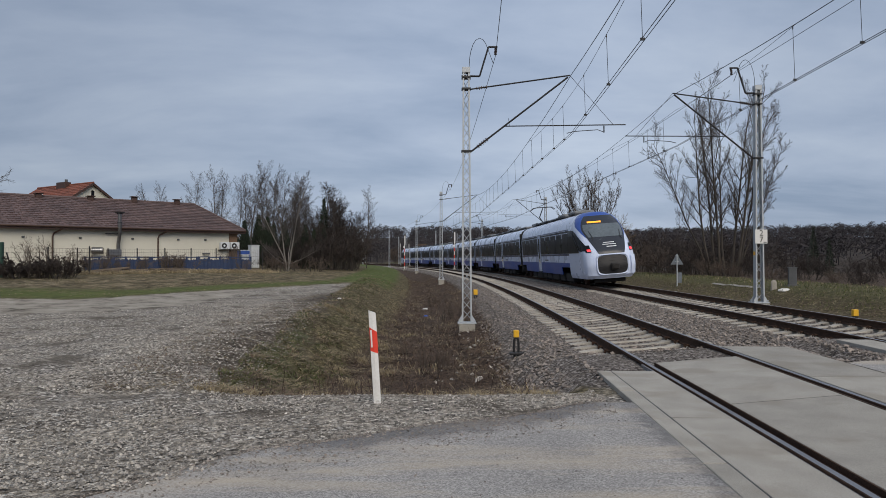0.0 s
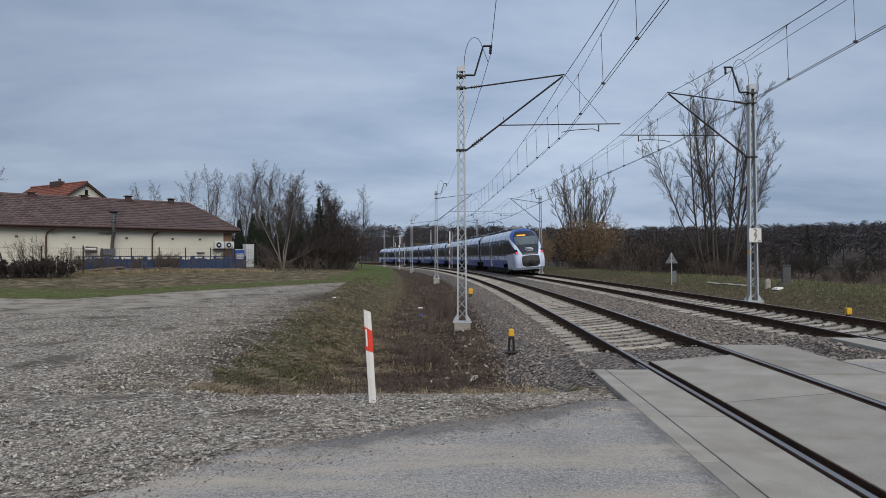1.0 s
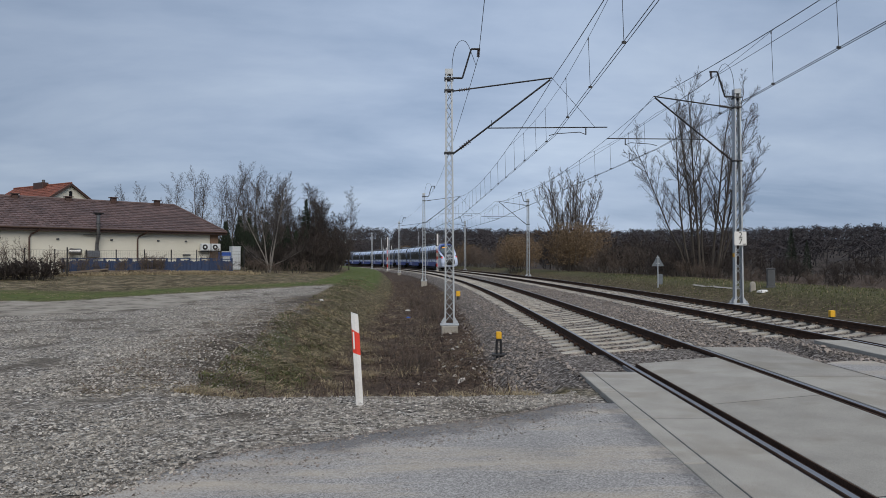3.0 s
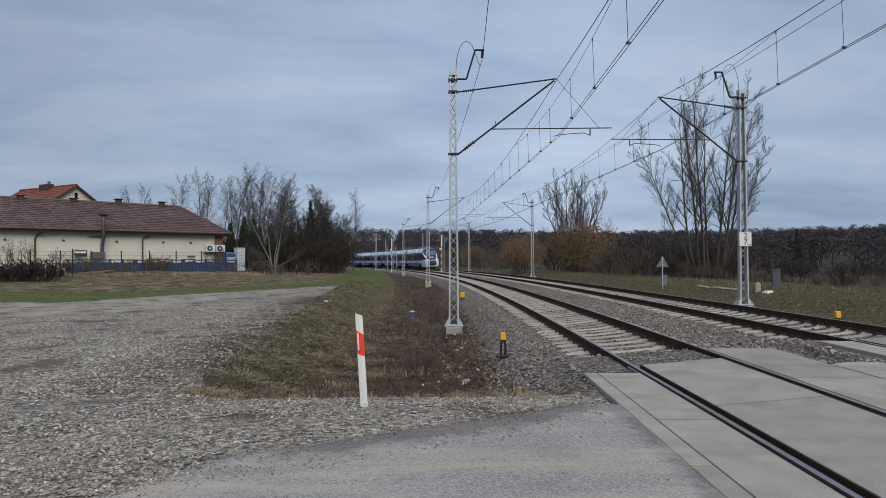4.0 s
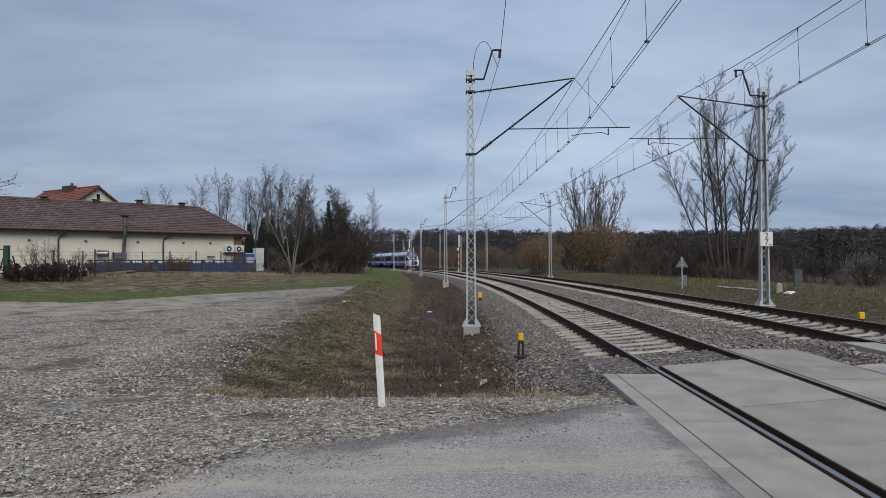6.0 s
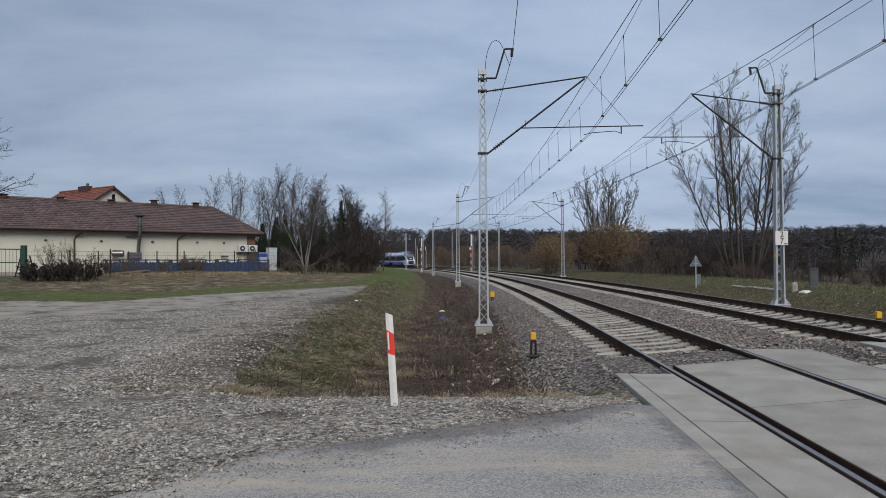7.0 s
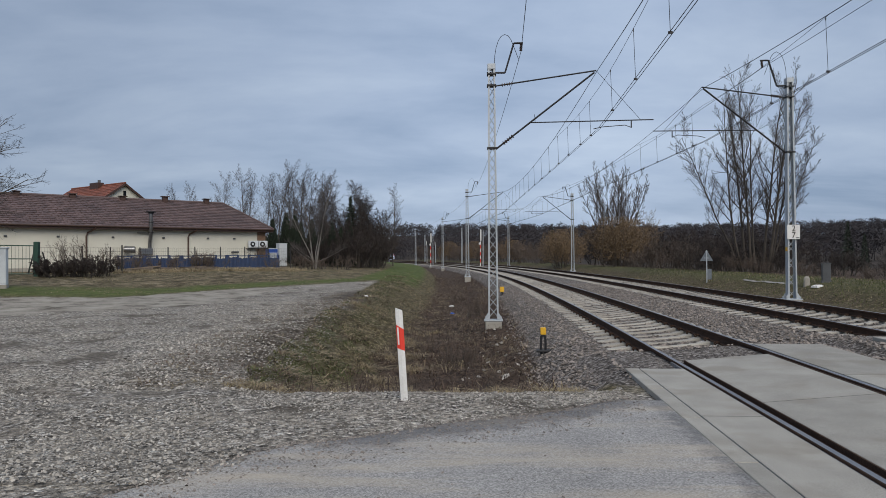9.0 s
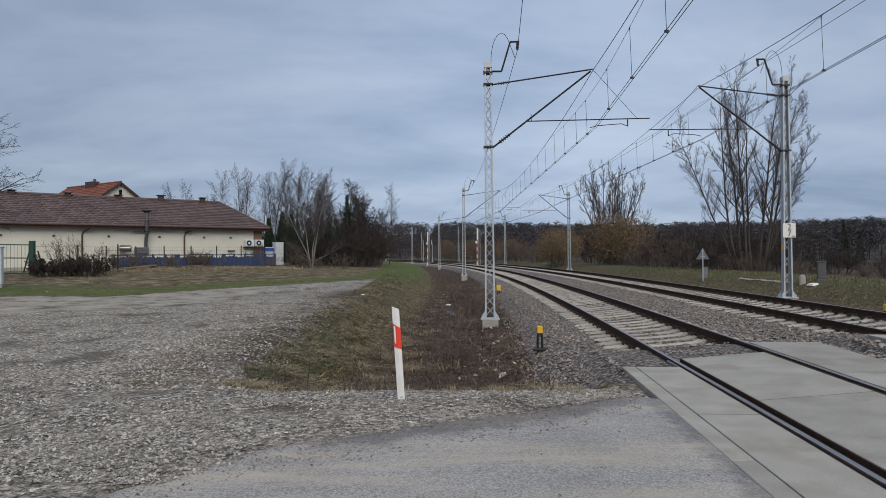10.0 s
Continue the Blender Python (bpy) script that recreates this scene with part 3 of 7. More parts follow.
def build_track(base, s_first, label):
    track = thing("railway_track", pose(0, 0, 0), label, "railway track", "the two tracks", "structure")
    for o in (-0.7525, 0.7525):
        part("rail", rail(base + o, -8, 330), [RAIL_SIDE, RAIL_TOP], track, "rusty rail with a polished head")
    me = sleeper_mesh()
    clips, rest = Shape(), Shape()
    lean = -math.degrees(math.atan2(0.11, 1.5))
    mid = (rail_level(base - 0.75) + rail_level(base + 0.75)) / 2
    s, k = s_first, 0
    while s < 260:
        m = track_pose(s, base, mid) @ pose(0, 0, 0, 0, lean, random.uniform(-0.5, 0.5))
        if s < 100:
            part("sleeper", me, None, track, m=m @ pose(0, 0, random.uniform(-0.012, 0.004)))
            if s < 48:
                clip_shape(clips, m)
        else:
            rest.box(m @ Vector((0, 0, -0.24)), (2.6, 0.25, 0.13), m)
        s += 0.6
    tagged(part("rail_clips", clips, RAIL_SIDE, track, "rusty spring clips"), kind="stuff")
    tagged(part("far_sleepers", rest, SLEEPER, track), kind="stuff")


build_track(0.0, 11.0, "curved railway track on concrete sleepers beside the ditch")
build_track(TRACK_2, 13.5, "curved railway track on concrete sleepers carrying the train")

# ---- overhead line masts ----
INSULATOR = mat("brown_glazed_insulator", (0.06, 0.035, 0.025), (0.04, 0.022, 0.018), 5, 40, 0.25, 0, 0.05, 0.001)
DIGIT = mat("black_digit_paint", (0.015, 0.015, 0.015), (0.012, 0.012, 0.012), 5, 50, 0.6, 0, 0)


def build_mast(s, o, side, label, z0=-0.42, top=7.8, base_z=-0.9, group="overhead line masts", rich=True, reach=3.3):
    """Lattice mast with its bracket. side 1: the bracket points to the right of the line."""
    m = track_pose(s, o, 0) @ (pose(0, 0, 0) if side > 0 else pose(0, 0, 0, 0, 0, 180))
    mast = thing("overhead_line_mast", m, label, "overhead mast", group)
    wire_side = 1 if side > 0 else -1
    # concrete foot with a flared steel base
    foot = Shape().box((0, 0, (z0 - 0.06 + base_z) / 2), (0.52, 0.62, z0 - 0.06 - base_z), chamfer=0.02)
    part("foundation", foot, CONCRETE, mast, "stained concrete foundation")
    plate = Shape().box((0, 0, z0 - 0.03), (0.60, 0.50, 0.04), chamfer=0.008)
    for x in (-0.2, 0.2):
        for y in (-0.17, 0.17):
            plate.tube([(x * 1.25, y, z0 - 0.05), (x * 1.25, y, z0 + 0.07)], 0.018, 6)
    part("base_plate", plate, STEEL_GALV, mast)
    h = top - z0

    def half_width(z):
        return 0.165 - 0.055 * (z - z0) / h

    for sx in (-1, 1):
        leg = Shape()
        prof = [(0.0, -0.11), (0.0, 0.11), (-0.05, 0.11), (-0.05, 0.098), (-0.012, 0.098), (-0.012, -0.098), (-0.05, -0.098), (-0.05, -0.11)]
        rings = []
        for z in (z0, z0 + h * 0.5, top):
            w = half_width(z)
            rings.append([(sx * (w + a), b, z) for a, b in prof])
        leg.loft(rings if sx > 0 else [r[::-1] for r in rings])
        part("mast_leg", leg, STEEL_GALV, mast)
        for y in (-0.122, 0.122):
            gus = Shape()
            a, b = half_width(z0) * sx, (half_width(z0) + 0.09) * sx
            pts = [(a - 0.05 * sx, z0), (b, z0), (b, z0 + 0.06), (a + 0.005 * sx, z0 + 0.20), (a - 0.05 * sx, z0 + 0.20)]
            gus.loft([[(x, y - 0.006, z) for x, z in pts], [(x, y + 0.006, z) for x, z in pts]])
            part("gusset_plate", gus, STEEL_GALV, mast)
    for y in (-0.116, 0.116):
        lace = Shape()
        n = 26
        flip = 1 if y > 0 else -1
        for k in range(n):
            za, zb = z0 + 0.08 + (h - 0.2) * k / n, z0 + 0.08 + (h - 0.2) * (k + 1) / n
            e = flip * (1 if k % 2 else -1)
            a, b = Vector((-e * (half_width(za) - 0.03), y, za)), Vector((e * (half_width(zb) - 0.03), y, zb))
            if 15 < s < 75:
                part("lacing_bar", Shape().tube([a, b], 0.0115, 4), STEEL_GALV, mast)
            else:
                lace.tube([a, b], 0.0115, 4)
        if lace.v:
            tagged(part("lacing", lace, STEEL_GALV, mast), kind="stuff")
    part("top_plate", Shape().box((0, 0, top - 0.09), (0.26, 0.25, 0.18), chamfer=0.01), STEEL_GALV, mast)
    # bands that carry the bracket
    zt, zl, ze = top - 0.70, top - 2.72, top - 0.33
    for z in (zt, zl, ze):
        w = half_width(z)
        part("clamp_band", Shape().box((0, 0, z), (2 * w + 0.07, 0.27, 0.06), chamfer=0.008), STEEL_DARK, mast, "dark clamp band")
    tip = Vector((reach + 0.05, 0, top - 0.27))
    w = half_width(zl)

    def insulator(sh, a, b, d=0.055):
        k = 5
        for i in range(k):
            p = a.lerp(b, (i + 0.5) / k)
            q = (b - a).normalized() * 0.012
            sh.tube([p - q, p + q], d, 8)
        sh.tube([a, b], 0.022, 6)

    tie = Shape()
    a = Vector((w + 0.02, 0, zt))
    tie.tube([a, tip], 0.025, 6)
    t = part("tie_tube", tie, STEEL_DARK, mast, "dark steel tie tube")
    ins = Shape()
    insulator(ins, a.lerp(tip, 0.05), a.lerp(tip, 0.17))
    part("insulator", ins, INSULATOR, t)
    strut = Shape()
    a = Vector((w + 0.03, 0, zl))
    e = tip + Vector((-0.06, 0, -0.06))
    strut.tube([a, e], 0.032, 6)
    t = part("strut_tube", strut, STEEL_DARK, mast, "dark steel strut")
    ins = Shape()
    insulator(ins, a.lerp(e, 0.06), a.lerp(e, 0.17), 0.065)
    part("insulator", ins, INSULATOR, t)
    # registration tube with its drop and steady arm
    zr = top - 1.90
    k = (zr - zl) / (e.z - zl)
    x0 = a.x + (e.x - a.x) * k
    reg = Shape().tube([(x0, 0.03, zr), (reach + 1.85, 0.03, zr + 0.03)], 0.019, 6)
    reg.tube([(reach + 1.15, 0.03, zr), (reach + 1.15, 0.03, zr - 0.22)], 0.02, 6)
    part("registration_tube", reg, STEEL_DARK, mast, "dark registration tube")
    st = Shape().tube([(reach + 1.13, 0.03, zr - 0.20), (reach + 0.95, 0.03, zr - 0.13), (reach + 0.2, 0.03, zr - 0.18), (reach - 0.05, 0.03, zr - 0.24)], 0.013, 5)
    part("steady_arm", st, STEEL_DARK, mast)
    hang = Shape().tube([tip, (reach + 1.45, 0.03, zr + 0.03)], 0.007, 4)
    part("hanger", Shape().tube([(x0 + 0.14, 0.02, zr + 0.26), (x0 + 0.16, 0.02, zr)], 0.008, 4), WIRE, mast)
    part("stay_wire", hang, WIRE, mast)
    # earth wire horn on the top with a looped bond
    horn = Shape().tube([(-0.15, 0, ze + 0.06), (0.42, 0, ze + 0.05), (0.44, 0, ze + 0.06), (0.72, 0, ze + 0.98), (0.74, 0, ze + 1.0), (1.02, 0, ze + 1.0)], 0.032, 6)
    part("horn", horn, STEEL_DARK, mast, "dark bent horn for the earth wire")
    ins = Shape()
    insulator(ins, Vector((0.97, 0, ze + 0.98)), Vector((0.95, 0, ze + 0.74)), 0.05)
    part("insulator", ins, INSULATOR, mast)
    loop = [(0.10 + 0.36 * (1 - math.cos(u)) * 0.95, 0.03, ze + 0.35 + 0.95 * math.sin(u)) for u in (0, 0.3, 0.6, 0.9, 1.2, 1.57, 1.9, 2.2)]
    part("bond_wire", Shape().tube([(0.10, 0.03, ze), *loop, (0.88, 0.02, ze + 0.48)], 0.009, 4), WIRE, mast)
    return mast


LEFT_S = [-23.2, 21.9, 63.1, 109.3, 155.0, 200.0, 245.0]
RIGHT_S = [-19.6, 25.4, 70.8, 111.4, 157.0, 202.0, 247.0]
for k, s in enumerate(LEFT_S):
    far = s > 60
    build_mast(s, -3.36 if s < 100 else -3.0, 1, "grey galvanised lattice mast with bracket, standing beside the ditch", z0=-0.42 if not far else -0.25, base_z=-1.1)
RIGHT_MAST = {}
for k, s in enumerate(RIGHT_S):
    RIGHT_MAST[k] = build_mast(s, TRACK_2 + 2.75 if s < 60 else TRACK_2 + 3.2, -1, "grey galvanised lattice mast with bracket" + (" and number plate" if k == 1 else " beyond the far track"), z0=-0.02, base_z=-0.5, top=8.05, reach=3.1)


# ---- overhead wires: straight chords from mast to mast ----
def build_wires():
    for base, spots, oc, zc, zm, sag, horn_o, zh, label in ((0.0, LEFT_S, 0.06, 5.66, 7.52, 0.78, -2.4, 8.2, "near"), (TRACK_2, RIGHT_S, TRACK_2 - 0.27, 5.80, 7.76, 1.0, TRACK_2 + 1.8, 8.45, "far")):
        line = thing("overhead_line", pose(0, 0, 0), "dark contact and messenger wires over the " + label + " track", "overhead wire", "overhead wires")
        for i, (a, b) in enumerate(zip(spots, spots[1:])):
            pa, pb = on_track(a, oc, zc), on_track(b, oc, zc)
            side = (pb - pa).cross(Vector((0, 0, 1))).normalized() * 0.035
            for d in (-1, 1):
                part("contact_wire", Shape().tube([pa + side * d, pb + side * d], 0.0085, 4), WIRE, line)
            qa, qb = on_track(a, oc - 0.04, zm), on_track(b, oc - 0.04, zm)

            def mess(u):
                return qa.lerp(qb, u) - Vector((0, 0, sag * 4 * u * (1 - u)))

            part("messenger_wire", Shape().tube([mess(k / 18) for k in range(19)], 0.011, 4), WIRE, line)
            ln = (qb - qa).length
            # stitch wires slung under the messenger at both ends, droppers about three metres apart
            reach_s = 9.6

            def slung(d):
                return Vector((0, 0, 0.62 * max(0, 1 - (d / reach_s) ** 1.5)))

            for e in (0, 1):
                us = [abs(e - k * reach_s / 8 / ln) for k in range(9)]
                part("stitch_wire", Shape().tube([mess(u) - slung(k * reach_s / 8) for k, u in enumerate(us)], 0.006, 3), WIRE, line)
            if a < 120:
                for d in (1.3, 3.2, 5.8, 8.4, 11.3, 14.2, 17.4, 20.5, ln - 18.0, ln - 15.0, ln - 12.2, ln - 9.4, ln - 6.1, ln - 2.7):
                    u = d / ln
                    p, r = mess(u) - slung(min(d, ln - d)), pa.lerp(pb, u)
                    sh = Shape().tube([p, r], 0.006, 4)
                    sh.box(p - Vector((0, 0, 0.03)), (0.02, 0.02, 0.07)).box(r + Vector((0, 0, 0.02)), (0.08, 0.03, 0.05))
                    part("dropper", sh, WIRE, line)
            ha, hb = on_track(a, horn_o, zh), on_track(b, horn_o, zh)
            part("earth_wire", Shape().tube([ha.lerp(hb, k / 12) - Vector((0, 0, 0.5 * 4 * k / 12 * (1 - k / 12))) for k in range(13)], 0.009, 4), WIRE, line)


build_wires()

# ---- train ----
T_WHITE = mat("white_train_paint", (0.64, 0.72, 0.91), (0.58, 0.66, 0.84), 0.6, 25, 0.28, 0, 0.02, 0.001, rust=(0.53, 0.59, 0.70), rust_at=0.62)
T_BLUE = mat("blue_train_paint", (0.050, 0.110, 0.40), (0.040, 0.090, 0.33), 0.6, 25, 0.34, 0, 0.02, 0.001, spec=0.2)
T_NAVY = mat("navy_train_stripe", (0.018, 0.030, 0.105), (0.015, 0.025, 0.09), 1, 25, 0.35, 0, 0)
T_GLASS = mat("tinted_train_glass", (0.012, 0.014, 0.018), (0.008, 0.010, 0.013), 0.5, 9, 0.30, 0, 0.02, 0.002, spec=0.08)
# pale base colour holds the bright reflection in the windscreen
T_SCREEN = mat("windscreen_sky_sheen", (0.13, 0.155, 0.175), (0.09, 0.11, 0.125), 1.0, 9, 0.08, 0, 0, spec=0.6)
T_MASK = mat("dark_grey_front_mask", (0.038, 0.043, 0.054), (0.028, 0.032, 0.042), 1, 30, 0.25, 0, 0, spec=0.4)
T_UNDER = mat("dusty_underframe", (0.030, 0.028, 0.027), (0.015, 0.014, 0.014), 3, 40, 0.85, 0.2, 0.3, 0.01)
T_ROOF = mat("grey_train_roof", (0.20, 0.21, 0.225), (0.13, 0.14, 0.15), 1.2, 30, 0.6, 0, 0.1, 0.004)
T_BELLOW = mat("rubber_bellows", (0.025, 0.026, 0.028), (0.016, 0.017, 0.018), 3, 40, 0.8, 0, 0.2, 0.006)
T_RED = glow("red_tail_lamp", (0.95, 0.05, 0.06), 1.5)
T_ORANGE = glow("orange_display", (1.0, 0.38, 0.03), 1.3)
T_LIGHTBAR = mat("pale_lettering", (0.75, 0.77, 0.80), (0.7, 0.72, 0.75), 5, 30, 0.5, 0, 0)
T_GOLD = mat("yellow_door_notice", (0.75, 0.50, 0.08), (0.65, 0.42, 0.06), 5, 30, 0.5, 0, 0)

LENGTHS = [23.2] + [16.0] * 6 + [23.2]
BODY = [(0.42, 1.30), (0.60, 1.37), (1.10, 1.40), (2.00, 1.41), (2.90, 1.39), (3.25, 1.35), (3.60, 1.26), (3.88, 1.08), (4.06, 0.80), (4.16, 0.45), (4.20, 0.0)]


def body_half(z):
    """Half width of the car body at a height."""
    for (za, a), (zb, b) in zip(BODY, BODY[1:]):
        if z <= zb:
            return a + (b - a) * max(0, z - za) / (zb - za)
    return 0.0


def nose_back(z):
    """How far the end face lies back at a height."""
    return profile(z, [(0.42, 0.30), (0.62, 0.08), (1.10, 0.0), (1.80, 0.12)]) if z < 1.8 else 0.12 + 2.45 * ((z - 1.8) / 2.30) ** 1.12 if z < 4.10 else 2.57 + 10 * (z - 4.10)


def nose_point(u, z, off=0.0):
    """u from -1 to 1 across the end face, rounded into the sides."""
    w = body_half(z) * (0.985 - 0.05 * smooth_step(1.9, 3.6, z) * 0)
    ang = u * math.pi / 2
    p = 0.52
    x = w * math.copysign(abs(math.sin(ang)) ** 0.80, u)
    y = nose_back(z) + (1.30 + 0.55 * smooth_step(1.6, 3.0, z)) * (1 - abs(math.cos(ang)) ** p)
    n = Vector((x / max(w, 0.3) * 0.7, -1.0 + 0.5 * abs(u), 0.45 * smooth_step(1.7, 2.4, z)))
    return Vector((x, y, z)) + n.normalized() * off


def nose_patch(left, right, z0, z1, off, nu=12, nz=12):
    """A panel that follows the end face between two edges, given as functions of the height."""
    rows = []
    for i in range(nz + 1):
        z = z0 + (z1 - z0) * i / nz
        a, b = left(z), right(z)
        rows.append([nose_point(a + (b - a) * k / nu, z, off) for k in range(nu + 1)])
    return Shape().grid(rows)


def side_strip(y0, y1, z0, z1, side, off=0.0, n=5):
    rows = []
    for i in range(n + 1):
        z = z0 + (z1 - z0) * i / n
        x = side * (body_half(z) + off)
        rows.append([(x, y0, z), (x, y1, z)] if side > 0 else [(x, y1, z), (x, y0, z)])
    return Shape().grid([r[::-1] for r in rows][::-1])


def slab_strip(y0, y1, z0, z1, side, off, thick=0.02):
    """A panel with its own thickness on the car's side."""
    rings = []
    for z in (z0, (z0 + z1) / 2, z1):
        x = body_half(z)
        q = [(side * (x + off), y0, z), (side * (x + off), y1, z), (side * (x + off - thick), y1, z), (side * (x + off - thick), y0, z)]
        rings.append(q if side > 0 else q[::-1])
    return Shape().loft(rings)


def build_bogie(train, m):
    bogie = part("bogie", Shape().box((0, 0, 0.55), (1.9, 3.0, 0.28), chamfer=0.05).box((1.02, 0, 0.62), (0.16, 2.9, 0.24), chamfer=0.04).box((-1.02, 0, 0.62), (0.16, 2.9, 0.24), chamfer=0.04), T_UNDER, train, "dusty dark bogie", m)
    for y in (-1.15, 1.15):
        for x in (-0.75, 0.75):
            wheel = Shape().tube([(x - 0.065, y, 0.43), (x + 0.065, y, 0.43)], 0.43, 20)
            wheel.tube([(x - math.copysign(0.075, x), y, 0.43), (x - math.copysign(0.045, x), y, 0.43)], 0.46, 20)
            part("wheel", wheel, RAIL_SIDE, bogie)
            part("axle_box", Shape().box((x * 1.36, y, 0.46), (0.2, 0.34, 0.3), chamfer=0.04), T_UNDER, bogie)
        spring = Shape()
        for x in (-1.05, 1.05):
            spring.tube([(x, y * 0.45, 0.5), (x, y * 0.45, 0.9)], 0.12, 10)
        part("spring", spring, T_UNDER, bogie)


def build_section(train, m, y0, y1, cab, seed):
    """One car body between y0 and y1 in its own space; cab: it has the streamlined end at y 0."""
    rnd = random.Random(seed)
    zs = [1.04, 1.30, 1.72, 1.80, 2.95, 3.05, 3.25, 3.60, 3.88, 4.06, 4.16, 4.20]
    sh = Shape()
    ring = [(body_half(z), z) for z in zs] + [(-body_half(z), z) for z in zs[-2::-1]]
    n = len(ring)
    start = 4.2 if cab else y0
    sh.v = [(x, start, z) for x, z in ring] + [(x, y1, z) for x, z in ring]
    for k in range(n):
        j = (k + 1) % n
        zm = (ring[k][1] + ring[j][1]) / 2
        sh.f.append((k, n + k, n + j, j)[::-1])
        sh.m.append(1 if zm < 1.30 else 2 if (1.72 < zm < 1.80) else 3 if zm > 4.0 else 0)
    sh.f += [tuple(range(n))[::-1], tuple(range(n, 2 * n))]
    sh.m += [4, 4]
    if cab:
        rows, us = [], [k / 22 - 1 for k in range(45)]
        zr = [0.42, 0.5, 0.6, 0.75, 0.95, 1.1, 1.3, 1.55, 1.75, 1.95, 2.2, 2.45, 2.7, 2.95, 3.15, 3.35, 3.55, 3.72, 3.88, 4.0, 4.08, 4.14, 4.18]
        for z in zr:
            w = body_half(z)
            row = [(-w, 4.2, z)] + [tuple(nose_point(u, z)) for u in us] + [(w, 4.2, z)]
            rows.append([(x, min(y, 4.2), zz) for x, y, zz in row])
        sh.slot = 0
        k0 = len(sh.f)
        sh.grid(rows)
    body = part("car_body", sh, [T_WHITE, T_BLUE, T_NAVY, T_ROOF, T_BELLOW], train, "white car body with a blue skirt and grey roof", m, smooth=True)
    # window band, panes and doors on both sides
    for side in (-1, 1):
        lo = 4.25 if cab else y0 + 0.25
        door_y = [14.3 if cab else y0 + 10.4]
        edges = [lo] + [v for d in door_y for v in (d - 0.62, d + 0.62)] + [y1 - 0.25]
        for a, b in zip(edges[::2], edges[1::2]):
            band = part("window_band", slab_strip(a, b, 1.86, 3.20, side, 0.006), T_GLASS, body, "black glazed window band")
            k = max(1, round((b - a) / 1.75))
            for q in range(k):
                ya, yb = a + (b - a) * (q + 0.06) / k, a + (b - a) * (q + 0.94) / k
                part("window_pane", slab_strip(ya, yb, 1.95, 3.05, side, 0.012, 0.01), T_GLASS, band)
                # grey strips painted on some panes as reflections of lamps
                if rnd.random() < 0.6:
                    part("lamp_reflection_bar", slab_strip(ya + 0.3, yb - 0.3, 2.72, 2.75, side, 0.014, 0.006), T_ROOF, band)
        for d in door_y:
            door = part("door", slab_strip(d - 0.55, d + 0.55, 0.62, 3.22, side, 0.016), T_WHITE, body, "white plug door with dark glass")
            part("door_glass", slab_strip(d - 0.27, d + 0.27, 1.55, 3.02, side, 0.024), T_GLASS, door)
            part("door_gap", slab_strip(d - 0.62, d - 0.56, 0.62, 3.22, side, 0.012), T_BELLOW, door)
            part("door_gap", slab_strip(d + 0.56, d + 0.62, 0.62, 3.22, side, 0.012), T_BELLOW, door)
            part("door_notice", slab_strip(d - 0.16, d + 0.10, 1.28, 1.48, side, 0.026, 0.01), T_GOLD, door)
            part("door_step", Shape().box((side * 1.40, d, 0.62), (0.12, 1.3, 0.04)), T_UNDER, door)
        part("navy_stripe", slab_strip(lo, y1 - 0.1, 3.22, 3.29, side, 0.007, 0.02), T_NAVY, body, "thin navy stripe")
        part("navy_stripe", slab_strip(4.25 if cab else y0 + 0.1, y1 - 0.1, 1.77, 1.84, side, 0.007, 0.02), T_NAVY, body, "thin navy stripe")
        # blue skirts, open round the bogies
        ya = 6.6 if cab else y0 + 1.9
        part("skirt", slab_strip(ya, y1 - 1.9, 0.56, 1.31, side, 0.004, 0.05), T_BLUE, body, "blue lower skirt")
        part("lettering_bar", slab_strip(door_y[0] - 3.4, door_y[0] - 2.2, 1.40, 1.50, side, 0.008, 0.006), T_NAVY, body)
    # equipment below the floor and on the roof
    yy = y0 + 4.2
    while yy < y1 - 4.2:
        ln = rnd.uniform(1.0, 2.2)
        part("underfloor_box", Shape().box((0, yy + ln / 2, 0.40), (2.5, ln, 0.50), chamfer=0.05), T_UNDER, body)
        yy += ln + rnd.uniform(0.15, 0.5)
    yy = y0 + (5.4 if cab else 1.2)
    while yy < y1 - 2.2:
        ln = rnd.uniform(1.4, 2.8)
        hh = rnd.uniform(0.12, 0.26)
        part("roof_unit", Shape().box((0, yy + ln / 2, 4.18 + hh / 2), (rnd.uniform(1.0, 1.5), ln, hh), chamfer=0.08), T_ROOF if rnd.random() < 0.6 else T_MASK, body, "grey rooftop equipment box")
        yy += ln + rnd.uniform(0.25, 1.6)
    return body


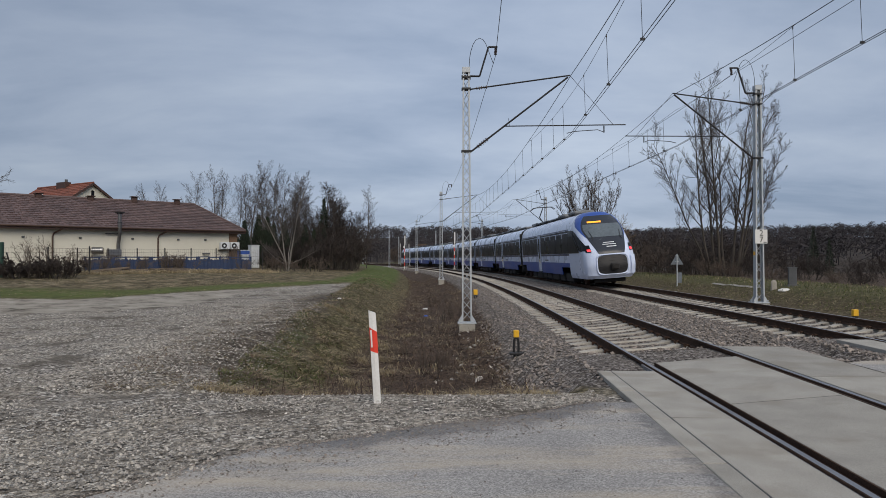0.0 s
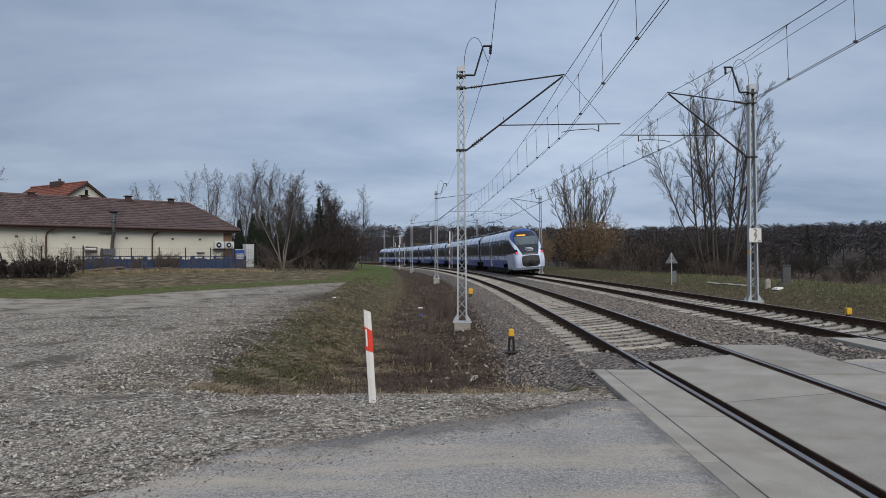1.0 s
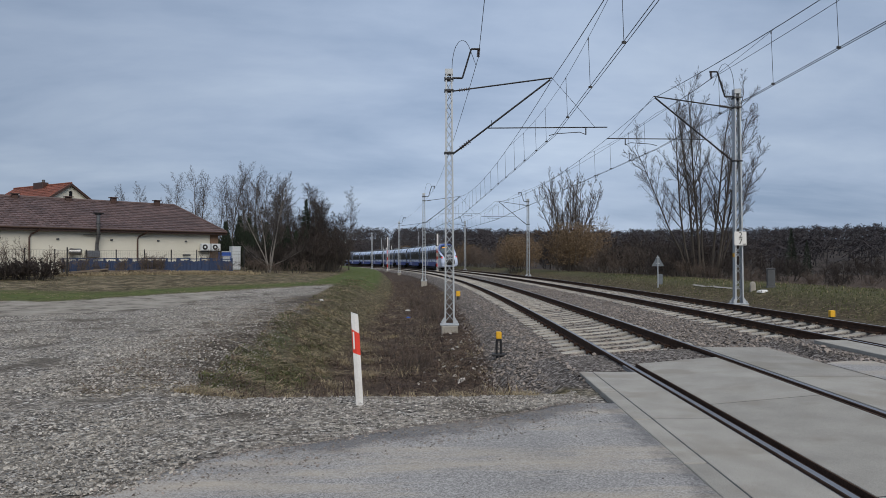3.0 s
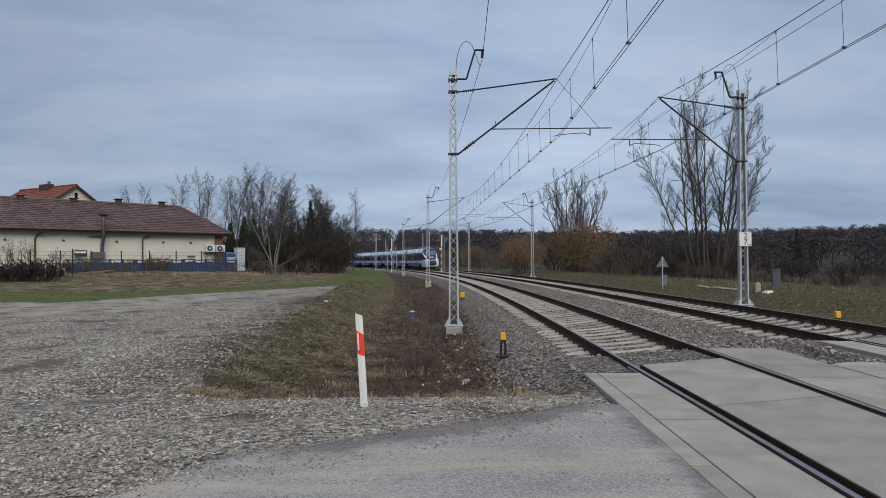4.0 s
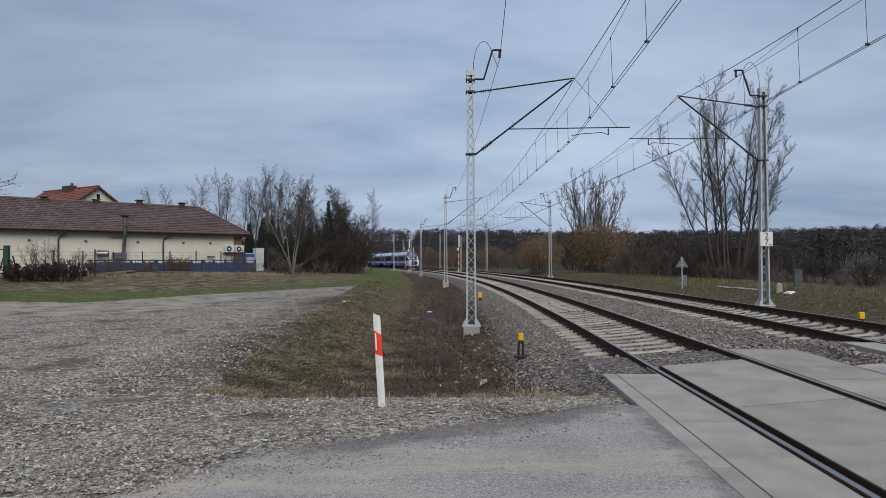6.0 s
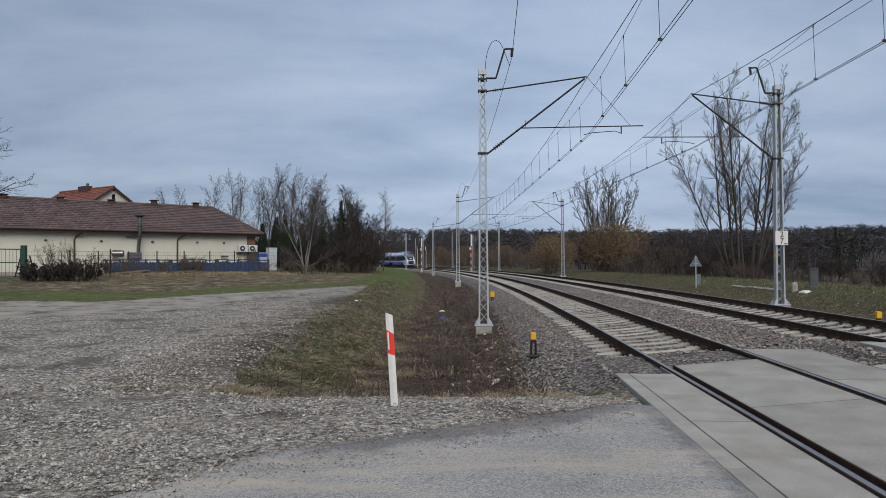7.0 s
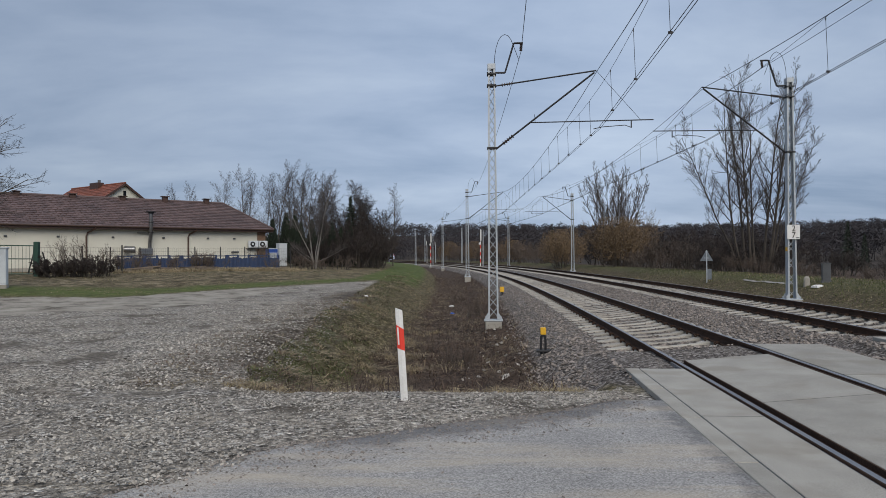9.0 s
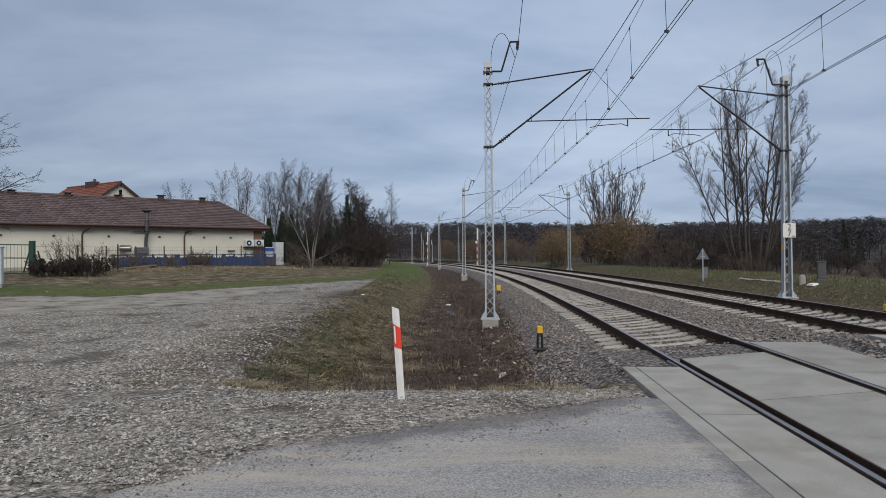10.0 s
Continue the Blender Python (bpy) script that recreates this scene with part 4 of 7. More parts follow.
def build_nose(body):
    """The streamlined end with its mask, screen, lamps and grille."""
    cap = nose_patch(lambda z: -0.86, lambda z: 0.86, 3.36, 4.16, 0.006, 26, 12)
    part("blue_cap", cap, T_BLUE, body, "blue roof cap over the windscreen", smooth=True)
    for sg in (-1, 1):
        a = lambda z, sg=sg: sg * (0.50 + 0.36 * ((z - 2.65) / 0.72))
        b = lambda z, sg=sg: sg * (0.34 + 0.16 * ((z - 2.65) / 0.72))
        part("blue_flank", nose_patch(a if sg < 0 else b, b if sg < 0 else a, 2.65, 3.37, 0.006, 6, 10), T_BLUE, body, smooth=True)
    edge = lambda z: 0.27 + 0.32 * ((z - 1.75) / 1.35) if z < 3.1 else 0.59 - 0.12 * ((z - 3.1) / 0.8) ** 2
    mask = part("front_mask", nose_patch(lambda z: -edge(z), lambda z: edge(z), 1.75, 3.90, 0.016, 20, 18), T_MASK, body, "dark grey mask round the windscreen", smooth=True)
    e2 = lambda z: edge(z) - 0.07
    part("windscreen", nose_patch(lambda z: -e2(z), lambda z: e2(z), 2.66, 3.40, 0.026, 14, 8), T_SCREEN, mask, "windscreen with a pale reflection in its colour", smooth=True)
    part("display", nose_patch(lambda z: -0.34, lambda z: 0.0, 3.48, 3.57, 0.030, 10, 2), T_ORANGE, mask, "lit orange destination display")
    for z, w in ((2.32, 0.09), (2.22, 0.12)):
        part("number_bar", nose_patch(lambda z, w=w: -w, lambda z, w=w: w, z, z + 0.035, 0.028, 8, 1), T_LIGHTBAR, mask)
    part("emblem_bar", nose_patch(lambda z: -0.05, lambda z: 0.11, 2.10, 2.14, 0.028, 8, 1), T_LIGHTBAR, mask)
    wiper = Shape().tube([nose_point(-0.34, 2.50, 0.05), nose_point(-0.30, 2.62, 0.06), nose_point(-0.36, 3.0, 0.05)], 0.015, 5)
    part("wiper", wiper, BLACK, mask)
    part("wiper", Shape().tube([nose_point(0.34, 2.50, 0.05), nose_point(0.30, 2.62, 0.06), nose_point(0.36, 3.0, 0.05)], 0.015, 5), BLACK, mask)
    # grille with the coupler inside a raised white frame
    g = 0.33
    fr = Shape()
    pts = []
    for k in range(32):
        t = math.tau * k / 32
        cu, sz = math.cos(t), math.sin(t)
        u = g * math.copysign(abs(cu) ** 0.45, cu)
        z = 1.16 + 0.49 * math.copysign(abs(sz) ** 0.45, sz)
        pts.append((u, z))
    inner = [nose_point(u, z, 0.015) for u, z in pts]
    outer = [nose_point(u * 1.16, 1.16 + (z - 1.16) * 1.17, 0.01) for u, z in pts]
    lip = [nose_point(u * 1.07, 1.16 + (z - 1.16) * 1.08, 0.075) for u, z in pts]
    fr.loft([outer, lip, inner], caps=False)
    part("grille_frame", fr, T_WHITE, body, "raised white frame", smooth=True)
    gw = lambda z: g * max(0.0, 1 - (abs(z - 1.16) / 0.495) ** 4) ** 0.25
    # black panel over the shell, its colour giving the open recess its shade
    grille = part("grille", nose_patch(lambda z: -gw(z), lambda z: gw(z), 0.67, 1.65, 0.022, 16, 20), BLACK, body, "black panel painted as the shaded grille opening")
    for k in range(6):
        part("grille_bar", Shape().tube([nose_point(-0.27, 0.80 + 0.14 * k, 0.03), nose_point(0, 0.80 + 0.14 * k, 0.03), nose_point(0.27, 0.80 + 0.14 * k, 0.03)], 0.012, 4), BLACK, grille)
    part("coupler", Shape().box((0.05, -0.10, 1.05), (0.42, 0.32, 0.34), chamfer=0.06).tube([(0.05, 0.0, 1.05), (0.05, -0.30, 1.05)], 0.12, 12), T_UNDER, grille, "dark automatic coupler")
    for sg in (-1, 1):
        a, b = sorted((sg * 0.45, sg * 0.70))
        pod = nose_patch(lambda z: a, lambda z: b, 0.62, 1.62, 0.07, 8, 8)
        part("bumper_pod", pod, T_WHITE, body, smooth=True)
        a2, b2 = sorted((sg * 0.47, sg * 0.70))
        lamp = part("lamp_unit", nose_patch(lambda z: a2 + 0.10 * sg * (z - 1.85), lambda z: b2 + 0.05 * sg * (z - 1.85), 1.86, 2.24, 0.022, 8, 8), T_GLASS, body, "dark lamp unit", smooth=True)
        a3, b3 = sorted((sg * 0.49, sg * 0.62))
        part("tail_lamp", nose_patch(lambda z: a3, lambda z: b3, 1.90, 2.02, 0.034, 5, 3), T_RED, lamp, "lit red tail lamp")
        # cab side window, narrowing forwards under the white pillar
        lean = lambda z: 0.52 + 0.46 * (z - 1.95) / 1.2
        lo_e, hi_e = (lean, lambda z: 1.0) if sg > 0 else (lambda z: -1.0, lambda z: -lean(z))
        part("cab_side_window", nose_patch(lo_e, hi_e, 1.95, 3.15, 0.02, 8, 10), T_GLASS, body, "black cab side window", smooth=True)
        rows = []
        for k in range(9):
            z = 1.86 + (3.18 - 1.86) * k / 8
            x = sg * (body_half(z) + 0.015)
            y = min(4.1, nose_point(1.0, max(z, 1.95)).y - 0.03)
            rows.append([(x, y, z), (x, 4.3, z)])
        part("cab_rear_window", Shape().grid(rows), T_GLASS, body, "black cab side window")
    part("skirt_blade", nose_patch(lambda z: -0.6, lambda z: 0.6, 0.42, 0.60, 0.03, 12, 3), T_WHITE, body, smooth=True)
    part("plough", Shape().box((0, 0.9, 0.30), (1.7, 0.3, 0.22), chamfer=0.05), T_UNDER, body)
    stripe = Shape()
    for sg in (-1, 1):
        rows = [[nose_point(sg * (0.97 - 0.10 * k / 8), 1.92 + 0.0 * k, 0.008), nose_point(sg * (0.97 - 0.10 * k / 8), 1.99, 0.008)] for k in range(9)]
        stripe.grid(rows if sg > 0 else rows[::-1])
    part("navy_stripe", stripe, T_NAVY, body)


def build_pantograph(body, y, raised):
    base = part("pantograph", Shape().box((0, y, 4.20), (1.5, 1.6, 0.10), chamfer=0.03).tube([(-0.5, y - 0.6, 4.05), (-0.5, y - 0.6, 4.2)], 0.06, 8).tube([(0.5, y - 0.6, 4.05), (0.5, y - 0.6, 4.2)], 0.06, 8), T_MASK, body, "dark pantograph")
    top = 5.62 if raised else 4.55
    knee = (y + 1.5, (top + 4.2) / 2) if raised else (y + 1.5, 4.36)
    part("pantograph_arm", Shape().tube([(0, y - 0.5, 4.25), (0, *knee), (0, y - 0.2, top - 0.1)], 0.045, 6), STEEL_DARK, base)
    head = Shape()
    for d in (-0.2, 0.2):
        head.tube([(-0.98, y - 0.2 + d, top - 0.22), (-0.75, y - 0.2 + d, top - 0.02), (-0.5, y - 0.2 + d, top), (0.5, y - 0.2 + d, top), (0.75, y - 0.2 + d, top - 0.02), (0.98, y - 0.2 + d, top - 0.22)], 0.025, 5)
    part("collector_head", head, STEEL_DARK, base)


TRAIN_S0 = 35.9
TRAIN_Z = 0.145
LEAN = -math.degrees(math.atan2(0.11, 1.5))


def train_pose(s):
    return track_pose(s, TRACK_2, TRAIN_Z) @ pose(0, 0, 0, 0, LEAN, 0)


train = thing("passenger_train", train_pose(TRAIN_S0), "white and blue electric train with red tail lamps, running away", "train")


def build_train():
    home = train_pose(TRAIN_S0).inverted()
    a = 0.0
    for k, ln in enumerate(LENGTHS):
        mid = home @ train_pose(TRAIN_S0 + a + ln / 2) @ pose(0, -ln / 2, 0)
        if k == 7:
            # the leading end mirrors the trailing one
            mid = home @ train_pose(TRAIN_S0 + a + ln / 2) @ pose(0, ln / 2, 0, 0, 0, 180)
        body = build_section(train, mid, 0.28 if k else 0.0, ln - 0.28, k in (0, 7), k)
        if k in (0, 7):
            build_nose(body)
        if k in (0, 6):
            build_pantograph(body, 19.5 if k == 0 else 9.0, k == 0)
        if k:
            j = home @ train_pose(TRAIN_S0 + a)
            bell = Shape()
            for q in range(5):
                bell.box((0, -0.24 + 0.12 * q, 2.15), (2.62 - 0.08 * (q % 2), 0.10, 3.1), chamfer=0.04)
            part("gangway_bellows", bell, T_BELLOW, train, "dark rubber gangway bellows", j)
            build_bogie(train, j)
        a += ln
    build_bogie(train, home @ train_pose(TRAIN_S0 + 3.9))
    build_bogie(train, home @ train_pose(TRAIN_S0 + sum(LENGTHS) - 3.9))


build_train()

# ---- guide post, markers, signs and signals ----
CABLE = mat("black_cable", (0.02, 0.02, 0.02), (0.012, 0.012, 0.012), 6, 40, 0.7, 0, 0)
GREY_BOX = mat("weathered_grey_box", (0.10, 0.105, 0.115), (0.065, 0.07, 0.075), 4, 40, 0.75, 0, 0.2, 0.004, rust=(0.10, 0.08, 0.065), rust_at=0.62)
CABINET = mat("pale_cabinet_plastic", (0.62, 0.65, 0.68), (0.52, 0.55, 0.58), 2, 30, 0.5, 0, 0.05, 0.002)
SIGN_BACK = mat("bare_sign_back", (0.22, 0.245, 0.27), (0.16, 0.18, 0.20), 5, 40, 0.45, 0.5, 0.05, 0.002)


def build_guide_post():
    p = at_ground(-0.46, 7.95)
    post = thing("guide_post", pose(p.x, p.y, -0.06, 0, -3.3, 6), "white roadside guide post with a red reflector band, leaning", "guide post")
    w, d, h = 0.041, 0.037, 1.09

    def ring(z, k=1.0):
        return [(-w * k, -d * k, z), (0.0, -d * k * 1.35, z), (w * k, -d * k, z), (w * k, d * k, z), (-w * k, d * k, z)]

    body = Shape()
    top = [(x, y, h - 0.05 + 0.05 * (0.5 - x / w * 0.35)) for x, y, _ in ring(0, 0.96)]
    body.loft([ring(-0.3), ring(0.0), ring(h - 0.10), top])
    part("post_body", body, WHITE_PAINT, post, "scuffed white plastic post")
    band = Shape()
    lo = [(x, y, 0.62 - 0.45 * (x + w)) for x, y, _ in ring(0, 1.04)]
    hi = [(x, y, 0.89 - 0.70 * (x + w)) for x, y, _ in ring(0, 1.04)]
    band.loft([lo, hi])
    part("reflector_band", band, RED_PAINT, post, "red slanted reflector band")
    gl = Shape().box((-0.026, -0.052, 0.76), (0.018, 0.008, 0.20), chamfer=0.002)
    part("reflector", gl, WHITE_PAINT, post, "white reflector strip")


build_guide_post()


def build_line_magnet(s, o, z, turn=0, k=1.0):
    """Yellow marker box on a black foot beside the rail, with its cable."""
    m = track_pose(s, o, z) @ pose(0, 0, 0, 0, 0, turn)
    box = thing("trackside_marker", m, "small yellow box on a black foot in the ballast", "trackside box", "trackside markers")
    part("yellow_head", Shape().box((0, 0, 0.36 + 0.075 * k), (0.115 * k, 0.10 * k, 0.15 * k), chamfer=0.012), YELLOW, box, "yellow enamelled head")
    part("neck", Shape().box((0, 0, 0.34), (0.10, 0.08, 0.05), chamfer=0.01), BLACK, box)
    for x in (-0.04, 0.04):
        part("leg", Shape().tube([(x, 0, 0.33), (x * 1.2, 0, 0.16), (x * 0.9, 0.0, -0.15)], 0.028, 6), BLACK, box)
    part("foot", Shape().box((0, 0, 0.02), (0.30, 0.16, 0.05), chamfer=0.015), BLACK, box)
    pts = [(0.1, 0, 0.03), (0.35, 0.1, 0.02), (0.6, 0.5, 0.05), (0.95, 0.75, 0.13), (1.5, 1.3, 0.16), (1.75, 1.5, 0.12)]
    part("cable", Shape().tube(pts, 0.022, 6), CABLE, box, "black cable running to the rail")


build_line_magnet(14.2, -2.45, -0.40)
build_line_magnet(35.5, -2.45, -0.62, 4, 1.8)
build_line_magnet(18.4, 7.00, -0.32, 180, 1.2)


def build_number_plate():
    mast = RIGHT_MAST[1]
    # the plate hangs on the side of the mast that faces down the line
    plate = part("number_plate", Shape().box((-0.02, 0.17, 2.40), (0.46, 0.02, 0.52), chamfer=0.006), WHITE_PAINT, mast, "white plate with black digits 2 over 7")
    for txt, z in (("2", 2.43), ("7", 2.19)):
        cu = bpy.data.curves.new("digit", "FONT")
        cu.body, cu.size, cu.extrude, cu.align_x = txt, 0.30, 0.002, "CENTER"
        cu.materials.append(DIGIT)
        tx = new("digit", cu)
        tx.parent = plate
        tx.matrix_basis = pose(-0.02, 0.186, z, 90, 0, 180)
    part("maker_bar", Shape().box((-0.16, 0.183, 2.19), (0.12, 0.004, 0.03)), GREY_BOX, plate)
    part("yellow_tag", Shape().box((0.22, 0.12, 1.78), (0.02, 0.12, 0.14)), YELLOW, mast, "small yellow warning tag")


build_number_plate()


def build_triangle_sign():
    p = at_ground(15.42, 40.0)
    sign = thing("road_sign", pose(p.x, p.y, p.z, 0, 0, -20), "triangular road sign seen from its grey back", "road sign")
    part("pole", Shape().tube([(0, 0, -0.3), (0, 0, 1.92)], 0.03, 8), STEEL_GALV, sign)
    tri = [(-0.36, 1.28), (0.36, 1.28), (0.03, 1.88), (-0.03, 1.88)]
    part("sign_plate", Shape().loft([[(x, 0.05, z) for x, z in tri], [(x, 0.07, z) for x, z in tri]]), SIGN_BACK, sign, "bare grey triangular plate")
    part("lower_plate", Shape().box((0.12, 0.05, 0.50), (0.30, 0.02, 0.62), chamfer=0.01), SIGN_BACK, sign, "grey lower plate")
    for z in (1.45, 1.8):
        part("clamp", Shape().box((0, 0.02, z), (0.5 - z * 0.18, 0.03, 0.04)), STEEL_GALV, sign)


build_triangle_sign()


def build_right_verge():
    p = at_ground(16.80, 30.0)
    box = thing("relay_box", pose(p.x, p.y, p.z, 0, 0, -25), "dark grey weathered trackside relay box", "trackside box")
    part("body", Shape().box((0, 0, 0.42), (0.34, 0.28, 0.76), chamfer=0.02), GREY_BOX, box)
    part("door", Shape().box((0, -0.145, 0.42), (0.29, 0.02, 0.66), chamfer=0.006), GREY_BOX, box)
    part("lid", Shape().box((0, 0, 0.82), (0.39, 0.33, 0.05), chamfer=0.015), GREY_BOX, box)
    part("plinth", Shape().box((0, 0, -0.05), (0.40, 0.32, 0.22), chamfer=0.02), GREY_BOX, box)
    p = at_ground(15.95, 30.0)
    ring = [[(0.14 * k * math.cos(t), 0.09 * k * math.sin(t), z) for t in [math.tau * i / 10 for i in range(10)]] for k, z in ((1.1, -0.1), (1, 0.25), (0.95, 0.33), (0.6, 0.40), (0.2, 0.42))]
    tagged(part("marker_stone", Shape().loft(ring), CONCRETE, m=pose(p.x, p.y, p.z), smooth=True), "small rounded concrete boundary stone in the grass", "marker stone")
    for x, y, sc in ((15.9, 29.0, 1.0), (12.6, 33.0, 0.7)):
        p = at_ground(x, y)
        rg = []
        rnd = random.Random(int(x * 10))
        for k, z in ((1, -0.02), (0.9, 0.05), (0.5, 0.10)):
            rg.append([(0.30 * sc * k * math.cos(t) * rnd.uniform(0.7, 1.2), 0.18 * sc * k * math.sin(t), z * sc) for t in [math.tau * i / 9 for i in range(9)]])
        tagged(part("litter_bag", Shape().loft(rg), WHITE_PAINT, m=pose(p.x, p.y, p.z)), "crumpled white plastic bag on the grass", "litter")
    # pale concrete path along the bank
    rows = []
    for k in range(12):
        s = 31.5 + k * 0.5
        rows.append([surface(s, 10.5 + 0.16) + Vector((0, 0, 0.03)), surface(s, 10.5) + Vector((0, 0, 0.03))])
    tagged(part("path_slab", Shape().grid(rows), CONCRETE), "narrow pale concrete footpath strip", "path", kind="structure")


build_right_verge()


def build_litter():
    for x, y, c, sz, name, lab in ((0.42, 34.0, WHITE_PAINT, 0.13, "litter_bag", "crumpled white plastic litter in the ditch"), (0.36, 29.0, T_BLUE, 0.10, "litter_bag", "scrap of blue plastic in the ditch"), (-3.1, 27.5, WHITE_PAINT, 0.08, "litter_paper", "white scrap lying on the bank")):
        p = at_ground(x, y)
        rnd = random.Random(int(x * 77 + y))
        rg = []
        for k, z in ((1, -0.02), (0.9, 0.3), (0.4, 0.5)):
            rg.append([(sz * k * math.cos(t) * rnd.uniform(0.6, 1.3), sz * 0.6 * k * math.sin(t) * rnd.uniform(0.6, 1.3), z * sz) for t in [math.tau * i / 9 for i in range(9)]])
        tagged(part(name, Shape().loft(rg), c, m=pose(p.x, p.y, p.z + 0.06)), lab, "litter")


build_litter()

RED_WHITE = [WHITE_PAINT, RED_PAINT]


def build_signal(s, o, h, label, big=True):
    p = on_track(s, o)
    z = ground_z(s, o, p.x, p.y)
    sig = thing("railway_signal", pose(p.x, p.y, z, 0, 0, math.degrees(track_angle(s))), label, "railway signal", "railway signals")
    part("base", Shape().box((0, 0, 0), (0.5, 0.5, 0.5), chamfer=0.03), CONCRETE, sig)
    if big:
        n = 7
        for k in range(n):
            part("pole_band", Shape().tube([(0, 0, 0.2 + (h - 2.2) * k / n), (0, 0, 0.2 + (h - 2.2) * (k + 1) / n)], 0.065, 10), RED_PAINT if k % 2 else WHITE_PAINT, sig)
        head = part("signal_head", Shape().box((0, 0, h - 1.05), (0.46, 0.10, 2.1), chamfer=0.12), BLACK, sig, "black backboard")
        part("white_case", Shape().box((0.05, -0.08, h - 1.05), (0.20, 0.08, 1.8), chamfer=0.05), WHITE_PAINT, head)
        part("lamp_case", Shape().box((0, 0.15, h - 1.05), (0.30, 0.25, 1.7), chamfer=0.04), BLACK, head)
        part("phone_box", Shape().box((-0.12, -0.14, h - 2.35), (0.30, 0.24, 0.34), chamfer=0.05), WHITE_PAINT, sig)
        part("ladder", Shape().tube([(0.28, 0.1, 0.2), (0.28, 0.1, h - 0.3)], 0.03, 6).tube([(0.48, 0.1, 0.2), (0.48, 0.1, h - 0.3)], 0.03, 6), STEEL_GALV, sig)
    else:
        part("pole", Shape().tube([(0, 0, 0.2), (0, 0, h - 0.8)], 0.07, 8), STEEL_GALV, sig)
        head = part("signal_head", Shape().box((0, 0, h - 0.45), (0.42, 0.10, 0.95), chamfer=0.1), BLACK, sig)
        part("white_edge", Shape().box((-0.12, -0.07, h - 0.45), (0.12, 0.04, 0.85), chamfer=0.02), WHITE_PAINT, head)


build_signal(132.0, -2.7, 6.8, "tall signal on a red and white banded pole")
build_signal(105.0, 2.43, 6.0, "tall signal on a red and white banded pole")
build_signal(160.0, 2.4, 5.2, "small dark signal seen from behind", False)
build_signal(172.0, 2.4, 5.6, "small dark signal seen from behind", False)

# ---- long low building with a tiled hip roof ----
PLASTER = mat("cream_plaster", (0.62, 0.605, 0.53), (0.54, 0.525, 0.455), 0.8, 40, 0.9, 0, 0.15, 0.004, rust=(0.46, 0.44, 0.38), rust_at=0.64)
TILE = mat("brown_roof_tile", (0.122, 0.082, 0.078), (0.078, 0.053, 0.052), 0.5, 9, 0.65, 0, 0.2, 0.01, island=0.28)
TRIM_BROWN = mat("brown_gutter", (0.070, 0.036, 0.026), (0.045, 0.024, 0.018), 4, 40, 0.5, 0, 0.05, 0.002)
BRICK_PIER = mat("brown_clinker", (0.20, 0.125, 0.08), (0.12, 0.075, 0.05), 12, 60, 0.85, 0, 0.5, 0.01)
RED_TILE = mat("red_roof_tile", (0.215, 0.072, 0.045), (0.15, 0.050, 0.032), 1.0, 20, 0.75, 0, 0.3, 0.01, island=0.3)
ZINC = mat("zinc_flue", (0.27, 0.27, 0.275), (0.18, 0.18, 0.185), 4, 40, 0.35, 0.8, 0.05, 0.002)


def tile_course(sh, a0, a1, b0, b1, width=0.42, rise=0.035, rnd=None):
    """One course of roof tiles from the lower edge a0-a1 to the upper edge b0-b1, each tile a slightly tilted piece."""
    n = max(1, round((a1 - a0).length / width))
    up = (a1 - a0).cross(b0 - a0).normalized()
    if up.z < 0:
        up = -up
    for k in range(n):
        g = 0.012 / width
        u0, u1 = (k + g) / n, (k + 1 - g) / n
        lift = rnd.uniform(0.0, 0.012)
        p, q = a0.lerp(a1, u0) + up * (rise + lift), a0.lerp(a1, u1) + up * (rise + lift)
        r, t = b0.lerp(b1, u1) + up * 0.002, b0.lerp(b1, u0) + up * 0.002
        mid0, mid1 = (p + q) / 2 + up * 0.022, (r + t) / 2 + up * 0.022
        low0, low1 = p - up * 0.05, q - up * 0.05
        sh.add([p, mid0, q, r, mid1, t, low0, low1], [(0, 1, 4, 5), (1, 2, 3, 4), (6, 7, 2, 1, 0)])


def roof_plane(sh, e0, e1, r0, r1, courses, rnd, width=0.42):
    for k in range(courses):
        a, b = k / courses, (k + 1) / courses
        tile_course(sh, e0.lerp(r0, a), e1.lerp(r1, a), e0.lerp(r0, b), e1.lerp(r1, b), width, rnd=rnd)


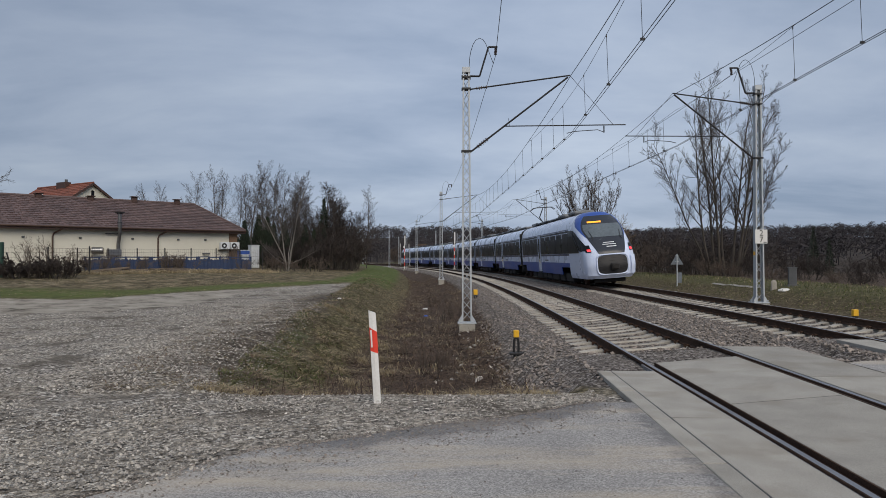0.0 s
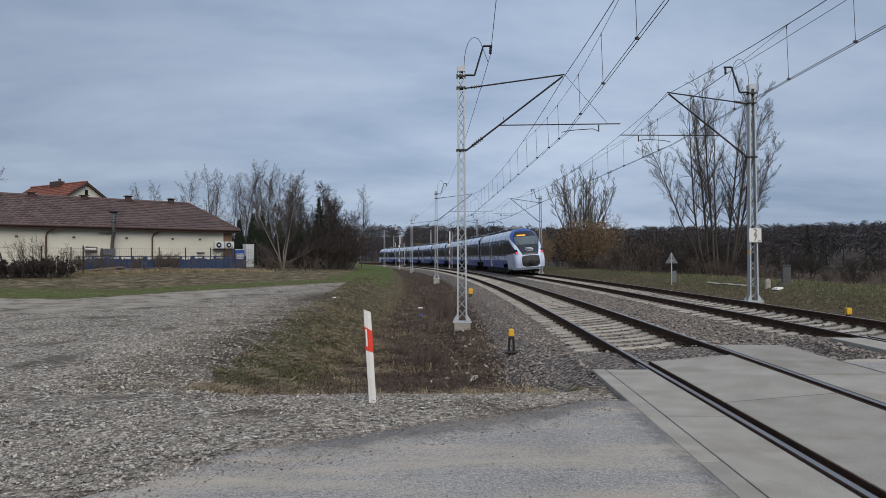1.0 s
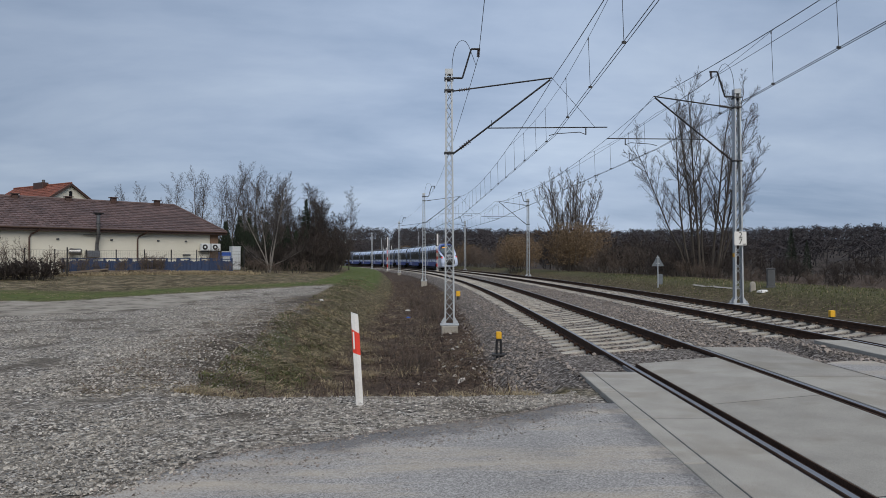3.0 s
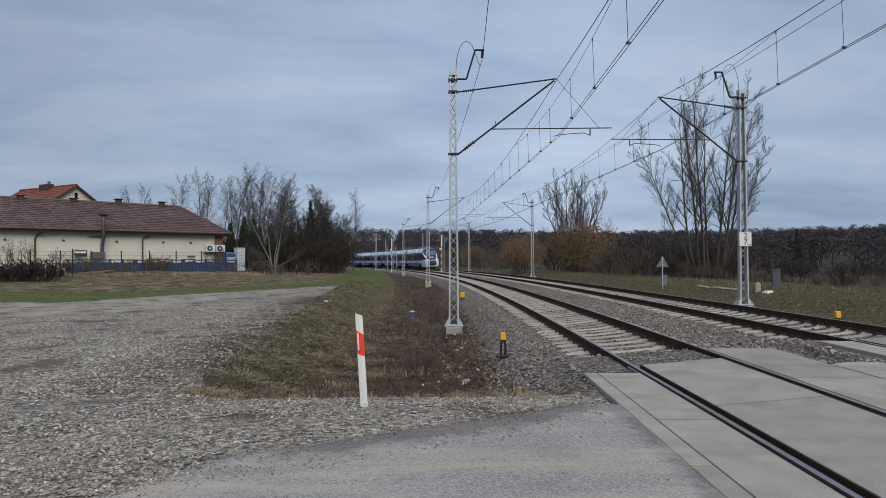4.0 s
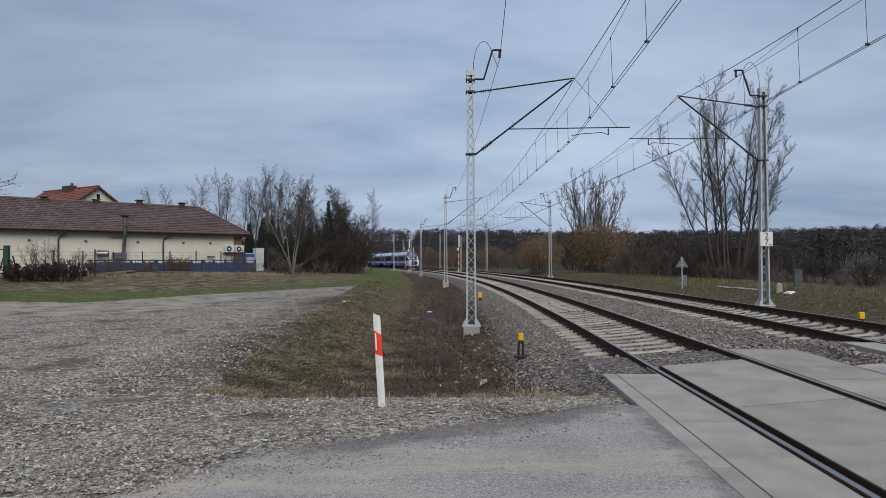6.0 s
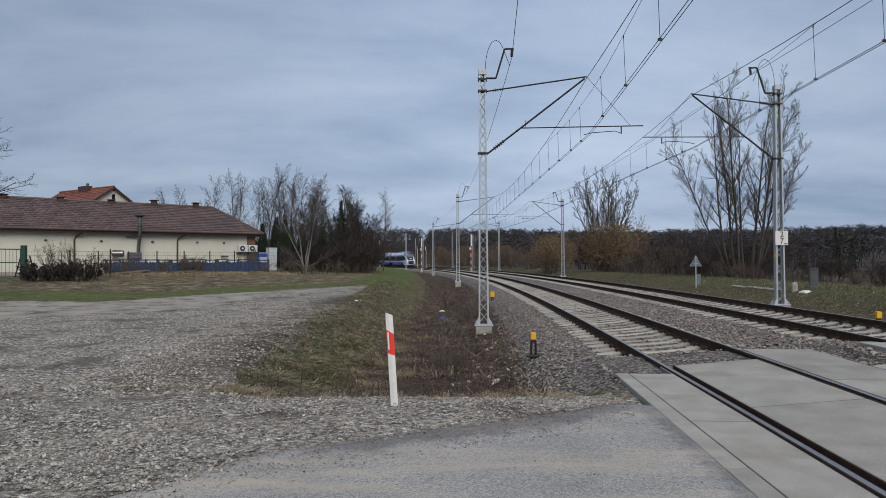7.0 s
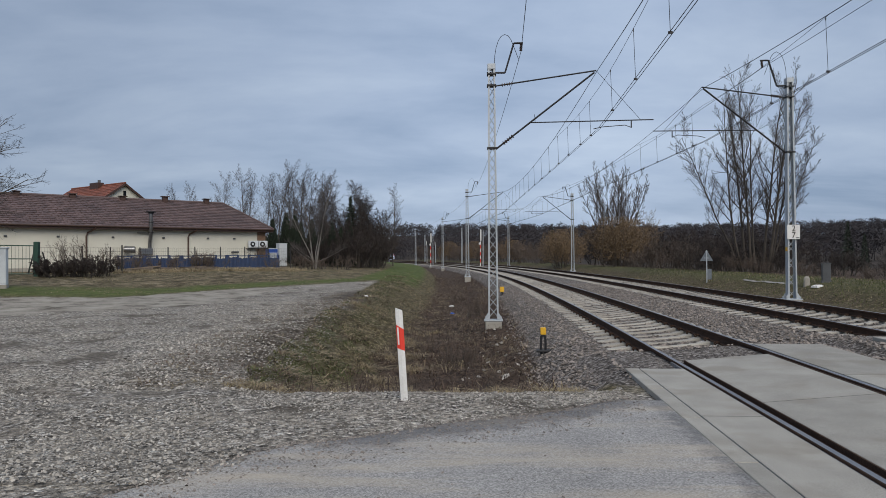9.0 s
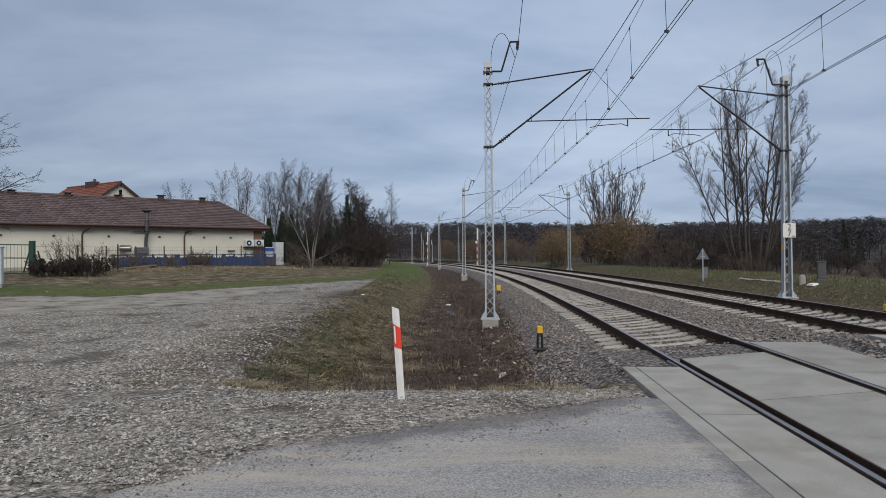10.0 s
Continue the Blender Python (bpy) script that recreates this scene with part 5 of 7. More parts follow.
def build_shop():
    ang = math.degrees(math.atan2(0.662, 0.749))
    m = pose(-14.87, 60.0, 0, 0, 0, ang)
    shop = thing("single_storey_building", m, "long low cream plastered building with a brown tiled hip roof", "building")
    L, g, ez, rz, half, hip = 34.0, 0.55, 4.06, 6.50, 4.55, 2.6
    wall = Shape()
    # x runs back from the corner, y into the house
    wall.box((-L / 2, g + 0.15, 2.2), (L - 2 * g, 0.30, 3.7)).box((-g - 0.15, half, 2.2), (0.30, 2 * half - 2 * g, 3.7)).box((-L + g, half, 2.2), (0.30, 2 * half - 2 * g, 3.7)).box((-L / 2, 2 * half - g - 0.15, 2.2), (L - 2 * g, 0.30, 3.7))
    part("wall", wall, PLASTER, shop, "cream plastered wall")
    part("plinth", Shape().box((-L / 2, g - 0.02, 0.75), (L - 2 * g, 0.06, 0.5)), CONCRETE, shop)
    part("corner_pier", Shape().box((-g - 0.35, g - 0.03, 2.2), (0.75, 0.08, 3.7), chamfer=0.01), BRICK_PIER, shop, "brown clinker corner facing")
    rnd = random.Random(4)
    deck = Shape()
    e = [Vector((-L, 0, ez)), Vector((0, 0, ez)), Vector((0, 2 * half, ez)), Vector((-L, 2 * half, ez))]
    r = [Vector((-L + hip, half, rz)), Vector((-hip, half, rz))]
    deck.add([*e, *r], [(0, 1, 5, 4), (1, 2, 5), (2, 3, 4, 5), (3, 0, 4), (3, 2, 1, 0)])
    roof = part("roof", deck, TRIM_BROWN, shop, "brown tiled roof")
    tiles = Shape()
    roof_plane(tiles, e[0], e[1], r[0], r[1], 16, rnd)
    roof_plane(tiles, e[1], e[2], r[1], r[1] + Vector((0, 0.02, 0)), 16, rnd)
    tagged(part("roof_tiles", tiles, TILE, roof, "weathered brown roof tiles"), kind="stuff")
    part("ridge_cap", Shape().tube([r[0] + Vector((0, 0, 0.03)), r[1] + Vector((0, 0, 0.03))], 0.11, 8), TILE, roof)
    part("hip_cap", Shape().tube([e[1] + Vector((0, 0, 0.05)), r[1] + Vector((0, 0, 0.03))], 0.09, 8), TILE, roof)
    part("fascia", Shape().box((-L / 2, 0.05, ez - 0.12), (L, 0.06, 0.22)), TRIM_BROWN, shop, "dark brown fascia board")
    part("fascia", Shape().box((-0.05, half, ez - 0.12), (0.06, 2 * half, 0.22)), TRIM_BROWN, shop)
    part("soffit", Shape().box((-L / 2, g / 2 + 0.05, ez - 0.20), (L, g, 0.04)), TRIM_BROWN, shop)
    part("gutter", Shape().tube([(-L, -0.07, ez - 0.02), (0, -0.07, ez - 0.02)], 0.075, 8), TRIM_BROWN, shop, "brown gutter")
    for x in (-21.6, -14.9, -7.35):
        pipe = Shape().tube([(x + 0.55, -0.07, ez - 0.05), (x + 0.5, 0.0, ez - 0.22), (x + 0.1, g - 0.1, ez - 0.5), (x, g - 0.1, ez - 0.75), (x, g - 0.1, 0.6)], 0.06, 8)
        part("downpipe", pipe, TRIM_BROWN, shop, "brown downpipe")
    # vents on the ridge
    for x, lift in ((-4.2, 0.12), (-7.8, 0.15), (-11.2, 0.0), (-14.9, 0.0), (-18.7, 0.0)):
        v = part("roof_vent", Shape().box((x, half - 0.1, rz + 0.02 + lift / 2), (0.42, 0.42, 0.30 + lift), chamfer=0.03), TRIM_BROWN, shop, "dark roof vent")
        part("vent_cap", Shape().box((x, half - 0.1, rz + 0.22 + lift), (0.62, 0.62, 0.07), chamfer=0.02), TRIM_BROWN, v)
    # flue, duct, boxes and units on the wall
    x = -10.45
    flue = part("flue", Shape().tube([(x, g - 0.32, 1.95), (x, g - 0.32, 2.75), (x, g - 0.42, 3.1), (x, g - 0.62, 3.5), (x, g - 0.62, 5.15)], 0.135, 14), ZINC, shop, "shiny zinc flue pipe", smooth=True)
    part("flue_cap", Shape().tube([(x, g - 0.62, 5.2), (x, g - 0.62, 5.26)], 0.36, 14), STEEL_DARK, flue)
    part("flue_collar", Shape().tube([(x, g - 0.62, 5.10), (x, g - 0.62, 5.20)], 0.22, 14), STEEL_DARK, flue)
    for z in (3.62, 4.4):
        part("flue_band", Shape().tube([(x, g - 0.62, z), (x, g - 0.62, z + 0.05)], 0.185, 14), STEEL_DARK, flue)
    part("flue_box", Shape().box((x - 0.3, g - 0.3, 2.15), (0.95, 0.55, 0.5), chamfer=0.04), ZINC, flue)
    part("flue_bracket", Shape().box((x - 0.45, g - 0.2, 3.6), (0.9, 0.05, 0.06)), STEEL_DARK, flue)
    duct = part("air_duct", Shape().tube([(-12.1, g, 2.35), (-12.25, g - 0.55, 2.30), (-11.7, g - 0.75, 2.30)], 0.26, 14), ZINC, shop, "curved zinc air duct", smooth=True)
    # black disc on the closed end paints the shaded inside of the duct
    part("duct_mouth_shade", Shape().tube([(-11.72, g - 0.745, 2.30), (-11.66, g - 0.77, 2.30)], 0.22, 14), BLACK, duct)
    for x in (-20.0, -16.75, -13.05, -9.3, -5.7, -3.4):
        part("wall_lamp", Shape().box((x, g - 0.06, 3.25), (0.19, 0.12, 0.13), chamfer=0.03), GREY_BOX, shop, "small grey wall lamp")
    for x in (-1.85, -0.95):
        ac = part("air_conditioner", Shape().box((x, g - 0.35, 2.78), (0.80, 0.36, 0.60), chamfer=0.03), CABINET, shop, "white air conditioner on the wall")
        part("fan_grille", Shape().tube([(x - 0.1, g - 0.535, 2.78), (x - 0.1, g - 0.55, 2.78)], 0.23, 18), BLACK, ac)
        part("fan_hub", Shape().tube([(x - 0.1, g - 0.55, 2.78), (x - 0.1, g - 0.57, 2.78)], 0.09, 12), CABINET, ac)
        part("bracket", Shape().box((x, g - 0.2, 2.41), (0.9, 0.4, 0.05)), STEEL_DARK, ac)
    part("pipe_stub", Shape().tube([(-3.6, g, 2.1), (-3.6, g - 0.2, 2.1), (-3.1, g - 0.25, 2.1)], 0.07, 8), GREY_BOX, shop)


build_shop()


def build_house():
    # gable end turned to the railway, ridge running back
    ang = math.degrees(math.atan2(0.832, 0.555))
    m = pose(-40.87, 88.0, 0, 0, 0, ang)
    house = thing("red_roofed_house", m, "cream house with a steep red tiled gable roof", "house")
    half, rz, ez, ln = 5.0, 11.35, 7.9, 13.0
    # x along the gable, y back along the ridge
    g = [(-half, 0, 0.5), (half, 0, 0.5), (half, 0, ez), (0, 0, rz - 0.15), (-half, 0, ez)]
    part("wall", Shape().loft([[(x * 0.93, 0.35, z) for x, _, z in g], [(x * 0.93, ln - 0.35, z) for x, _, z in g]][::-1]), PLASTER, house, "cream plastered wall")
    rnd = random.Random(8)
    deck, tiles = Shape(), Shape()
    for sg in (-1, 1):
        e0, e1 = Vector((sg * (half + 0.5), 0, ez - 0.35)), Vector((sg * (half + 0.5), ln, ez - 0.35))
        r0, r1 = Vector((0, 0, rz)), Vector((0, ln, rz))
        a = [e0, e1, r1, r0] if sg > 0 else [e0, r0, r1, e1]
        deck.loft([[p - Vector((0, 0, 0.18)) for p in a][::-1], a[::-1]])
        roof_plane(tiles, e0, e1, r0, r1, 14, rnd)
        part("barge_board", Shape().box(((e0 + r0) / 2 + Vector((0, -0.03, -0.12))), ((r0 - e0).length, 0.05, 0.26), pose(0, 0, 0, 0, sg * math.degrees(math.atan2(rz - ez + 0.35, half + 0.5)), 0)), TRIM_BROWN, house, "brown barge board")
    roof = part("roof", deck, TRIM_BROWN, house, "red tiled roof")
    tagged(part("roof_tiles", tiles, RED_TILE, roof, "red roof tiles"), kind="stuff")
    part("ridge_cap", Shape().tube([(0, 0, rz + 0.04), (0, ln, rz + 0.04)], 0.13, 8), RED_TILE, roof)
    ch = part("chimney", Shape().box((-0.3, 6.2, rz - 0.1), (0.8, 2.1, 1.0), chamfer=0.02), TRIM_BROWN, roof, "dark chimney stack")
    part("chimney_pot", Shape().tube([(-0.3, 5.6, rz + 0.4), (-0.3, 5.6, rz + 0.75)], 0.18, 10), GREY_BOX, ch)
    part("skylight", Shape().box((-2.6, 8.0, rz - 1.50), (1.0, 0.8, 0.08), pose(0, 0, 0, 0, -32, 0)), CABINET, roof, "pale roof window")
    part("attic_window", Shape().box((0.1, 0.33, rz - 1.3), (0.4, 0.06, 0.7), chamfer=0.02), T_GLASS, house)


build_house()

# ---- fences, gate, cabinet, scrap in front of the building ----
BLUE_FENCE = mat("faded_blue_fence_paint", (0.030, 0.052, 0.120), (0.016, 0.028, 0.068), 3, 40, 0.75, 0, 0.2, 0.004, rust=(0.10, 0.08, 0.07), rust_at=0.60)
GREEN_FENCE = mat("dark_green_coated_steel", (0.022, 0.065, 0.045), (0.015, 0.045, 0.03), 4, 40, 0.5, 0, 0.05, 0.002)
OLD_WOOD = mat("grey_old_timber", (0.16, 0.125, 0.095), (0.085, 0.065, 0.05), 4, 50, 0.9, 0, 0.5, 0.006, rand=0.3)
RUSTY = mat("rusty_iron", (0.10, 0.055, 0.035), (0.05, 0.03, 0.022), 5, 60, 0.85, 0.2, 0.3, 0.004)


def build_blue_fence():
    a, b = Vector((-22.6, 47.5, 0)), Vector((-13.5, 56.1, 0))
    d = b - a
    ang = math.degrees(math.atan2(d.y, d.x))
    fence = thing("blue_fence", pose(0, 0, 0), "faded blue sheet metal and post fence among weeds", "fence")
    n = 14
    rnd = random.Random(3)
    for k in range(n + 1):
        p = a.lerp(b, k / n)
        z = at_ground(p.x, p.y).z
        wide = 0.30 if k in (2, 5, 9) else 0.12
        part("post", Shape().box((p.x, p.y, z + 0.47), (wide, 0.10, 1.30), pose(0, 0, 0, 0, rnd.uniform(-2, 2), ang), 0.01), BLUE_FENCE, fence)
        if k < n:
            q = a.lerp(b, (k + 0.5) / n)
            zq = at_ground(q.x, q.y).z
            sheet = Shape()
            rows = []
            ln = d.length / n
            off = Vector((d.y, -d.x, 0)).normalized()
            for h in (0.02, 0.98):
                rows.append([p.lerp(p + d / n, u / 16) + off * (0.025 * (u % 2)) + Vector((0, 0, zq + h * (0.86 + 0.14 * rnd.random()))) for u in range(17)])
            back = [[v - off * 0.02 for v in r] for r in rows]
            sheet.grid(rows).grid([r[::-1] for r in back])
            part("corrugated_sheet", sheet, BLUE_FENCE, fence)
            part("rail", Shape().box((q.x, q.y, zq + 1.06), (ln, 0.06, 0.07), pose(0, 0, 0, 0, 0, ang)), BLUE_FENCE, fence)


build_blue_fence()


def build_wire_fence():
    pts = [Vector((-23.2, 39.2, 0)), Vector((-20.2, 43.0, 0)), Vector((-24.0, 49.3, 0)), Vector((-13.0, 58.2, 0))]
    fence = thing("wire_fence", pose(0, 0, 0), "wire mesh fence on dark posts before the building", "fence")
    for a, b in ((pts[0], pts[1]), (pts[2], pts[3])):
        n = round((b - a).length / 2.1)
        for k in range(n + 1):
            p = a.lerp(b, k / n)
            z = at_ground(p.x, p.y).z
            part("post", Shape().tube([(p.x, p.y, z - 0.2), (p.x, p.y, z + 1.75)], 0.045, 6), STEEL_DARK, fence)
        mesh = Shape()
        z = at_ground(*(((a + b) / 2).xy)).z
        for h in (0.2, 0.5, 0.8, 1.1, 1.4, 1.65):
            mesh.tube([a + Vector((0, 0, z + h)), b + Vector((0, 0, z + h))], 0.006, 3)
        m = round((b - a).length / 0.16)
        for k in range(m):
            p = a.lerp(b, k / m)
            mesh.tube([p + Vector((0, 0, z + 0.1)), p + Vector((0, 0, z + 1.65))], 0.004, 3, False)
        tagged(part("wire_mesh", mesh, STEEL_DARK, fence), kind="stuff")


build_wire_fence()


def build_gate():
    a, b = at_ground(-25.6, 37.6), at_ground(-23.18, 39.0)
    gate = thing("green_gate", pose(0, 0, 0), "dark green steel gate between thick posts", "gate")
    for p, r in ((a, 0.08), (b, 0.13)):
        part("gate_post", Shape().box((p.x, p.y, p.z + 0.98), (2 * r, 2 * r, 2.0), chamfer=0.02), GREEN_FENCE, gate)
    d = b - a
    for h in (0.15, 1.0, 1.75):
        part("gate_bar", Shape().tube([a + Vector((0, 0, h)), b + Vector((0, 0, h))], 0.035, 6), GREEN_FENCE, gate)
    for k in range(1, 16):
        p = a.lerp(b, k / 16)
        part("upright", Shape().tube([p + Vector((0, 0, 0.15)), p + Vector((0, 0, 1.75))], 0.010, 5), GREEN_FENCE, gate)
    # a timber trestle leans behind it
    t = thing("trestle", pose(0, 0, 0), "dark timber trestle leaning behind the gate", "trestle")
    p = at_ground(-24.4, 41.2)
    for x in (-0.45, 0.45):
        part("leg", Shape().box((p.x + x, p.y, p.z + 0.65), (0.08, 0.08, 1.5), pose(0, 0, 0, 12, x * -30, 30)), STEEL_DARK, t)
    for z in (0.3, 0.65, 1.0):
        part("rung", Shape().box((p.x, p.y + 0.05, p.z + z), (0.95 - 0.3 * z, 0.05, 0.06), pose(0, 0, 0, 0, 0, 30)), STEEL_DARK, t)
    bin_ = at_ground(-26.2, 40.0)
    tagged(part("garbage_bin", Shape().loft([[(0.30 * k * x, 0.34 * k * y, z) for x, y in ((-1, -1), (1, -1), (1, 1), (-1, 1))] for k, z in ((0.8, 0), (1, 1.0), (1.06, 1.02), (1.06, 1.08), (0.7, 1.14))]), BLACK, m=pose(*bin_)), "dark wheeled garbage bin behind the gate", "bin")


build_gate()


def build_cabinet():
    p = at_ground(-20.25, 30.9)
    cab = thing("utility_cabinet", pose(p.x, p.y, p.z, 0, 0, 20), "tall pale grey utility cabinet on a concrete plinth", "utility cabinet")
    part("body", Shape().box((0, 0, 0.98), (0.95, 0.42, 1.66), chamfer=0.02), CABINET, cab)
    part("roof", Shape().box((0, 0, 1.83), (1.03, 0.5, 0.06), chamfer=0.015), CABINET, cab)
    for x in (-0.235, 0.235):
        d = part("door", Shape().box((x, -0.218, 1.0), (0.45, 0.02, 1.56), chamfer=0.006), CABINET, cab)
        part("handle", Shape().box((x * 0.25, -0.235, 1.05), (0.03, 0.02, 0.12)), BLACK, d)
    part("plinth", Shape().box((0, 0, 0.05), (0.99, 0.46, 0.22), chamfer=0.01), CONCRETE, cab)


build_cabinet()


def build_scrap():
    rnd = random.Random(12)
    for k in range(22):
        u = rnd.random()
        x, y = -20.5 + 8.0 * u + rnd.uniform(-0.6, 0.6), 44.6 + 7.2 * u + rnd.uniform(-0.8, 0.4)
        p = at_ground(x, y)
        ln = rnd.uniform(0.8, 2.8)
        tagged(part("plank", Shape().box((0, 0, 0), (ln, rnd.uniform(0.12, 0.3), rnd.uniform(0.05, 0.14)), chamfer=0.01), OLD_WOOD, m=pose(p.x, p.y, p.z + rnd.uniform(0.05, 0.28), rnd.uniform(-8, 8), rnd.uniform(-5, 5), rnd.uniform(10, 70))), "old grey plank in a heap of scrap timber", "plank", "scrap timber")
    # white van-like container and boxes beside the building's corner
    for x, y, w, d, h, c, lab in ((-16.1, 65.0, 1.4, 1.2, 1.6, T_BLUE, "blue covered crate beside the building"), (-15.3, 64.8, 0.8, 0.8, 2.1, CABINET, "tall pale metal container beside the building"), (-16.0, 64.0, 0.7, 0.7, 1.2, CABINET, "pale metal container beside the building")):
        p = at_ground(x, y)
        box = thing("container", pose(p.x, p.y, p.z, 0, 0, 35), lab, "container", "containers")
        part("body", Shape().box((0, 0, h / 2), (w, d, h), chamfer=0.04), c, box)
        part("lid", Shape().box((0, 0, h + 0.03), (w + 0.06, d + 0.06, 0.07), chamfer=0.02), CABINET, box)


build_scrap()

# ---- trees and shrubs, all bare in winter ----
BARK = mat("grey_brown_bark", (0.085, 0.072, 0.060), (0.045, 0.038, 0.032), 3, 30, 0.95, 0, 0.6, 0.02, rand=0.2)
BARK_PALE = mat("pale_birch_bark", (0.27, 0.25, 0.23), (0.10, 0.092, 0.084), 2, 18, 0.9, 0, 0.4, 0.01)
TWIG = mat("brown_twigs", (0.135, 0.104, 0.084), (0.070, 0.053, 0.044), 2, 20, 0.95, 0, 0, island=0.35, rand=0.2)
TWIG_GREY = mat("grey_twigs", (0.080, 0.068, 0.064), (0.048, 0.041, 0.039), 2, 20, 0.95, 0, 0, island=0.35, rand=0.2)
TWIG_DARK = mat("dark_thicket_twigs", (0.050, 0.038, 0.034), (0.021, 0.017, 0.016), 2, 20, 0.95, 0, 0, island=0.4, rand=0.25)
TWIG_OCHRE = mat("ochre_withered_leaves", (0.205, 0.142, 0.080), (0.112, 0.076, 0.046), 2, 20, 0.95, 0, 0, island=0.4, rand=0.15)
NEEDLE = mat("dark_conifer_needles", (0.020, 0.032, 0.018), (0.010, 0.017, 0.010), 2, 20, 0.9, 0, 0, island=0.4)


def spray(sh, p, q, r):
    """A thin three-sided twig that runs out to a point."""
    d = (q - p)
    a = d.cross(Vector((0.31, 0.57, 0.76)))
    if a.length < 1e-6:
        return
    a = a.normalized() * r
    b = d.cross(a).normalized() * r
    sh.add([p + a, p - a * 0.5 + b * 0.87, p - a * 0.5 - b * 0.87, q], [(0, 1, 3), (1, 2, 3), (2, 0, 3)])


def limb(rnd, wood, twigs, p, d, ln, r, level, spec):
    """Grows a limb and what branches off it."""
    last = spec["levels"]
    segs = 5 if level < min(2, last - 1) else 3 if level < last - 1 else 2 if level == last - 1 else 1
    pts, rs = [p], [r]
    q, dd = p, d.normalized()
    for k in range(segs):
        wob = Vector((rnd.gauss(0, 1), rnd.gauss(0, 1), rnd.gauss(0, 1))) * spec["wobble"]
        dd = (dd + wob + Vector((0, 0, spec["lift"][min(level, len(spec["lift"]) - 1)]))).normalized()
        q = q + dd * ln / segs
        pts.append(q)
        rs.append(max(r * (1 - 0.8 * (k + 1) / segs), spec["thin"]))
    if level < spec["twig_level"]:
        wood.tube(pts, rs, 7 if level == 0 else 5 if level == 1 else 4, False)
    else:
        for a, b, c in zip(pts, pts[1:], rs):
            spray(twigs, a, b + (b - a) * 0.25, c)
    if level >= spec["levels"]:
        return
    n = spec["count"][level]
    for k in range(n):
        t = spec["from"][level] + (1 - spec["from"][level]) * (k + rnd.random()) / n
        i = min(int(t * segs), segs - 1)
        f = t * segs - i
        at = pts[i].lerp(pts[i + 1], f)
        along = (pts[i + 1] - pts[i]).normalized()
        out = Vector((rnd.gauss(0, 1), rnd.gauss(0, 1), rnd.gauss(0, 0.4)))
        out = (out - along * out.dot(along)).normalized()
        ang = radians(spec["angle"][level] * rnd.uniform(0.7, 1.3))
        nd = along * math.cos(ang) + out * math.sin(ang)
        nl = ln * spec["ratio"][level] * (1.15 - 0.65 * t) * rnd.uniform(0.7, 1.25)
        limb(rnd, wood, twigs, at, nd, nl, max(rs[i] * 0.55, spec["thin"]), level + 1, spec)


def tree_meshes(seed, stems, spec, bark, twig):
    """stems: start, direction, length, radius of each."""
    rnd = random.Random(seed)
    wood, twigs = Shape(), Shape()
    for p, d, ln, r in stems:
        limb(rnd, wood, twigs, Vector(p), Vector(d), ln, r, 0, spec)
    return wood.mesh("trunk", bark), twigs.mesh("crown", twig)


def plant(name, meshes, m, label, category, group=""):
    t = thing(name, m, label, category, group)
    stems = part("trunk", meshes[0], None, t)
    if category in ("shrub", "weeds", "brush heap"):
        tagged(stems, kind="stuff")
    part("crown", meshes[1], None, t)
    return t


def stand(x, y, sc=1.0, turn=0.0, tall=1.0):
    p = at_ground(x, y)
    return Matrix.Translation((x, y, p.z - 0.1)) @ pose(0, 0, 0, 0, 0, turn) @ Matrix.Diagonal((sc, sc, sc * tall, 1))


POPLAR = dict(wobble=0.045, lift=(0.035, 0.08, 0.08, 0.07), thin=0.0070, twig_level=3, levels=4, count=(18, 7, 5, 4), angle=(36, 34, 36, 40), ratio=(0.27, 0.46, 0.50, 0.62))
POPLAR["from"] = (0.24, 0.15, 0.1, 0.1)


def build_poplar():
    stems = []
    for x0, sx, sy, ln, r in ((-1.0, -0.38, 0.10, 10.8, 0.085), (-0.85, -0.25, -0.16, 11.6, 0.105), (-0.6, -0.13, 0.22, 12.6, 0.125), (-0.2, 0.0, -0.12, 13.0, 0.115),
                              (0.7, 0.05, 0.15, 13.2, 0.125), (1.05, 0.14, -0.18, 12.8, 0.135), (1.2, 0.24, 0.10, 11.8, 0.10), (1.15, 0.36, -0.05, 9.4, 0.07), (0.2, -0.05, 0.36, 12.2, 0.10)):
        stems.append(((x0, sy, 0), (sx, sy, 1.0), ln, r))
    me = tree_meshes(5, stems, POPLAR, BARK, TWIG_GREY)
    plant("poplar_tree", me, stand(21.8, 48.0, 0.83, -22, 1.24), "tall bare many-stemmed poplar behind the hedge", "tree")
    stems = []
    for k in range(15):
        a, q = 2.4 * k, 0.52 * math.sqrt((k + 0.5) / 15)
        stems.append(((0.35 * math.cos(a), 0.35 * math.sin(a), 0), (q * math.cos(a), q * math.sin(a), 1), 10.6 - 5.0 * q * q, 0.10))
    spec = dict(POPLAR, count=(12, 7, 5, 4), angle=(36, 34, 36, 38), ratio=(0.25, 0.42, 0.50, 0.62), thin=0.0085)
    spec["from"] = (0.35, 0.15, 0.1, 0.1)
    me = tree_meshes(9, stems, spec, BARK, TWIG)
    plant("poplar_tree", me, stand(23.0, 92.0, 1.0, 40, 1.22), "bare round-crowned tree behind the ochre thicket", "tree")


build_poplar()

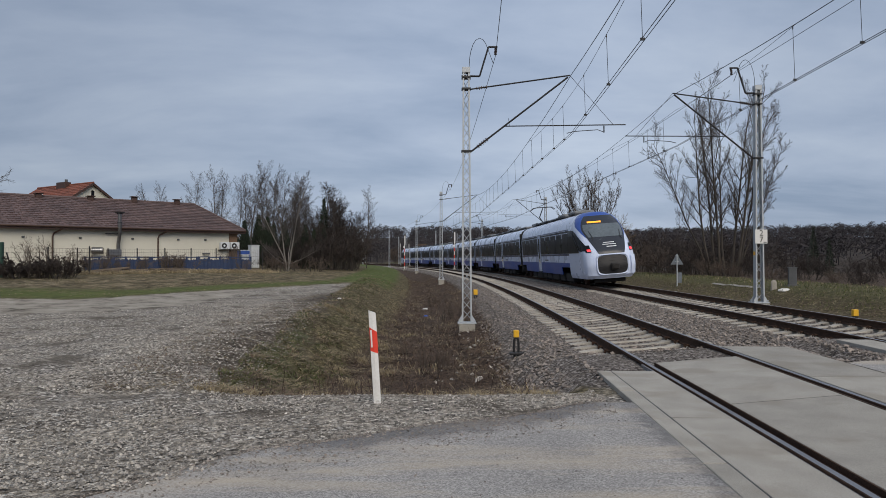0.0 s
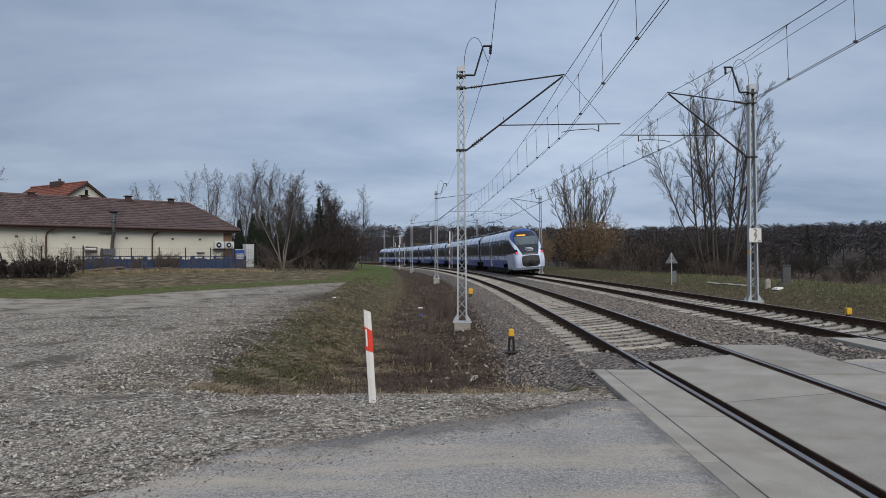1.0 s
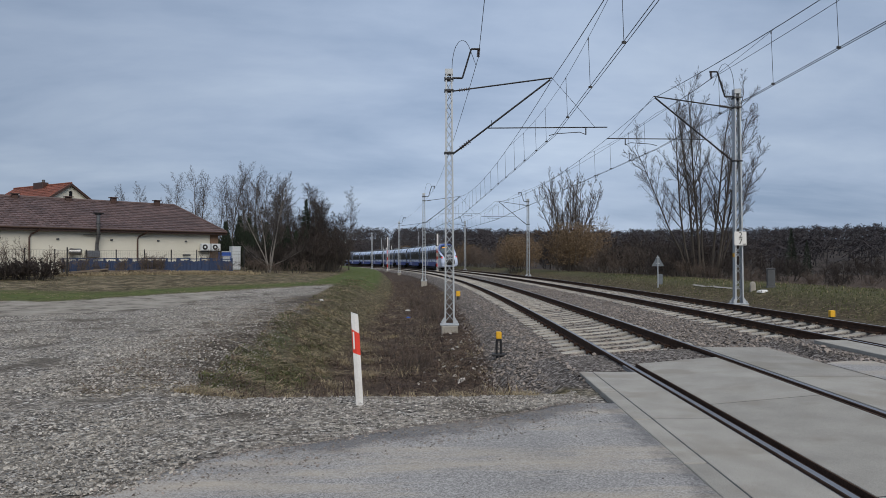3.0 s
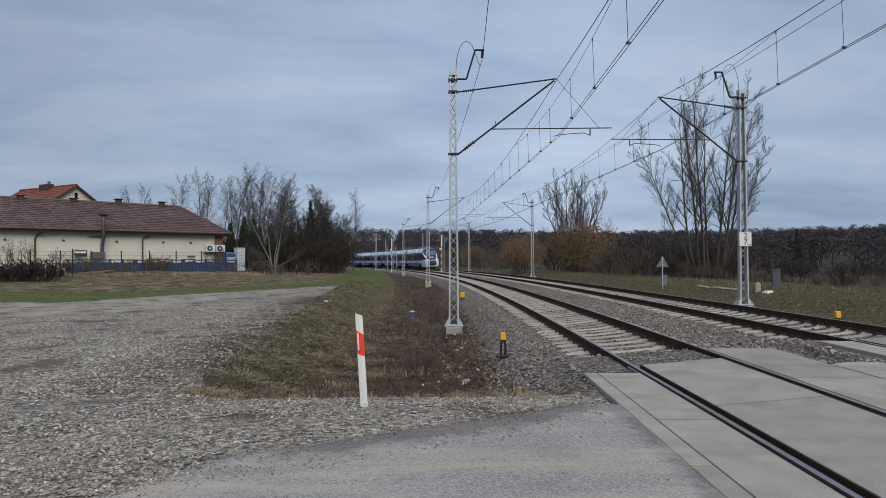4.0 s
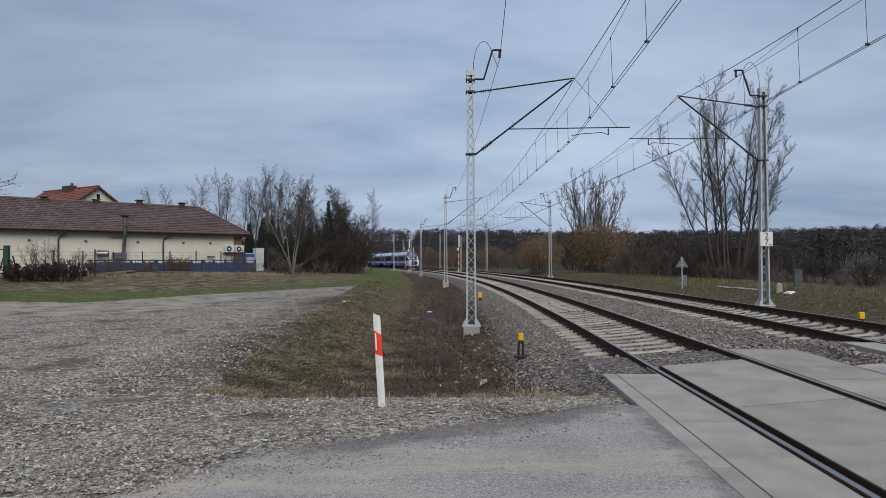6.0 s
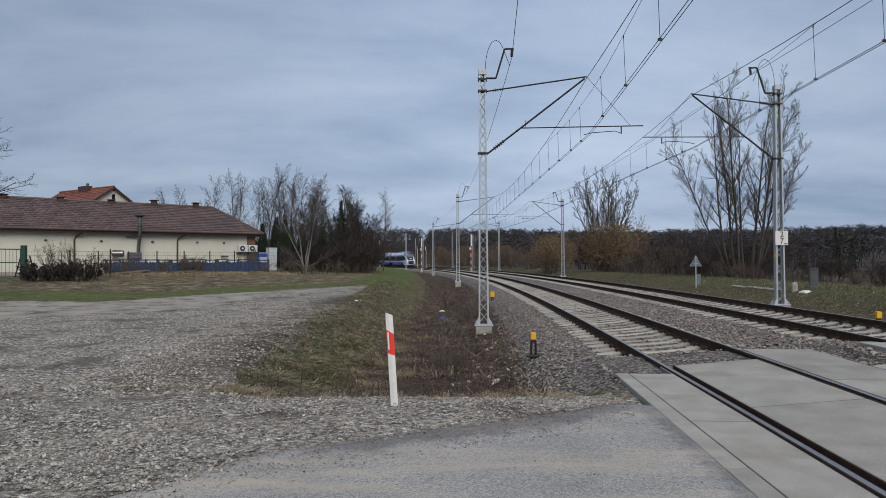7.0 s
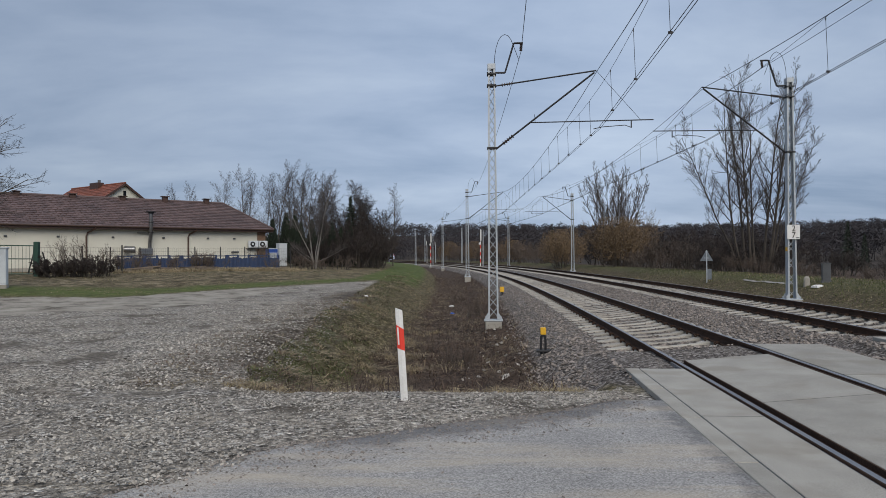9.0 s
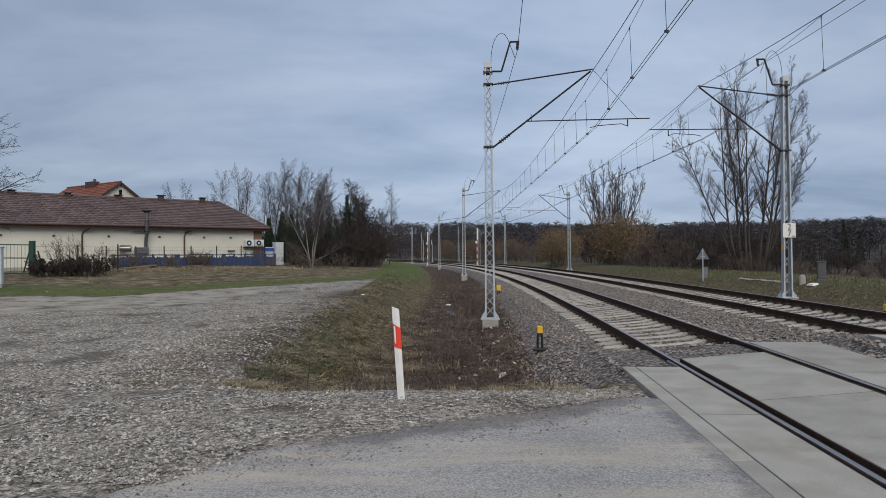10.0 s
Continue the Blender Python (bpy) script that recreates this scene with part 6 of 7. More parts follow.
BIRCH = dict(wobble=0.06, lift=(0.06, 0.09, 0.05, -0.02), thin=0.0062, twig_level=1, levels=4, count=(26, 8, 5, 4), angle=(30, 30, 34, 38), ratio=(0.33, 0.42, 0.50, 0.70))
BIRCH["from"] = (0.16, 0.15, 0.15, 0.1)


def build_left_trees():
    # the pale many-stemmed birch in front
    spec = dict(BIRCH, count=(20, 8, 5, 4), ratio=(0.29, 0.46, 0.50, 0.66), angle=(38, 34, 34, 36), lift=(0.05, 0.09, 0.05, 0.0), twig_level=1, thin=0.0065)
    spec["from"] = (0.26, 0.12, 0.12, 0.1)
    stems = [((0.0, 0, 0), (0.10, 0, 1), 8.4, 0.085), ((-0.1, 0.1, 0.0), (-0.16, 0.05, 1), 8.2, 0.075), ((0.1, 0, 0.4), (0.26, -0.1, 1), 7.2, 0.06), ((-0.1, 0, 0.5), (-0.34, -0.15, 1), 6.9, 0.05),
             ((0, 0.1, 0.3), (0.05, 0.3, 1), 7.4, 0.06), ((-0.1, 0, 0.6), (-1.0, 0.1, 0.45), 3.4, 0.04), ((0.1, 0, 0.7), (1.0, 0.1, 0.40), 3.2, 0.04), ((0, 0, 0.8), (-0.7, -0.4, 0.5), 2.6, 0.03)]
    me = tree_meshes(31, stems, spec, BARK_PALE, TWIG_GREY)
    plant("birch_tree", me, stand(-11.2, 60.0, 0.92), "bare birch with several pale stems and low spreading boughs", "birch")
    kinds = [tree_meshes(40 + k, [((0, 0, 0), (0.02, 0.02, 1), 11.0, 0.10)], BIRCH, BARK, TWIG_GREY) for k in range(4)]
    rnd = random.Random(2)
    rows = [(-27.3, 85, 1.0), (-25.6, 87, 1.05), (-24.0, 84, 0.98), (-22.6, 86, 0.92), (-20.6, 85, 1.12), (-19.3, 87, 1.0), (-17.6, 82, 0.95), (-16.4, 80, 0.98), (-14.6, 80, 0.92), (-13.2, 78, 0.9), (-22.0, 90, 1.0), (-18.2, 91, 1.05)]
    for k, (x, y, sc) in enumerate(rows):
        plant("birch_tree", kinds[k % 4], stand(x, y, sc * 0.95, rnd.uniform(0, 360)), "slender bare birch in a row behind the building", "birch", "row of birches")
    for x, y, sc in ((-47.0, 120, 1.1), (-45.0, 122, 1.15), (-42.0, 124, 0.95)):
        plant("birch_tree", kinds[int(-x) % 4], stand(x, y, sc, x * 9), "distant bare birch beyond the roof", "birch", "distant birches")
    # darker trees towards the line
    spec = dict(POPLAR, count=(15, 7, 5, 3), angle=(46, 44, 42, 40), ratio=(0.40, 0.52, 0.6, 0.8), thin=0.011, twig_level=2)
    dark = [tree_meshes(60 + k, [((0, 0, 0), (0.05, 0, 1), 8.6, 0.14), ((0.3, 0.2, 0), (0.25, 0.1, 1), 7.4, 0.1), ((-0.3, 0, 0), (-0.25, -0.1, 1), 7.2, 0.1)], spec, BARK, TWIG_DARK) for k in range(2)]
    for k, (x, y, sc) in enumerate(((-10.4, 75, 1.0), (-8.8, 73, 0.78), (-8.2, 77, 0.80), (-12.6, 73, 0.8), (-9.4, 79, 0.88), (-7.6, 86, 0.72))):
        plant("bare_tree", dark[k % 2], stand(x, y, sc, 70 * k), "dark bare tree in the thicket", "tree", "thicket trees")
    plant("bare_tree", kinds[1], stand(-6.6, 90, 0.86, 33), "slim bare tree at the edge of the line", "tree")
    # the tree that reaches in beside the lot
    spec = dict(POPLAR, count=(12, 8, 6, 4), angle=(60, 46, 42, 40), ratio=(0.62, 0.5, 0.5, 0.5), lift=(0.02, 0.03, 0.04, 0.04), thin=0.007)
    me = tree_meshes(77, [((0, 0, 0), (0.05, 0, 1), 7.6, 0.19), ((0, 0, 1.5), (0.5, -0.1, 0.9), 5.6, 0.12)], spec, BARK, TWIG_DARK)
    plant("fruit_tree", me, stand(-21.8, 28.2, 0.97, 20), "bare spreading tree beside the gravel lot", "tree")


build_left_trees()


def conifer_mesh(seed, h, w, column=False):
    rnd = random.Random(seed)
    wood, sh = Shape(), Shape()
    wood.tube([(0, 0, 0), (0, 0, h * 0.9)], [0.12, 0.02], 6)
    n = 900 if not column else 1100
    for k in range(n):
        t = rnd.random() ** 0.8
        z = h * (0.04 + 0.95 * t)
        r = w * ((1 - t) ** 0.75 if not column else min(1, (1 - t) * 2.2) * (0.8 + 0.2 * rnd.random()))
        a = rnd.uniform(0, math.tau)
        rr = r * rnd.uniform(0.25, 1.0)
        p = Vector((rr * math.cos(a) * 0.5, rr * math.sin(a) * 0.5, z))
        if column:
            p = Vector((rr * math.cos(a), rr * math.sin(a), z))
            q = p + Vector((0.16 * math.cos(a), 0.16 * math.sin(a), 0.38))
            spray(sh, p, q, 0.07)
        else:
            q = Vector((rr * math.cos(a), rr * math.sin(a), z - 0.18 * rr + 0.05))
            spray(sh, p, q + Vector((rnd.gauss(0, 0.12), rnd.gauss(0, 0.12), rnd.gauss(0, 0.1))), 0.06)
    return wood.mesh("trunk", BARK), sh.mesh("crown", NEEDLE)


def build_conifers():
    col = [conifer_mesh(k, 4.9, 0.62, True) for k in range(2)]
    for k, (x, y, sc) in enumerate(((-16.6, 66.5, 0.9), (-15.6, 68, 1.03), (-14.7, 68, 1.0), (-13.9, 67, 0.86), (-13.0, 68, 0.92), (-12.1, 68.5, 0.86), (-11.2, 69, 0.88), (-10.3, 69, 0.80), (-9.5, 70, 0.84), (-17.4, 66, 0.75), (-14.2, 66.5, 0.7), (-12.6, 66.5, 0.7))):
        plant("thuja", col[k % 2], stand(x, y, sc, 40 * k), "dark green column-shaped thuja in a row", "thuja", "row of thujas")
    sp = conifer_mesh(7, 7.6, 1.7)
    plant("spruce", sp, stand(-9.8, 72.5, 1.0), "dark spruce among the bare trees", "spruce", "spruces")
    for x, y, sc, t in ((47.4, 80.0, 0.78, 0), (50.6, 82.0, 0.62, 60), (20.5, 128.0, 0.9, 20), (17.0, 112.0, 0.5, 80), (19.0, 108.0, 0.42, 10)):
        plant("spruce", sp, stand(x, y, sc, t), "dark spruce standing in the thicket", "spruce", "spruces")


build_conifers()


def shrub_mesh(seed, h, w, twig, n_stem=22, leafy=False, thin=0.010, lo=False):
    rnd = random.Random(seed)
    spec = dict(wobble=0.10, lift=(0.03, 0.04, 0.03, 0.02), thin=thin, twig_level=1, levels=3, count=(7, 5, 4), angle=(34, 42, 46), ratio=(0.45, 0.55, 0.75))
    spec["from"] = (0.2, 0.15, 0.1)
    wood, tw = Shape(), Shape()
    for k in range(n_stem):
        a = rnd.uniform(0, math.tau)
        rr = w * math.sqrt(rnd.random()) * 0.55
        lean = rnd.uniform(0.1, 0.75)
        limb(rnd, wood, tw, Vector((rr * math.cos(a), rr * math.sin(a), 0)), Vector((math.cos(a) * lean, math.sin(a) * lean, 1)), h * rnd.uniform(0.6, 1.0), 0.035, 0, spec)
    if leafy:
        for k in range(1500):
            a, t = rnd.uniform(0, math.tau), rnd.random()
            rr = w * math.sqrt(rnd.random()) * (0.5 + 0.7 * math.sin(math.pi * min(1, 0.25 + 0.75 * t)))
            p = Vector((rr * math.cos(a), rr * math.sin(a), h * (0.15 + 0.85 * t)))
            d = Vector((rnd.gauss(0, 1), rnd.gauss(0, 1), rnd.gauss(0, 0.7))) * 0.14
            spray(tw, p, p + d, 0.045)
    return wood.mesh("trunk", BARK), tw.mesh("crown", twig)


def build_shrubs():
    rnd = random.Random(6)
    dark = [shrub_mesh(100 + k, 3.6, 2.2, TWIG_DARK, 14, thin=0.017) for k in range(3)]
    brown = [shrub_mesh(110 + k, 3.2, 2.2, TWIG, 14, thin=0.015) for k in range(3)]
    ochre = [shrub_mesh(120 + k, 5.4, 2.7, TWIG_OCHRE, 20, True, 0.014) for k in range(2)]
    weed = [shrub_mesh(130 + k, 1.3, 1.0, TWIG, 8, False, 0.0045) for k in range(2)]

    def put(me, s, o, sc, lab, cat="shrub", group="", tall=1.0):
        p = on_track(s, o)
        plant(cat, me, stand(p.x, p.y, sc, rnd.uniform(0, 360), tall), lab, "shrub", group)

    # ochre willows beyond the far track
    for s, o, sc in ((85.5, 10.2, 0.92), (90, 11.4, 0.82), (74.0, 13.4, 1.02), (76.0, 15.6, 1.0), (128, 12.5, 0.8), (160, 12.0, 0.9), (185, 11.0, 1.0)):
        put(rnd.choice(ochre), s, o, sc, "dense willow shrub with ochre withered twigs", "willow_shrub", "ochre willows")
    for s, o, sc in ((104, 11.5, 1.0), (110, 13.5, 1.1), (116, 12.0, 1.1), (122, 13.0, 1.2), (134, 12.5, 1.3), (142, 12.0, 1.3), (150, 12.5, 1.3), (170, 11.0, 1.4), (178, 12.0, 1.4), (200, 11, 1.5), (215, 11, 1.5)):
        put(rnd.choice(brown), s, o, sc, "bare greyish brown shrub beyond the far track", "line_shrub", "line shrubs")
    # long dark hedge on the right bank
    s = 27.0
    while s < 72:
        for o in (14.6, 17.2, 20.2):
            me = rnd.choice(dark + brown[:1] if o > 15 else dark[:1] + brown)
            sc = rnd.uniform(0.62, 1.22) * (0.25 + 0.55 * smooth_step(36, 62, s)) * (1 + 0.10 * (o - 14.6) / 3)
            put(me, s + rnd.uniform(-0.8, 0.8), o + rnd.uniform(-0.7, 0.7), sc, "bare brown shrub in a dense hedge", "hedge_shrub", "hedge shrubs")
        s += 3.3
    for k in range(18):
        s, o = rnd.uniform(22, 75), rnd.uniform(23, 46)
        put(rnd.choice(dark), s, o, rnd.uniform(0.35, 0.75) * (1 + 0.4 * smooth_step(45, 65, s)), "bare brown shrub in the thicket", "thicket_shrub", "thicket shrubs")
    for k in range(9):
        put(rnd.choice(dark), rnd.uniform(76, 100), rnd.uniform(17, 24), rnd.uniform(1.0, 1.35), "bare brown shrub in the thicket", "thicket_shrub", "thicket shrubs")
    for s, o, sc in ((21.5, 15.2, 0.65), (24.0, 14.4, 0.55), (19.5, 17.0, 0.7), (17, 19, 0.8), (23, 18.5, 0.8)):
        put(rnd.choice(brown), s, o, sc, "bare brown shrub on the bank", "bank_shrub", "bank shrubs")
    # dark thicket at the left of the line
    for x, y, sc, tl in ((-10.2, 67, 0.9, 1.1), (-8.6, 68, 1.0, 1.2), (-7.4, 70, 1.05, 1.3), (-7.4, 73, 0.9, 1.35), (-8.8, 74, 1.1, 1.5), (-7.9, 77, 0.9, 1.3), (-8.6, 80, 1.0, 1.5), (-11.6, 66, 0.8, 1.0), (-13.4, 65, 0.7, 1.0), (-8.0, 82, 0.85, 1.2), (-9.6, 70, 1.1, 1.3), (-8.3, 88, 0.8, 1.2), (-9.4, 95, 0.9, 1.2), (-10.6, 104, 1.0, 1.2), (-12.2, 116, 1.1, 1.2), (-14.5, 128, 1.2, 1.2), (-19, 142, 1.3, 1.2)):
        plant("thicket_shrub", rnd.choice(dark), stand(x, y, sc, rnd.uniform(0, 360), tl), "dark bare shrub in the thicket beside the line", "shrub", "left thicket")
    for k in range(16):
        s, o = 9.5 + 30 * rnd.random() ** 1.5, rnd.uniform(-5.6, -3.0)
        put(rnd.choice(weed), s, o, rnd.uniform(0.3, 0.6), "low tangle of dead brown stems in the ditch", "ditch_weed", "ditch weeds", rnd.uniform(0.6, 1.1))
    # heap of cut branches and weeds by the gate
    heap = shrub_mesh(140, 1.5, 1.9, TWIG_DARK, 26, False, 0.02)
    for x, y, sc in ((-21.4, 38.6, 0.95), (-20.2, 39.2, 0.95), (-22.3, 38.8, 0.7)):
        plant("brush_heap", heap, stand(x, y, sc, rnd.uniform(0, 360), 0.85), "heap of dark cut branches beside the gate", "brush heap", "brush heaps")
    for k in range(8):
        u = rnd.random()
        plant("weed_clump", rnd.choice(weed), stand(-22.0 + 9.5 * u + 0.3, 46.8 + 8.8 * u, rnd.uniform(0.7, 1.25), rnd.uniform(0, 360)), "clump of dry weeds along the blue fence", "weeds", "fence weeds")
    for x, y, sc, tl in ((-21.9, 40.6, 1.1, 1.6), (-20.6, 41.2, 1.0, 1.4), (-15.3, 55.6, 1.2, 1.5), (-12.4, 57.5, 1.2, 1.0), (-11.2, 58.2, 1.1, 0.9), (-10.0, 59.0, 1.1, 0.9), (-8.9, 60.0, 1.1, 0.9)):
        plant("weed_clump", rnd.choice(weed), stand(x, y, sc, rnd.uniform(0, 360), tl), "tall clump of dry brown stems", "weeds", "tall weeds")


build_shrubs()


def build_far_woods():
    """The wooded ridge: thousands of bare crowns, too far to tell apart."""
    rnd = random.Random(15)
    sh = Shape()
    n = 0
    while n < 1500:
        az = radians(rnd.uniform(-24, 37))
        d = 165 + 330 * rnd.random() ** 0.75
        x, y = d * math.sin(az), d * math.cos(az)
        s, o = to_track(x, y)
        if abs(o - 2) < 14 or (o > 0 and d < 200 and o < 20):
            continue
        if o < 0 and d < 230:
            continue
        p = at_ground(x, y)
        h = rnd.uniform(6.5, 9.0)
        w = h * rnd.uniform(0.36, 0.55)
        spray(sh, p, p + Vector((0, 0, h * 0.6)), 0.16)
        for k in range(50):
            t = rnd.random() ** 0.8
            a = rnd.uniform(0, math.tau)
            rr = w * math.sqrt(max(0.03, 1 - (2 * t - 0.9) ** 2)) * rnd.uniform(0.3, 1.1)
            q = p + Vector((rr * math.cos(a), rr * math.sin(a), h * (0.20 + 0.72 * t)))
            d = Vector((rnd.gauss(0, 0.7), rnd.gauss(0, 0.7), rnd.gauss(0.25, 0.5)))
            spray(sh, q - d, q + d, rnd.uniform(0.09, 0.20))
        n += 1
    tagged(part("far_woods", sh, TWIG_FAR), "bare brown woods covering the distant ridge", "woods", kind="stuff")


TWIG_FAR = mat("distant_bare_woods", (0.046, 0.040, 0.044), (0.028, 0.025, 0.029), 0.02, 0.4, 0.95, 0, 0, island=0.18)
build_far_woods()

# ---- grass, dead stems and loose stones ----
STRAW = mat("dry_straw_grass", (0.36, 0.295, 0.185), (0.20, 0.158, 0.092), 1.2, 9, 0.9, 0, 0, island=0.4)
OLIVE = mat("winter_green_grass", (0.108, 0.122, 0.040), (0.055, 0.066, 0.022), 1.2, 9, 0.9, 0, 0, island=0.4)
STALK = mat("dead_brown_stalks", (0.140, 0.094, 0.064), (0.066, 0.045, 0.032), 1.2, 9, 0.95, 0, 0, island=0.45)
BRAMBLE = mat("dark_bramble_stems", (0.062, 0.036, 0.028), (0.030, 0.019, 0.016), 1.2, 9, 0.9, 0, 0, island=0.5)
PALE_STONE = mat("pale_gravel_stone", (0.40, 0.378, 0.345), (0.22, 0.20, 0.178), 9, 60, 0.9, 0, 0.3, 0.004, island=0.6)


def blade(sh, p, d, h, w):
    """A bent grass blade: narrow, folded along its middle."""
    side = Vector((-d.y, d.x, 0)).normalized() * w
    lie = 1 / (1 + 1.4 * d.length)
    mid = p + d * h * 0.40 + Vector((0, 0, h * 0.85 * lie))
    tip = p + d * h + Vector((0, 0, h * 0.72 * lie))
    sh.add([p - side, p + side, mid + side * 0.7, mid - side * 0.7, tip], [(0, 1, 2, 3), (3, 2, 4)])


def strew(name, n, place, hs, ws, bend, material, label, category, seed):
    rnd = random.Random(seed)
    sh = Shape()
    k = 0
    while k < n:
        so = place(rnd)
        if so is None:
            continue
        p = surface(*so)
        a = rnd.uniform(0, math.tau)
        b = rnd.uniform(*bend)
        blade(sh, p - Vector((0, 0, 0.02)), Vector((math.cos(a) * b, math.sin(a) * b, 0)), rnd.uniform(*hs), rnd.uniform(*ws))
        k += 1
    tagged(part(name, sh, material), label, category, kind="stuff")


def bank_place(rnd):
    s = 8.6 + 40 * rnd.random() ** 1.9
    lo = -8.9 if s > 14 else -8.9 + 1.2 * (14 - s) / 6
    o = rnd.uniform(lot_edge(s) - 0.15, -5.2)
    if noise.noise(Vector((s * 0.7, o * 0.9, 3))) < -0.5:
        return None
    return s, o


def ditch_place(rnd):
    return 8.5 + 70 * rnd.random() ** 2.2, rnd.uniform(-6.4, -2.65)


def rim_place(rnd):
    o = rnd.uniform(-7.6, -2.4)
    if noise.noise(Vector((o * 1.7, 5, 2))) < 0.05:
        return None
    return 8.15 + 0.7 * rnd.random() + 0.25 * max(0, -6 - o), o


def field_place(rnd):
    o = rnd.uniform(-30, -8.2)
    s = 27 + 32 * rnd.random()
    p = on_track(s, o)
    if zones(s, o, p.x, p.y)[0] > 0.35:
        return None
    return s, o


def verge_place(rnd):
    return 14 + 45 * rnd.random() ** 1.5, rnd.uniform(9.2, 14.6)


def near_fence(rnd):
    u = rnd.random()
    s, o = to_track(-21.5 + 10 * u + rnd.uniform(-1.6, 1.2), 45.0 + 8.4 * u + rnd.uniform(-3.4, 0.8))
    return s, o


def patchy(place, lo, seed, scale=0.8):
    """Keeps only the places inside the patches of a noise."""
    def pick(rnd):
        so = place(rnd)
        if so is None or noise.noise(Vector((so[0] * scale, so[1] * scale, seed))) + 0.5 * noise.noise(Vector((so[0] * scale * 3, so[1] * scale * 3, seed))) < lo:
            return None
        return so
    return pick


def green_place(rnd):
    so = bank_place(rnd)
    return so if so and so[1] < lot_edge(so[0]) + 1.5 + 0.5 * noise.noise(Vector((so[0], so[1], 8))) else None


def soil_place(rnd):
    s = 8.4 + 22 * rnd.random() ** 1.5
    return s, lot_edge(s) + rnd.uniform(-1.7, 0.5)


def tuft_place(rnd):
    """Dense tussocks at the corner of the bank and along its foot."""
    k = rnd.randrange(26)
    own = random.Random(k)
    if k < 12:
        s, o = own.uniform(8.3, 9.6), own.uniform(-6.7, -3.6)
    else:
        s = own.uniform(9.5, 24)
        o = own.uniform(lot_edge(s) + 0.4, -5.2)
    return s + rnd.gauss(0, 0.09), o + rnd.gauss(0, 0.13)


strew("bank_straw", 12000, patchy(bank_place, 0.12, 3, 1.3), (0.10, 0.30), (0.005, 0.011), (1.0, 2.6), STRAW, "matted dry straw grass on the ditch bank", "grass", 1)
strew("bank_grass", 16000, patchy(green_place, -0.12, 7), (0.05, 0.16), (0.005, 0.011), (0.4, 1.6), OLIVE, "short green winter grass on the ditch bank", "grass", 2)
strew("bank_stalks", 9000, patchy(bank_place, -0.1, 12, 1.5), (0.10, 0.34), (0.004, 0.009), (0.8, 2.4), STALK, "dead brown stalks on the ditch bank", "grass", 7)
strew("ditch_stalks", 15000, patchy(ditch_place, -0.15, 9, 1.2), (0.12, 0.50), (0.004, 0.010), (0.7, 2.6), STALK, "tangle of dead brown stalks in the ditch", "dead stalks", 3)
strew("ditch_stems", 2600, ditch_place, (0.35, 0.85), (0.003, 0.006), (0.3, 2.0), BRAMBLE, "long dark bramble stems in the ditch", "dead stalks", 14)
strew("ditch_straw", 3800, patchy(ditch_place, 0.12, 5), (0.15, 0.5), (0.003, 0.007), (0.6, 2.2), STRAW, "dry straw in the ditch", "grass", 4)
strew("soil_litter", 6000, patchy(soil_place, -0.2, 17, 1.4), (0.05, 0.20), (0.004, 0.010), (1.0, 2.8), STALK, "dead stalks trodden into the soil along the bank", "grass", 16)
strew("soil_straw", 2600, patchy(soil_place, 0.1, 18, 1.8), (0.05, 0.18), (0.004, 0.008), (1.0, 2.6), STRAW, "dry straw trodden into the soil along the bank", "grass", 17)
strew("rim_tufts", 1900, rim_place, (0.08, 0.24), (0.003, 0.007), (0.5, 2.0), STRAW, "dry tufts along the rim of the ditch", "grass", 5)
strew("tussocks", 5200, tuft_place, (0.14, 0.34), (0.003, 0.006), (0.3, 1.9), STRAW, "pale dry grass tussocks on the bank", "grass", 15)
strew("field_grass", 12000, field_place, (0.04, 0.11), (0.006, 0.013), (0.2, 1.0), OLIVE, "short winter grass on the field", "grass", 6)
strew("field_straw", 12000, patchy(field_place, 0.1, 21, 0.35), (0.05, 0.16), (0.006, 0.012), (0.6, 2.0), STRAW, "dry straw grass on the field", "grass", 8)
strew("fence_straw", 11000, near_fence, (0.20, 0.50), (0.008, 0.018), (0.3, 1.2), STRAW, "tall dry grass before the blue fence", "grass", 9)
strew("verge_grass", 13000, verge_place, (0.06, 0.2), (0.006, 0.014), (0.2, 1.0), OLIVE, "grass on the bank beyond the tracks", "grass", 10)
strew("verge_straw", 2500, verge_place, (0.08, 0.28), (0.006, 0.012), (0.3, 1.2), STRAW, "dry grass on the bank beyond the tracks", "grass", 11)


